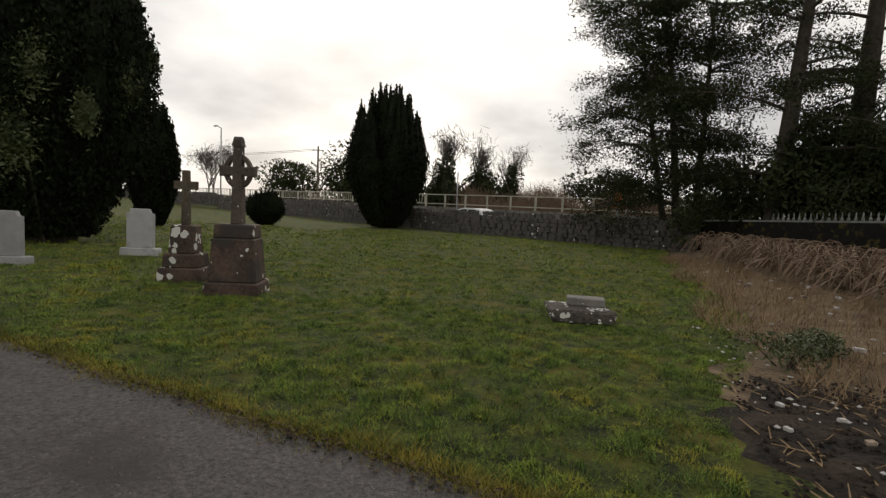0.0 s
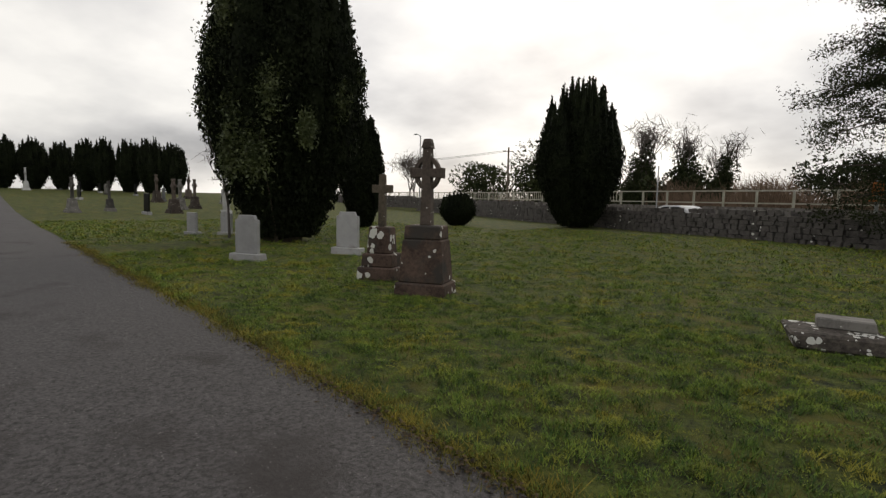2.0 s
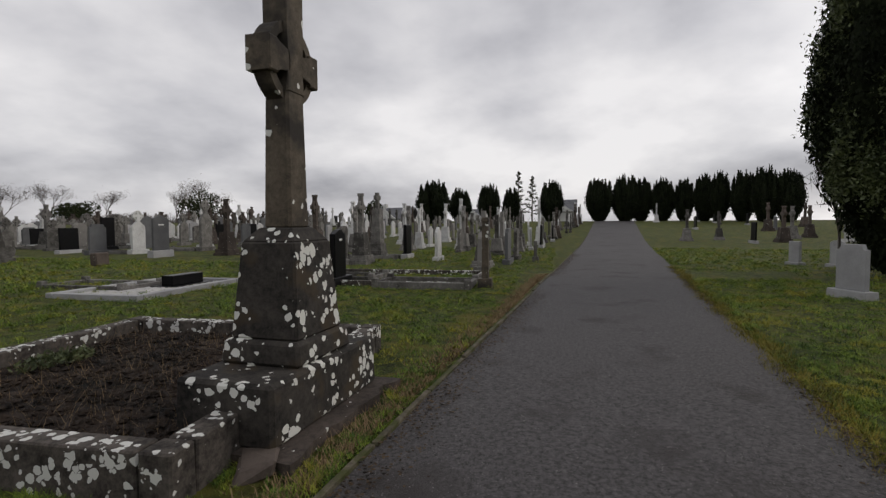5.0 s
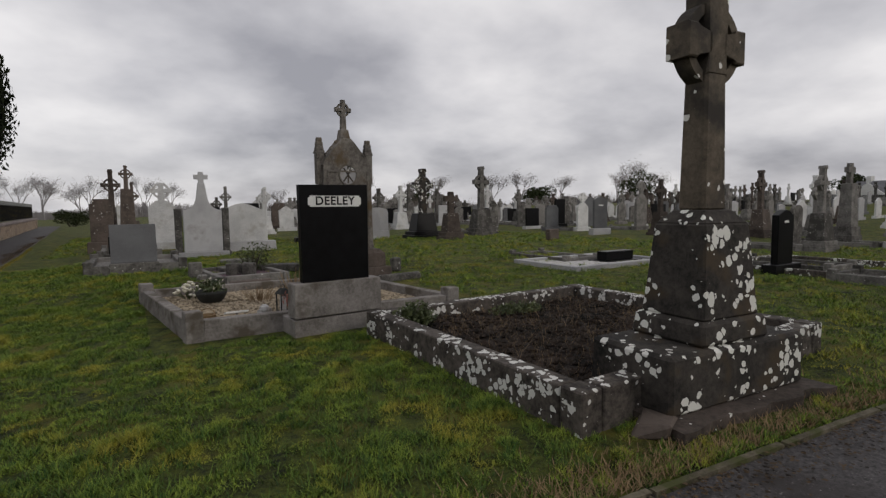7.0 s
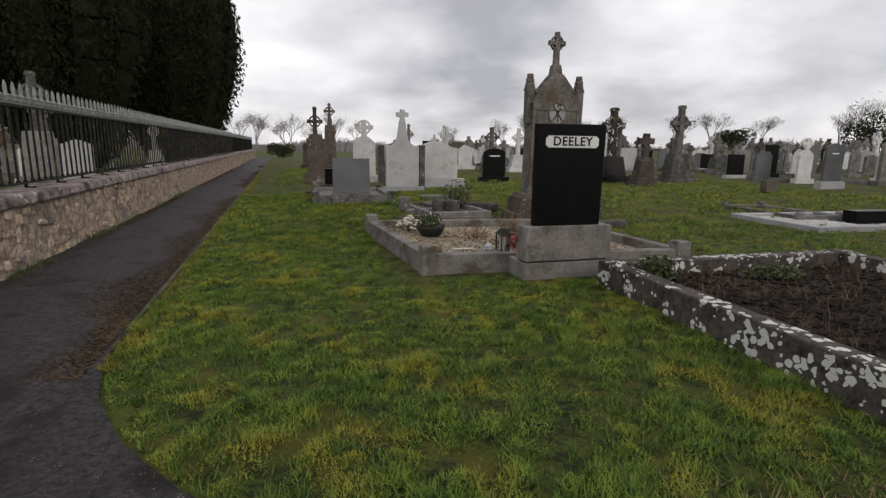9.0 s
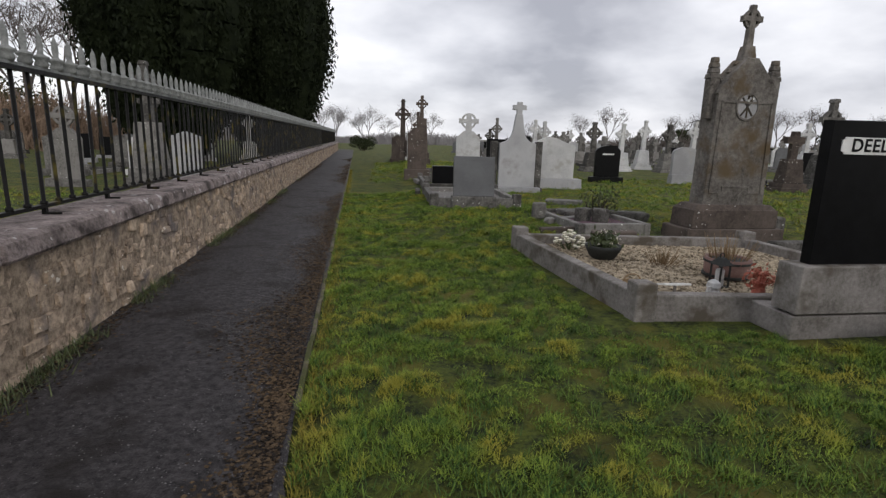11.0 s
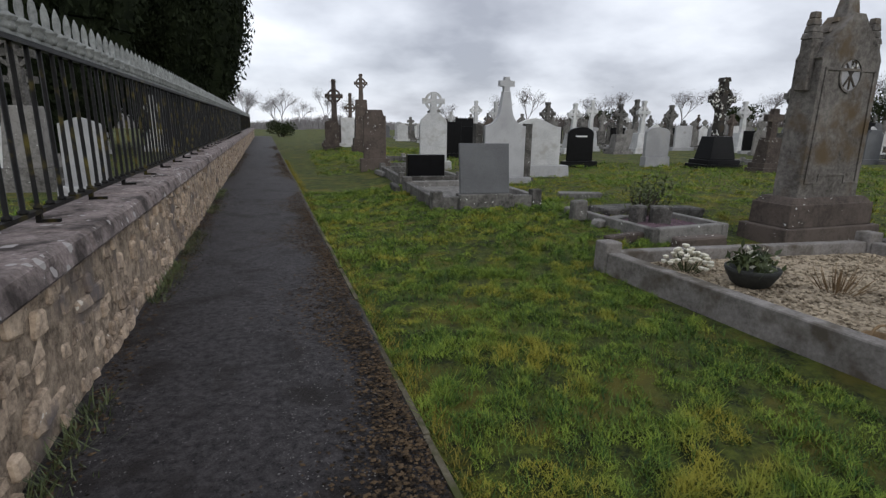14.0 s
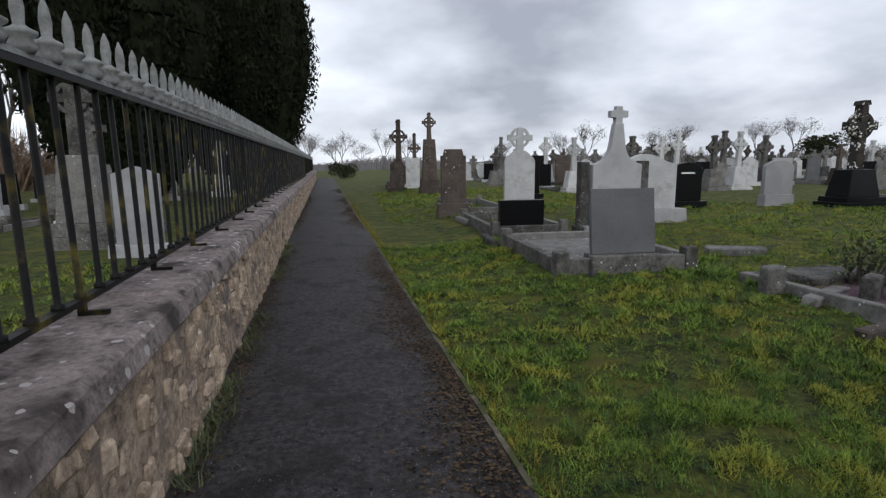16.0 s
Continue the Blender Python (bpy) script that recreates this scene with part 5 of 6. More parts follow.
for i, (x, y, w, d, h, mt, lab, n) in enumerate((
        (-37.5, 53.0, 10.0, 6.0, 6.2, "shrub", "rounded dark green shrubs beyond the road", 4000),
        (-30.5, 55.5, 13.0, 6.0, 6.4, "shrub", "large green shrubs beyond the road", 4500),
        (-32.5, 57.0, 7.0, 4.0, 8.6, "conifer", "ragged dark conifer beyond the road", 3500),
        (-24.5, 52.0, 8.0, 5.0, 4.6, "conifer", "dark conifer hedge beyond the road", 3500),
        (-17.0, 46.0, 5.0, 4.0, 4.6, "conifer", "dark ivy thicket beyond the road", 3000),
        (-13.5, 49.0, 5.0, 4.0, 5.0, "conifer", "dark ivy thicket beyond the road", 3000),
        (9.0, 40.0, 9.0, 5.0, 5.5, "conifer", "dark conifer hedge behind the rails", 4000),
        (-2.5, 58.0, 9.0, 5.0, 6.5, "conifer", "far dark conifer plantation", 4000),
        (14.0, 30.0, 8.0, 6.0, 5.0, "conifer", "dark conifers behind the railing", 4000))):
    bush("shrub", x, y, w, d, h, M[mt], 80 + i, lab, 0.42, n)


def thicket(x0, y0, x1, y1, h, n, mat, label, seed, depth=3.0, tw=0.02):
    """Bare brown stems standing close together."""
    rng = np.random.default_rng(seed)
    u = rng.uniform(0, 1, n)
    base = np.stack([x0 + (x1 - x0) * u, y0 + (y1 - y0) * u, np.zeros(n)], 1) + rng.normal(0, 1, (n, 3)) * (0.6, depth / 2, 0)
    hh = h * rng.uniform(0.35, 1.0, (n, 1)) * (0.75 + 0.25 * np.sin(u * 17 + seed))[:, None]
    lean = np.hstack([rng.normal(0, 0.22, (n, 2)), np.ones((n, 1))])
    tip = base + lean * hh
    v = np.empty((n, 3, 3))
    v[:, 0] = base + (tw * 2, 0, 0); v[:, 1] = base - (tw * 2, 0, 0); v[:, 2] = tip
    start = base + (tip - base) * rng.uniform(0.3, 0.8, (n, 1))
    e = start + np.hstack([rng.normal(0, 0.35, (n, 2)), rng.uniform(0.3, 0.7, (n, 1))]) * hh * 0.5
    w = np.empty((n, 3, 3))
    w[:, 0] = start + (tw, 0, tw); w[:, 1] = start - (tw, 0, tw); w[:, 2] = e
    allv = np.concatenate([v, w]).reshape(-1, 3)
    ob = raw("thicket", allv.tolist(), np.arange(len(allv)).reshape(-1, 3).tolist(), mat)
    return tagged(ob, label, "thicket", kind="stuff")


thicket(6, 42, -14, 46, 4.2, 9000, M["bramble"], "brown leafless scrub beyond the road", 3)
thicket(-6, 70, -60, 80, 5.0, 5000, M["bramble"], "brown leafless scrub far beyond the road", 4)
for i, (x, y, h) in enumerate(((-17.3, 47.0, 10.6), (-14.7, 50.0, 9.6), (-12.2, 52.5, 8.6))):
    bare_tree(x, y, h, 101 + i, "bare tree with thin upright limbs", M["twig"], 0.30, 5, 0.022)
    bush("ivy_column", x + 0.2, y, 2.0, 2.0, h * 0.72, M["conifer"], 160 + i, "dark ivy clothing a tall bare tree", 0.3, 3600, category="ivy")
    bush("ivy_column", x + 0.5, y - 0.4, 3.4, 2.6, h * 0.42, M["conifer"], 170 + i, "dark ivy and scrub round a tree foot", 0.3, 2600, category="ivy")
bare_tree(-49.0, 50.0, 8.6, 110, "spreading bare tree beyond the road", M["twig"], 0.6, 6, 0.018)
bare_tree(-54.0, 56.0, 8.0, 111, "spreading bare tree beyond the road", M["twig"], 0.6, 5, 0.018)

# leafless trees behind the graves east of the railing
for i, (x, y, h) in enumerate(((24.0, -41.0, 12.5), (28.5, -37.0, 13.5), (33.0, -33.0, 12.0), (37.0, -40.0, 14.0), (30.0, -46.0, 13.0), (38.0, -26.0, 12.0))):
    bare_tree(x, y, h, 130 + i, "grey leafless tree behind the graves beyond the railing", M["twig"], 0.5, 5, 0.016)

# ---- far trees round the horizon, haze painted into the paler ones ----
rngf = random.Random(12)
proto = [bare_tree(6.0, -118.0, 9.5, 120, "leafless tree on the far boundary, haze put into its colour", M["haze"], 0.55, 5, 0.014),
         bare_tree(14.0, -124.0, 10.5, 121, "leafless tree on the far boundary, haze put into its colour", M["haze"], 0.5, 5, 0.014),
         bare_tree(-94.0, -72.0, 10.0, 122, "leafless tree on the far boundary", M["twig"], 0.5, 5, 0.014)]
spots = [(x, -rngf.uniform(108, 135)) for x in range(-8, 60, 5)] + [(-30 - 8 * i, -115 + 4.2 * i + rngf.uniform(-6, 6)) for i in range(11)]
for i, (x, y) in enumerate(spots):
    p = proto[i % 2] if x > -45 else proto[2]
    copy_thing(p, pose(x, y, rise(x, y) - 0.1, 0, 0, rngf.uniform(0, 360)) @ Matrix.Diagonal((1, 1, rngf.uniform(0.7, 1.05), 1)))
thicket(70, -112, -30, -128, 3.6, 7000, M["haze"], "leafless hedgerow coloured pale for haze", 14, 8, 0.05)
thicket(-30, -125, -112, -62, 4.4, 9000, M["twig"], "dark leafless hedgerow along the far boundary", 15, 8, 0.05)
thicket(-112, -62, -122, 30, 3.0, 5000, M["twig"], "dark leafless hedgerow along the far boundary", 16, 6, 0.05)
thicket(20, -50, 60, -20, 5.0, 5000, M["bramble"], "brown leafless scrub behind the graves", 17, 8, 0.04)
for i, (x, y, w, h) in enumerate(((-92, -70, 9, 6.5), (-80, -88, 8, 4.5), (-110, -40, 9, 5), (-60, -105, 9, 4.5), (40, -60, 12, 7), (4.6, -60, 2.5, 1.6))):
    bush("shrub", x, y, w, 5, h, M["conifer"], 140 + i, "dark evergreen in the far hedge" if w > 3 else "dark evergreen bush at the end of the footpath", 0.5 if w > 3 else 0.2, 2600)
for i, (x, y, h) in enumerate(((-104.8, -6.7, 10.4), (-105.0, -4.0, 9.4))):
    g = thing("spruce_tree", x, y, 1.6, 0, "thin far spruce with level boughs", "tree")
    bm, pts = bmesh.new(), []
    tube(bm, (0, 0, 0), (0, 0, h), 0.18, 0.03, 6)
    rg = np.random.default_rng(i)
    for k in range(26):
        z = h * (0.15 + 0.83 * k / 26)
        a, ln = k * 2.4, 2.2 * (1 - k / 27)
        e = (ln * math.cos(a), ln * math.sin(a), z + 0.25)
        tube(bm, (0, 0, z), e, 0.04, 0.015, 4)
        pts.append(np.array((0, 0, z)) + np.array((e[0], e[1], 0.2)) * rg.uniform(0.2, 1.0, (40, 1)) + rg.normal(0, 0.12, (40, 3)))
    part("trunk", bm, M["bark"], g)
    leaf_mesh("crown", np.vstack(pts), 0.35, M["conifer"], g, i, 0.0)


def house(x, y, turn, w, d, h, label, storeys=1):
    g = thing("house", x, y, 0.2, turn, label, "house")
    bm = bmesh.new()
    block(bm, 0, 0, -0.3, w, d, h + 0.3)
    for s in (-1, 1):
        prism(bm, [(-d / 2, h), (d / 2, h), (0, h + d * 0.36)], s * (w / 2) - 0.1, s * (w / 2) + 0.1)
    bm2 = bmesh.new()
    part("wall", bm, M["render"], g)
    for s in (-1, 1):
        tmp = [(s * (d / 2 + 0.3), h - 0.15), (0, h + d * 0.40), (0, h + d * 0.40 + 0.18), (s * (d / 2 + 0.3), h + 0.03)]
        prism(bm2, tmp, -w / 2 - 0.3, w / 2 + 0.3)
    bm2.transform(Matrix.Rotation(math.pi / 2, 4, "Z"))
    part("roof", bm2, M["roof"], g)
    bm = bmesh.new()
    block(bm, w * 0.3, 0, h + d * 0.3, 0.7, 0.7, 1.4)
    part("chimney", bm, M["render"], g)
    for f in range(storeys):
        for i in range(4):
            bm = bmesh.new()
            block(bm, -w * 0.36 + i * w * 0.24, -d / 2 - 0.02, 0.9 + 2.6 * f, 1.1, 0.08, 1.2)
            part("window", bm, M["glass"], g)


for m in (house,):
    m(-95.5, -29.5, 255, 8.0, 5.0, 2.2, "low white house with a grey slate roof", 1)
    m(-104.0, -15.0, 265, 6.5, 5.0, 2.0, "low white bungalow with a grey roof", 1)
    m(-112.0, 1.2, 268, 7.0, 6.0, 3.6, "white gabled house beyond the yews", 1)


# ---- rows of graves across the field ----
def grave_field():
    rng = random.Random(77)
    gname = "rows of old graves"
    kinds = [
        cross_stone(-24.5, -9.0, 2.3, 0.70, M["lime"], "weathered grey ringed cross on a pedestal", True, 0.40, group=gname),
        cross_stone(-26.5, -12.0, 1.9, 0.62, M["lime"], "weathered grey plain cross on a pedestal", False, 0.42, group=gname),
        headstone(-28.5, -9.4, "round", 0.85, 1.15, 0.13, M["lime"], "weathered grey headstone with a rounded head", base=0.2, group=gname),
        headstone(-30.5, -12.2, "ogee", 0.95, 1.25, 0.12, M["white"], "white marble headstone with a curved head", base=0.2, group=gname),
        headstone(-27.0, -15.2, "flat", 0.95, 1.10, 0.10, M["black"], "polished black granite headstone in a row", base=0.2, basemat=M["granite"], group=gname),
        headstone(-29.0, -18.2, "shoulder", 0.90, 1.15, 0.12, M["slate"], "grey slate headstone in a row", base=0.22, group=gname),
        headstone(-31.5, -15.0, "celticslab", 0.72, 1.65, 0.13, M["lime"], "grey headstone carrying a small ringed cross", base=0.2, group=gname),
        cross_stone(-33.0, -9.0, 2.7, 0.75, M["white"], "white marble ringed cross on a block", True, 0.40, group=gname),
        cross_stone(-35.0, -12.0, 2.5, 0.72, M["brown"], "dark weathered ringed cross on a pedestal", True, 0.42, group=gname),
        headstone(-34.5, -18.0, "peak", 0.85, 1.2, 0.12, M["granite"], "pale granite headstone in a row", base=0.22, group=gname),
    ]
    weights = (5, 3, 5, 3, 3, 3, 4, 2, 3, 3)
    placed = [(o.matrix_basis.translation.x, o.matrix_basis.translation.y) for o in scene.objects if o.parent is None and o.name.split(".")[0] in ("headstone", "grave_cross", "grave_surround", "stone_pillar", "statue", "monument")]

    def drop(x, y, gap=1.5):
        if any((x - a) ** 2 + (y - b) ** 2 < gap * gap for a, b in placed):
            return
        placed.append((x, y))
        k = rng.choices(kinds, weights)[0]
        s = rng.uniform(0.85, 1.12)
        copy_thing(k, pose(x, y, rise(x, y) - 0.02, rng.uniform(-1.5, 1.5), rng.uniform(-2, 2), rng.uniform(-4, 4)) @ Matrix.Diagonal((s, s, rng.uniform(0.85, 1.1), 1)))

    for r in range(22):
        y = -26.5 - 2.9 * (r % 11) if r < 11 else -4.0 - 2.9 * (r - 11)
        x = -3.4 if r < 11 else -17.0
        while x > -76:
            x -= rng.uniform(1.5, 2.9) if -x < 45 else rng.uniform(2.2, 4.0)
            if rng.random() < 0.78:
                drop(x, y + rng.uniform(-0.5, 0.5))
    for i in range(46):   # along the drive, south side
        x = -15.5 - 1.35 * i
        drop(x, drive_south(x) - rng.uniform(1.6, 3.4), 1.2)
    for i in range(34):   # few stones on the north lawn
        x = -rng.uniform(33, 84)
        drop(x, drive_north(x) + rng.uniform(2.5, 20), 2.2)
    for i in range(40):   # beyond the railing
        drop(rng.uniform(6.5, 26), -rng.uniform(14, 34), 1.7)
    # low kerbs round some graves
    kerb = kerbed_plot(-24.0, -9.4, -25.2, -11.6, 0.16, 0.12, M["lime"], None, "low weathered stone grave kerb", True)
    tagged(kerb, group="low grave kerbs")
    for (a, b) in placed[40:190:2]:
        copy_thing(kerb, pose(a, b - 1.35, rise(a, b) - 0.02))


grave_field()


# ---- broken kerbs and small things between the near graves ----
for i, (x, y, sx, sy, sz, turn, mt) in enumerate((
        (-0.95, -10.04, 0.26, 0.16, 0.32, 10, "lime"), (-1.60, -9.54, 0.34, 0.16, 0.34, 30, "lime"), (-1.85, -9.39, 0.30, 0.16, 0.36, -20, "lime"),
        (-1.30, -9.74, 0.9, 0.16, 0.12, 25, "lime"), (-2.00, -10.34, 1.2, 0.5, 0.16, 5, "lime"), (-2.60, -10.04, 0.9, 0.4, 0.2, -8, "lime"),
        (-1.00, -8.84, 0.9, 0.14, 0.14, 14, "brown"), (-1.70, -8.44, 0.8, 0.16, 0.18, 3, "brown"), (-2.10, -12.04, 0.9, 0.3, 0.14, -15, "lime"),
        (-4.90, -9.04, 0.22, 0.18, 0.34, 8, "lime"), (-4.50, -8.04, 1.1, 0.2, 0.16, 4, "lime"), (-13.60, -13.24, 0.6, 0.3, 0.5, 0, "brown"),
        (0.80, -11.64, 0.2, 0.9, 0.1, 2, "lime"), (1.05, -14.04, 0.14, 1.0, 0.14, -3, "lime"), (0.90, -17.04, 0.14, 1.1, 0.14, 4, "lime"))):
    stone_bit("kerb_fragment", x, y, rise(x, y) - 0.02, sx, sy, sz, M[mt], "broken lichened kerb stone lying in the grass", "stone", turn, 0, 200 + i, 0.22)
kerbed_plot(-1.1, -8.75, -2.4, -10.65, 0.14, 0.12, M["lime"], M["plum"], "broken lichened kerb round dead heather", False, "purple-brown dead heather", 0, 6)


def bowl(x, y, z):
    g = thing("plant_bowl", x, y, z, 0, "dark green bowl of variegated leaves on gravel", "plant pot")
    bm = bmesh.new()
    lathe(bm, [(0.09, 0.0), (0.16, 0.05), (0.215, 0.15), (0.225, 0.19), (0.20, 0.19), (0.15, 0.10)], 20)
    part("bowl", bm, M["pot"], g, smooth=True)
    rg = np.random.default_rng(1)
    p = rg.normal(0, 1, (420, 3)) * (0.075, 0.075, 0.04) + (0, 0, 0.25)
    leaf_mesh("foliage", p, 0.075, M["ivy"], g, 2, 0.4)
    leaf_mesh("pale_foliage", rg.normal(0, 1, (60, 3)) * (0.07, 0.07, 0.04) + (0, 0, 0.28), 0.05, M["flower"], g, 3, 0.4)


bowl(-0.83, -6.84, 0.09)


def flowers(name, x, y, z, n, r, h, mat, label):
    g = thing(name, x, y, z, 0, label, "flowers")
    rnd = random.Random(int(x * 100))
    st = bmesh.new()
    for i in range(n):
        a, q = rnd.uniform(0, 6.28), r * math.sqrt(rnd.random())
        p = (q * math.cos(a), q * math.sin(a), h * (1 - 0.6 * (q / r) ** 2) * rnd.uniform(0.75, 1.1))
        tube(st, (p[0] * 0.3, p[1] * 0.3, 0), p, 0.004, 0.003, 3)
        bm = bmesh.new()
        lathe(bm, [(0.008, -0.018), (0.026, -0.004), (0.03, 0.012), (0.012, 0.02)], 6, *p)
        part("bloom", bm, mat, g)
    part("stem", st, M["ivy"], g)


flowers("flower_wreath", -0.60, -7.36, 0.09, 46, 0.22, 0.26, M["flower"], "heap of cream artificial flowers on gravel")


def planter(x, y, z):
    g = thing("planter", x, y, z, 10, "faded pink half-barrel planter with dry stalks", "plant pot")
    bm = bmesh.new()
    lathe(bm, [(0.20, 0.0), (0.225, 0.10), (0.235, 0.24), (0.20, 0.24), (0.19, 0.16)], 20)
    part("tub", bm, M["terracotta"], g, smooth=True)
    for zz in (0.04, 0.19):
        bm = bmesh.new()
        lathe(bm, [(0.228, zz), (0.240, zz + 0.005), (0.240, zz + 0.025), (0.228, zz + 0.03)], 20)
        part("hoop", bm, M["pot"], g)
    rnd = random.Random(4)
    bm = bmesh.new()
    for i in range(70):
        a, q = rnd.uniform(0, 6.28), rnd.uniform(0, 0.17)
        tube(bm, (q * math.cos(a), q * math.sin(a), 0.16), (q * 1.7 * math.cos(a), q * 1.7 * math.sin(a), rnd.uniform(0.30, 0.52)), 0.005, 0.002, 3)
    part("dry_stalk", bm, M["straw"], g)


planter(-1.85, -5.95, 0.09)


def lantern(x, y, z):
    g = thing("grave_lantern", x, y, z, 15, "black framed grave lantern with a white candle", "lantern")
    bm = bmesh.new()
    block(bm, 0, 0, 0, 0.15, 0.15, 0.025)
    part("base", bm, M["pot"], g)
    for a in (-1, 1):
        for b in (-1, 1):
            bm = bmesh.new()
            block(bm, a * 0.06, b * 0.06, 0.02, 0.014, 0.014, 0.23)
            part("post", bm, M["pot"], g)
    bm = bmesh.new()
    block(bm, 0, 0, 0.245, 0.16, 0.16, 0.07, 0.35)
    part("roof", bm, M["pot"], g)
    bm = bmesh.new()
    lathe(bm, [(0.042, 0.025), (0.042, 0.19), (0.03, 0.20)], 14)
    part("candle", bm, M["white"], g)
    bm = bmesh.new()
    ring(bm, 0, 0.335, 0.025, 0.032, -0.004, 0.004, 12)
    part("handle", bm, M["pot"], g)


lantern(-1.55, -5.62, 0.09)
bm = bmesh.new()
lathe(bm, [(0.075, 0), (0.085, 0.03), (0.06, 0.07), (0.045, 0.10), (0.062, 0.13), (0.055, 0.17), (0.02, 0.195)], 12)
block(bm, 0.08, 0, 0.05, 0.09, 0.03, 0.09, 0.5)
block(bm, -0.08, 0, 0.05, 0.09, 0.03, 0.09, 0.5)
ob = new("ornament", finish("ornament", bm, M["white"]))
ob.matrix_basis = pose(-1.22, -5.22, 0.09, 0, 0, 30)
tagged(ob, "small white winged ornament on gravel", "ornament")
g = thing("memorial_plaque", -0.92, -5.35, 0.09, 0, "small white plaque on a short stake", "plaque")
bm = bmesh.new()
block(bm, 0, 0, 0.10, 0.26, 0.16, 0.02)
bm.transform(Matrix.Rotation(0.25, 4, "X"))
part("plate", bm, M["paint"], g)
bm = bmesh.new()
block(bm, 0, 0, -0.02, 0.02, 0.02, 0.13)
part("stake", bm, M["kerbgrey"], g)
g = thing("flower_vase", -1.60, -5.12, 0.09, 0, "pale vase with faded red flowers beside the headstone", "flowers")
bm = bmesh.new()
lathe(bm, [(0.05, 0), (0.065, 0.06), (0.05, 0.16), (0.07, 0.20), (0.05, 0.2)], 14)
part("vase", bm, M["redflower"], g)
rg = np.random.default_rng(9)
leaf_mesh("bloom", rg.normal(0, 1, (160, 3)) * (0.07, 0.06, 0.04) + (0, 0, 0.25), 0.06, M["redflower"], g, 9, 0.3)
g = thing("wicker_basket", -0.62, -5.62, 0.09, 0, "small brown wicker basket with a hoop handle", "basket")
bm = bmesh.new()
lathe(bm, [(0.07, 0.0), (0.10, 0.07), (0.085, 0.07), (0.06, 0.02)], 14)
part("basket", bm, M["straw"], g)
bm = bmesh.new()
ring(bm, 0, 0.05, 0.09, 0.10, -0.008, 0.008, 20)
part("handle", bm, M["straw"], g)
g = thing("dry_plant", -1.45, -6.54, 0.09, 0, "clump of dry brown stalks in gravel", "plant")
bm = bmesh.new()
rnd = random.Random(8)
for i in range(60):
    a, q = rnd.uniform(0, 6.28), rnd.uniform(0, 0.13)
    tube(bm, (q * math.cos(a), q * math.sin(a), 0), (q * 2.2 * math.cos(a), q * 2.2 * math.sin(a), rnd.uniform(0.10, 0.24)), 0.005, 0.002, 3)
part("stalk", bm, M["straw"], g)
bush("rose_bush", -2.0, -10.0, 0.7, 0.6, 0.75, M["ivy"], 210, "thin rose bush among old graves", 0.07, 500)
bush("low_shrub", -2.55, -3.75, 0.55, 0.45, 0.34, M["ivy"], 211, "small dark shrub growing in the grave soil", 0.06, 900, 0.08)
bush("low_shrub", -3.9, -3.6, 0.8, 0.4, 0.22, M["ivy"], 212, "low dark weed in the grave soil", 0.06, 700, 0.08)


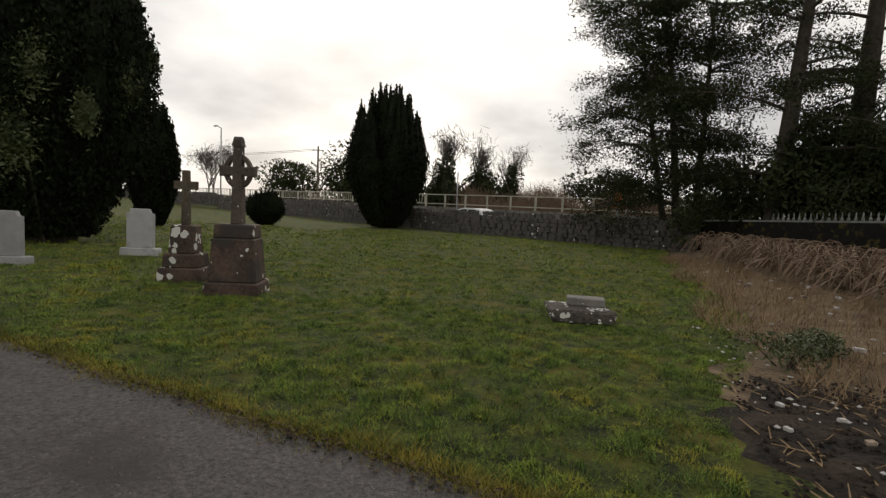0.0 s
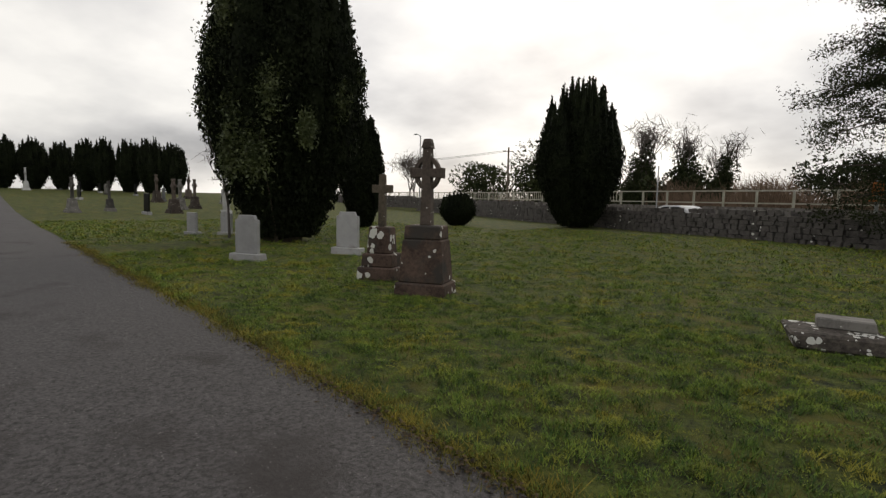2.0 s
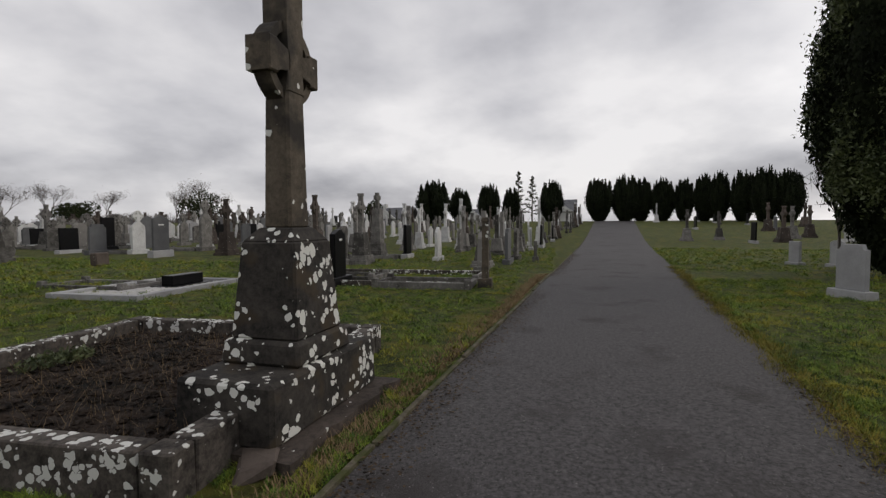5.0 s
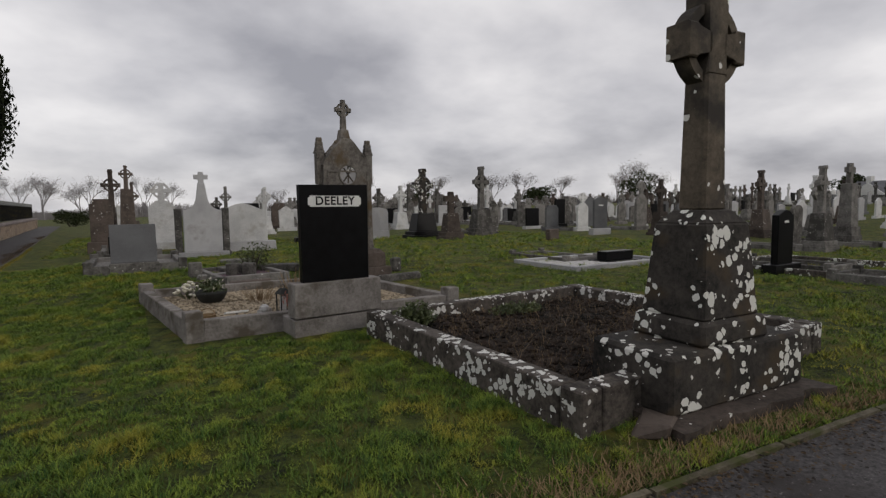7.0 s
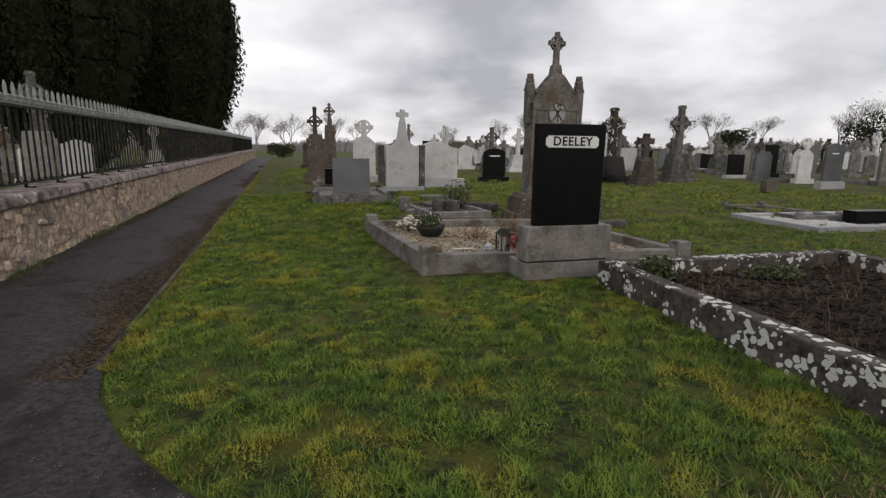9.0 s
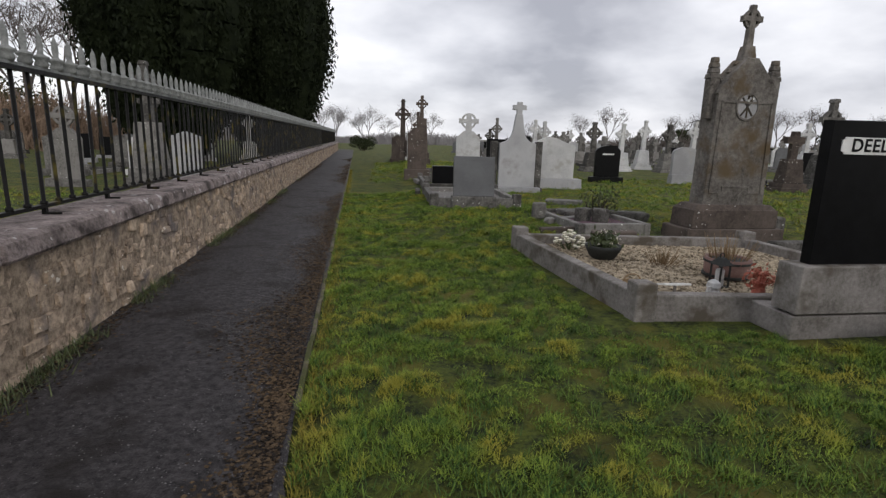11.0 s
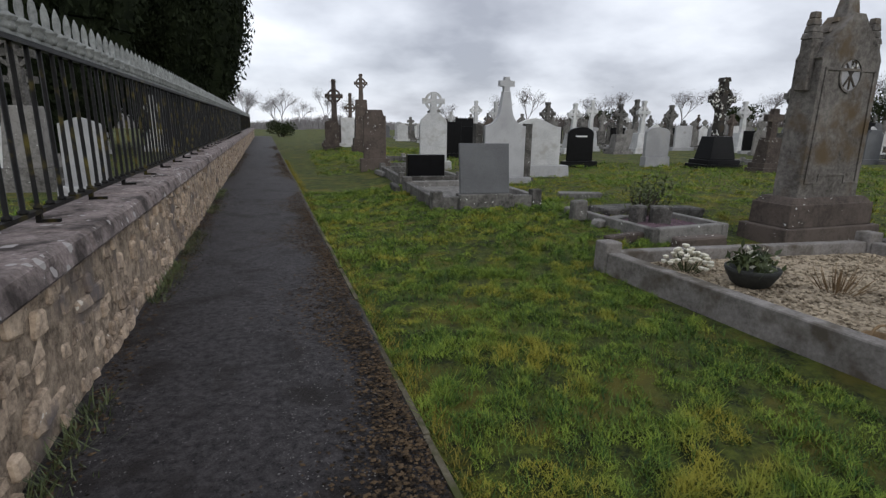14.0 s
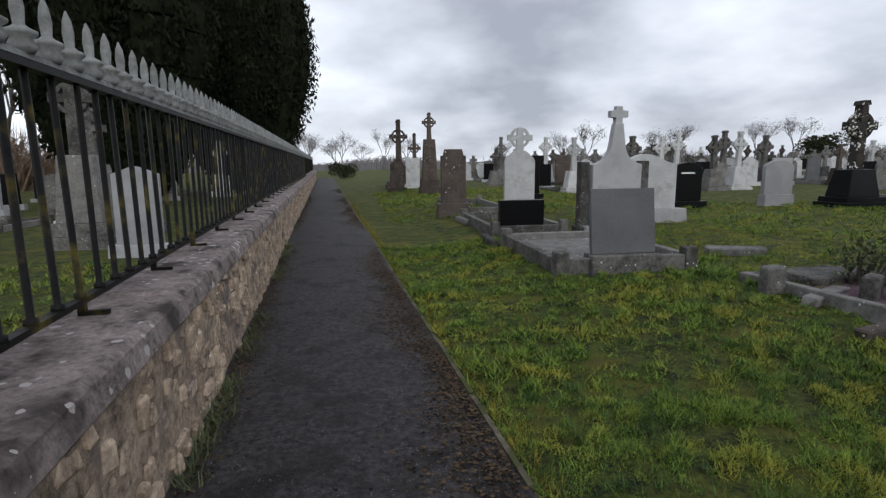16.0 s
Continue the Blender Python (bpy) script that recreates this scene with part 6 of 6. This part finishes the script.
# ---- rough corner by the north fence ----
def rough_corner():
    rng = random.Random(15)
    edge = [(2.7, 0.55), (4.7, 0.70), (6.0, 1.20), (8.9, 1.65), (12.9, 1.55), (20.0, 1.30), (22.5, 1.6)]
    ys = [4.6 + 0.25 * i for i in range(72)]
    verts, faces = [], []
    n = 22
    for y in ys:
        x0 = np.interp(y, [a for a, b in edge], [b for a, b in edge]) + 0.16 * math.sin(y * 3.1) + 0.1 * math.sin(y * 7.7)
        x1 = 3.2 + (22.6 - y) * 0.34
        x1 = max(x1, x0 + 1)
        for i in range(n + 1):
            u = i / n
            x = x0 + (x1 - x0) * u
            bump = 0.35 * u * u + (0.03 + 0.08 * u) * math.sin(x * 5 + y * 3) * math.sin(y * 4.3 - x)
            verts.append((x, y, rise(x, y) + 0.012 + max(0, bump * min(1, u * 4)) + rng.uniform(0, 0.015) * min(1, u * 6)))
    for j in range(len(ys) - 1):
        for i in range(n):
            a = j * (n + 1) + i
            faces.append((a, a + 1, a + n + 2, a + n + 1))
    tagged(raw("soil_bank", verts, faces, M["strawsoil"]), "bare brown earth bank strewn with dead stalks", "soil", kind="structure")
    near = []
    fc = []
    for j in range(15):
        for i in range(13):
            u, v = i / 12, j / 14
            x = 0.80 + 0.22 * math.sin(v * 9) + 0.12 * math.sin(v * 31) + u * 3.0
            y = 2.45 + v * 2.9 + 0.22 * math.sin(u * 8) + 0.1 * math.sin(u * 27)
            near.append((x, y, rise(x, y) + 0.016 + 0.10 * u * (1 - v) + 0.03 * rng.random() * min(1, u * 5) - (0.03 if i == 0 or j in (0, 14) else 0)))
    for j in range(14):
        for i in range(12):
            a = j * 13 + i
            fc.append((a, a + 1, a + 14, a + 13))
    tagged(raw("dark_soil", near, fc, M["soil"]), "dark wet soil with pale stones and rubble", "soil", kind="structure")
    g = thing("bramble", 0, 0, 0, 0, "tangled brown bramble stems over the broken wall", "bramble")
    bm = bmesh.new()
    for i in range(950):
        y = rng.uniform(6.5, 19.5)
        x = 2.8 + (22.6 - y) * 0.21 + rng.uniform(-1.1, 0.9)
        a, ln, top = rng.uniform(0, 6.28), rng.uniform(0.5, 1.5), rng.uniform(0.3, 0.95)
        prev = None
        for s in range(6):
            u = s / 5
            p = Vector((x + math.cos(a) * ln * u, y + math.sin(a) * ln * u, 0.22 + top * 4 * u * (1 - u) * 0.8 + 0.1 * rng.random()))
            if prev is not None:
                tube(bm, prev, p, 0.014, 0.010, 3)
            prev = p
    part("stem_tangle", bm, M["bramble"], g)
    tagged(g.children[0], kind="stuff")
    for i in range(46):
        y = rng.uniform(3.0, 19)
        x0 = float(np.interp(y, [a for a, b in edge], [b for a, b in edge]))
        s = rng.uniform(0.03, 0.085)
        x = x0 + rng.uniform(0.3, 2.0)
        stone_bit("loose_stone", x, y, 0.03 + 0.06 * (x - x0), s * 1.5, s, s * 0.7, M["chip"] if i % 3 else M["rubble"], "loose pale stone lying on the soil", "stone", rng.uniform(0, 180), 0, 300 + i)
    twigs = bmesh.new()
    for i in range(260):
        x, y, a, ln = rng.uniform(0.9, 3.6), rng.uniform(2.6, 5.6), rng.uniform(0, 3.14), rng.uniform(0.05, 0.30)
        z = rise(x, y) + 0.03 + 0.06 * (x - 0.9) / 3
        tube(twigs, (x, y, z), (x + ln * math.cos(a), y + ln * math.sin(a), z + rng.uniform(0, 0.03)), 0.006, 0.003, 3)
    tagged(new("dead_twigs", finish("dead_twigs", twigs, M["straw"])), "dead twigs strewn over dark soil", "twigs", kind="stuff")
    for i, (x, y, w, h) in enumerate(((1.55, 5.9, 0.8, 0.35), (1.9, 6.6, 0.7, 0.28), (3.4, 17.5, 1.6, 0.8), (4.4, 13.0, 1.2, 0.7))):
        bush("weed_clump", x, y, w, w * 0.8, h, M["ivy"], 330 + i, "low green weeds at the edge of the soil", 0.045, 1300, 0.03)


rough_corner()


# ---- gravel, soil lumps, litter, pebbles: counted by nobody ----
def scatter(name, pts, size, mat, label, seed, flat=0.6, category="litter"):
    """Small six-cornered lumps at the points."""
    rng = np.random.default_rng(seed)
    n = len(pts)
    base = np.array([(1, 0, 0), (0, 1, 0), (-1, 0, 0), (0, -1, 0), (0, 0, flat), (0, 0, -flat)], float)
    sc = size * rng.uniform(0.45, 1.2, (n, 1, 1)) * rng.uniform(0.6, 1.4, (n, 6, 1))
    a = rng.uniform(0, 6.28, n)
    c, s = np.cos(a), np.sin(a)
    v = base[None] * sc
    v = np.stack([v[..., 0] * c[:, None] - v[..., 1] * s[:, None], v[..., 0] * s[:, None] + v[..., 1] * c[:, None], v[..., 2]], -1) + np.asarray(pts)[:, None]
    f = np.array([(0, 1, 4), (1, 2, 4), (2, 3, 4), (3, 0, 4), (1, 0, 5), (2, 1, 5), (3, 2, 5), (0, 3, 5)])
    faces = (f[None] + 6 * np.arange(n)[:, None, None]).reshape(-1, 3)
    return tagged(raw(name, v.reshape(-1, 3).tolist(), faces.tolist(), mat), label, category, kind="stuff")


rs = np.random.default_rng(41)
n = 1500
xx, yy = rs.uniform(0.85, 3.7, n), rs.uniform(2.5, 5.4, n)
scatter("soil_rubble", np.stack([xx, yy, 0.03 + 0.03 * (xx - 0.85)], 1), 0.022, M["soil"], "dark crumbs of soil", 31, 0.6, "soil")
n = 190
xx, yy = rs.uniform(0.85, 3.7, n), rs.uniform(2.5, 7.5, n)
scatter("stone_chips", np.stack([xx, yy, 0.04 + 0.03 * (xx - 0.85)], 1), 0.024, M["chip"], "pale stone chips on dark soil", 32, 0.5, "gravel")
n = 9000
gu, gv = rs.uniform(-1.52, 1.52, n), rs.uniform(-1.42, 1.42, n)
scatter("grave_gravel", np.stack([-1.84 + gu - 0.12 * gv, -6.31 - 0.06 * gu + 0.93 * gv, rs.uniform(0.094, 0.118, n)], 1), 0.024, M["gravel"], "pale brown gravel stones", 1, 0.6, "gravel")
n = 2600
q = np.stack([rs.uniform(-1.45, 1.45, n), rs.uniform(-1.35, 1.35, n)], 1)
ca, sa = math.cos(radians(1.5)), math.sin(radians(1.5))
scatter("soil_lumps", np.stack([-3.85 + q[:, 0] * ca - q[:, 1] * sa, -2.58 + q[:, 0] * sa + q[:, 1] * ca, rs.uniform(0.13, 0.17, n)], 1), 0.036, M["soil"], "dark lumps of soil and dead leaves", 2, 0.5, "soil")
# dead leaves gathered along the lawn's edge of the footpath and below the wall
n = 26000
yy = -2.6 - 34 * rs.uniform(0, 1, n) ** 1.7
xx = path_west(yy) + 0.03 + np.abs(rs.normal(0, 0.27, n)) * (0.75 + 0.4 * np.sin(yy * 2.3))
scatter("leaf_litter", np.stack([xx, yy, rs.uniform(0.018, 0.034, n)], 1), 0.013, M["litter"], "brown dead leaves and moss along the path's edge", 3, 0.25)
n = 6500
yy = -2.2 - 30 * rs.uniform(0, 1, n) ** 1.6
xx = wall_face(yy) - 0.01 - np.abs(rs.normal(0, 0.10, n))
scatter("leaf_litter", np.stack([xx, yy, rs.uniform(0.018, 0.035, n)], 1), 0.014, M["litter"], "dark moss and dead leaves at the foot of the wall", 4, 0.3)
n = 4200
xx = -0.3 - 24 * rs.uniform(0, 1, n) ** 1.5
yy = drive_south(xx) + 0.03 + np.abs(rs.normal(0, 0.16, n))
scatter("leaf_litter", np.stack([xx, yy, rs.uniform(0.014, 0.03, n)], 1), 0.013, M["litter"], "brown dead leaves along the drive's edge", 5, 0.25)
n = 2600
xx = 2.0 - 20 * rs.uniform(0, 1, n) ** 1.3
yy = drive_north(xx) - np.abs(rs.normal(0, 0.10, n)) + 0.05
scatter("leaf_litter", np.stack([xx, yy, rs.uniform(0.014, 0.03, n)], 1), 0.016, M["litter"], "brown dead moss along the drive's edge", 6, 0.25)
n = 7000
yy = -1.0 - 20 * rs.uniform(0, 1, n) ** 1.4
xx = path_west(yy) + 0.15 + rs.uniform(0, 1.45, n)
scatter("path_pebbles", np.stack([xx, yy, np.full(n, 0.022)], 1), 0.0048, M["lime"], "small pale stones on the footpath", 7, 0.6, "pebbles")
n = 1500
xx = 3.0 - 16 * rs.uniform(0, 1, n) ** 1.3
yy = drive_south(xx) + 0.2 + rs.uniform(0, 2.7, n)
scatter("drive_pebbles", np.stack([xx, yy, np.full(n, 0.020)], 1), 0.0075, M["lime"], "small pale stones on the drive", 8, 0.5, "pebbles")


# ---- grass blades on the nearer lawn ----
def inside(px, py, x0, y0, x1, y1):
    return (px > min(x0, x1)) & (px < max(x0, x1)) & (py > min(y0, y1)) & (py < max(y0, y1))


def lawn_mask(px, py):
    ok = (py < drive_south(px) - 0.04) | (py > drive_north(px) + 0.02)
    south = py < 1.2
    ok &= ~(south & (px > path_west(py) - 0.02) & (px < 4.9))
    ok &= ~(south & (px > -0.68) & (py > -3.46) & ((px + 0.69) ** 2 + (py + 3.46) ** 2 > 2.97 ** 2))
    ok &= ~inside(px, py, 0.02, -4.6, -3.8, -7.9)
    dx, dy = px + 3.85, py + 2.58
    u, v = dx * ca + dy * sa, -dx * sa + dy * ca
    ok &= ~((np.abs(u) < 1.72) & (np.abs(v) < 1.62))
    ok &= ~(((px + 3.6) ** 2 / 0.8 ** 2 + (py + 0.9) ** 2 / 0.55 ** 2) < 1)
    ok &= ~inside(px, py, -4.45, -8.1, -2.55, -9.1)
    ok &= ~inside(px, py, -2.55, -4.25, -1.35, -5.0)
    ok &= ~inside(px, py, 0.9, -11.1, -0.8, -13.6)
    edge = np.interp(py, [2.7, 4.7, 6.0, 8.9, 12.9, 20.0], [0.55, 0.70, 1.20, 1.65, 1.55, 1.30])
    ok &= ~((py > 2.4) & (px > edge + 0.12))
    return ok


def lumps(x, y):
    """How high the turf stands: uneven cushions a hand to a foot across, 0 to 1."""
    rng = np.random.default_rng(5)
    s = np.zeros(len(x))
    for k in range(14):
        a, f = rng.uniform(0, 3.14), rng.uniform(9, 34)
        s += np.sin(x * f * np.cos(a) + y * f * np.sin(a) + rng.uniform(0, 6.28) + 1.4 * np.sin(y * 1.9 + k) + 1.2 * np.sin(x * 2.3 - k))
    return np.clip(0.5 + s / 6.5, 0, 1)


def blades(name, boxes, height, width, mat, label, seed):
    rng = np.random.default_rng(seed)
    P = []
    for x0, y0, x1, y1, per in boxes:
        x0, x1, y0, y1 = min(x0, x1), max(x0, x1), min(y0, y1), max(y0, y1)
        n = int(abs(x1 - x0) * abs(y1 - y0) * per)
        k = n // 24
        c = np.stack([rng.uniform(x0, x1, k), rng.uniform(y0, y1, k)], 1)
        a = np.repeat(c, 15, axis=0) + rng.normal(0, 0.055, (k * 15, 2))
        b = np.stack([rng.uniform(x0, x1, n - k * 15), rng.uniform(y0, y1, n - k * 15)], 1)
        p = np.concatenate([a, b])
        tall = np.concatenate([rng.uniform(0.9, 1.7, k * 15), rng.uniform(0.45, 1.0, n - k * 15)])
        ok = lawn_mask(p[:, 0], p[:, 1]) & (lumps(p[:, 0], p[:, 1]) + rng.uniform(-0.12, 0.40, n) > 0.40)
        P.append(np.hstack([p[ok], tall[ok][:, None]]))
    P = np.vstack(P)
    n = len(P)
    x, y, tall = P.T
    u = np.clip((-x - 28) / 65, 0, 1)
    v2, w2 = np.clip((-y - 7.4) / 4, 0, 1), np.clip((2.2 - x) / 1.5, 0, 1)
    z = 0.14 * v2 * v2 * (3 - 2 * v2) * w2 * w2 * (3 - 2 * w2) + 0.012 * np.sin(x * 0.9 + y * 0.5) + 0.012 * np.sin(x * 0.37 - y * 0.8) - 0.004
    patch = 0.62 + 0.42 * np.sin(x * 2.1 + 1.3 * np.sin(y * 1.7)) * np.sin(y * 2.4 + np.sin(x * 1.1)) + 0.2 * np.sin(x * 13 + 2 * np.sin(y * 7)) * np.sin(y * 11 + np.sin(x * 9))
    lift = lumps(x, y)
    z = z + 0.9 * height * lift * lift
    h = height * tall * patch * (0.45 + 1.2 * lift)
    a = rng.uniform(0, 6.28, n)
    lean = rng.uniform(0.3, 1.9, n) * h
    wx, wy = -np.sin(a) * width / 2, np.cos(a) * width / 2
    v = np.empty((n, 3, 3))
    v[:, 0] = np.stack([x + wx, y + wy, z], 1)
    v[:, 1] = np.stack([x - wx, y - wy, z], 1)
    v[:, 2] = np.stack([x + np.cos(a) * lean, y + np.sin(a) * lean, z + h], 1)
    me = bpy.data.meshes.new(name)
    me.vertices.add(3 * n); me.loops.add(3 * n); me.polygons.add(n)
    me.vertices.foreach_set("co", v.ravel())
    me.loops.foreach_set("vertex_index", np.arange(3 * n, dtype=np.int32))
    me.polygons.foreach_set("loop_start", np.arange(0, 3 * n, 3, dtype=np.int32))
    me.update(calc_edges=True)
    me.materials.append(mat)
    tagged(new(name, me), label, "grass", kind="stuff")


blades("grass", ((-1.2, -0.2, 2.8, -8.5, 10000), (-4.8, 0.0, -1.2, -4.6, 8000), (-7.0, 2.6, 1.2, 7.0, 5200)), 0.024, 0.006, M["blade"], "short mossy lawn grass", 50)
blades("grass", ((-1.5, -8.5, 3.2, -14.5, 3000), (-16.0, -0.0, -4.5, -9.0, 1200), (-5.5, -8.0, -1.5, -17.5, 1200), (-14.0, 7.0, 1.8, 13.0, 1000), (-14.0, 3.0, -7.0, 7.0, 1600)), 0.038, 0.011, M["blade"], "lawn grass farther from the path", 51)
blades("grass", ((-16, -9.0, -5.5, -20.0, 420), (-5.5, -18, 2.5, -32, 420), (-30, 7.0, -14.0, 22, 240), (-14, 13.0, 2.0, 25, 320), (-30, 4.0, -16, 8, 400), (-30, 0.8, -16, -6, 300), (4.8, -3, 13, -14, 300)), 0.050, 0.020, M["blade"], "distant rough lawn grass", 52)


def edge_tufts(name, xs, ys, height, width, mat, label, seed):
    """Blades at given places: turf hanging over an edge, dead grass, weeds."""
    rng = np.random.default_rng(seed)
    n = len(xs)
    v2, w2 = np.clip((-ys - 7.4) / 4, 0, 1), np.clip((2.2 - xs) / 1.5, 0, 1)
    z = 0.14 * v2 * v2 * (3 - 2 * v2) * w2 * w2 * (3 - 2 * w2) + 0.012 * np.sin(xs * 0.9 + ys * 0.5) + 0.012 * np.sin(xs * 0.37 - ys * 0.8)
    h = height * rng.uniform(0.4, 1.3, n)
    a = rng.uniform(0, 6.28, n)
    lean = rng.uniform(0.3, 1.5, n) * h
    wx, wy = -np.sin(a) * width / 2, np.cos(a) * width / 2
    v = np.empty((n, 3, 3))
    v[:, 0] = np.stack([xs + wx, ys + wy, z], 1)
    v[:, 1] = np.stack([xs - wx, ys - wy, z], 1)
    v[:, 2] = np.stack([xs + np.cos(a) * lean, ys + np.sin(a) * lean, z + h], 1)
    tagged(raw(name, v.reshape(-1, 3).tolist(), np.arange(3 * n).reshape(-1, 3).tolist(), mat), label, "grass", kind="stuff")


n = 26000
xs = 2.2 - 20 * rs.uniform(0, 1, n) ** 1.5
edge_tufts("turf_edge", xs, drive_north(xs) + 0.05 + rs.normal(0, 0.09, n) + 0.04 * np.sin(xs * 3.7), 0.05, 0.008, M["moss"], "yellow mossy turf along the drive", 61)
n = 9000
xs = -0.6 - 14 * rs.uniform(0, 1, n) ** 1.4
edge_tufts("turf_edge", xs, drive_south(xs) - 0.08 - np.abs(rs.normal(0, 0.16, n)), 0.055, 0.008, M["straw"], "dead straw-coloured grass along the edging", 62)
n = 7000
ys = -2.7 - 22 * rs.uniform(0, 1, n) ** 1.5
edge_tufts("turf_edge", path_west(ys) - 0.04 - np.abs(rs.normal(0, 0.06, n)), ys, 0.045, 0.007, M["moss"], "mossy turf along the footpath", 63)
n = 6000
ys = -2.4 - 16 * rs.uniform(0, 1, n) ** 1.4
keep = np.sin(ys * 2.9) + np.sin(ys * 1.3 + 1) > 0.1
ys = ys[keep]
edge_tufts("wall_weeds", wall_face(ys) - 0.02 - np.abs(rs.normal(0, 0.07, len(ys))), ys, 0.09, 0.010, M["ivy"], "dark green weeds at the foot of the wall", 64)
n = 2600
q = np.stack([rs.uniform(-1.45, 1.45, n), rs.uniform(-1.35, 1.35, n)], 1)
edge_tufts("dead_stalks", -3.85 + q[:, 0] * ca - q[:, 1] * sa, -2.58 + q[:, 0] * sa + q[:, 1] * ca, 0.22, 0.007, M["straw"], "dead stalks standing in the grave soil", 65)
n = 15000
ys = 4.8 + 15 * rs.uniform(0, 1, n)
xs = 1.3 + 0.35 * np.sin(ys * 1.3) + 4.2 * rs.uniform(0, 1, n) ** 1.2
edge_tufts("dead_grass", xs, ys, 0.24, 0.010, M["straw"], "dead straw and stalks on the bank", 66)

# taller tufts standing in the lawn, coloured darker to stand for clump shadows
def tufts(boxes, seed):
    rng = np.random.default_rng(seed)
    X, Y = [], []
    for x0, y0, x1, y1, per in boxes:
        k = int((x1 - x0) * (y1 - y0) * per)
        cx, cy = rng.uniform(x0, x1, k), rng.uniform(y0, y1, k)
        spread = np.repeat(rng.uniform(0.02, 0.07, k), 26)
        X.append(np.repeat(cx, 26) + rng.normal(0, 1, k * 26) * spread)
        Y.append(np.repeat(cy, 26) + rng.normal(0, 1, k * 26) * spread)
    X, Y = np.concatenate(X), np.concatenate(Y)
    ok = lawn_mask(X, Y)
    return X[ok], Y[ok]


tx, ty = tufts(((-1.2, -8.5, 2.8, -0.2, 50), (-4.5, -5.2, -1.2, -0.2, 35), (-7.0, 2.6, 1.2, 7.0, 32), (-1.5, -14.5, 3.2, -8.5, 30), (-12.0, 7.0, 1.5, 14.0, 12), (-14, -8, -5.5, -0.5, 10)), 91)
edge_tufts("grass_tufts", tx, ty, 0.052, 0.007, M["tuft"], "tufts of longer grass, coloured darker for clump shadows", 92)
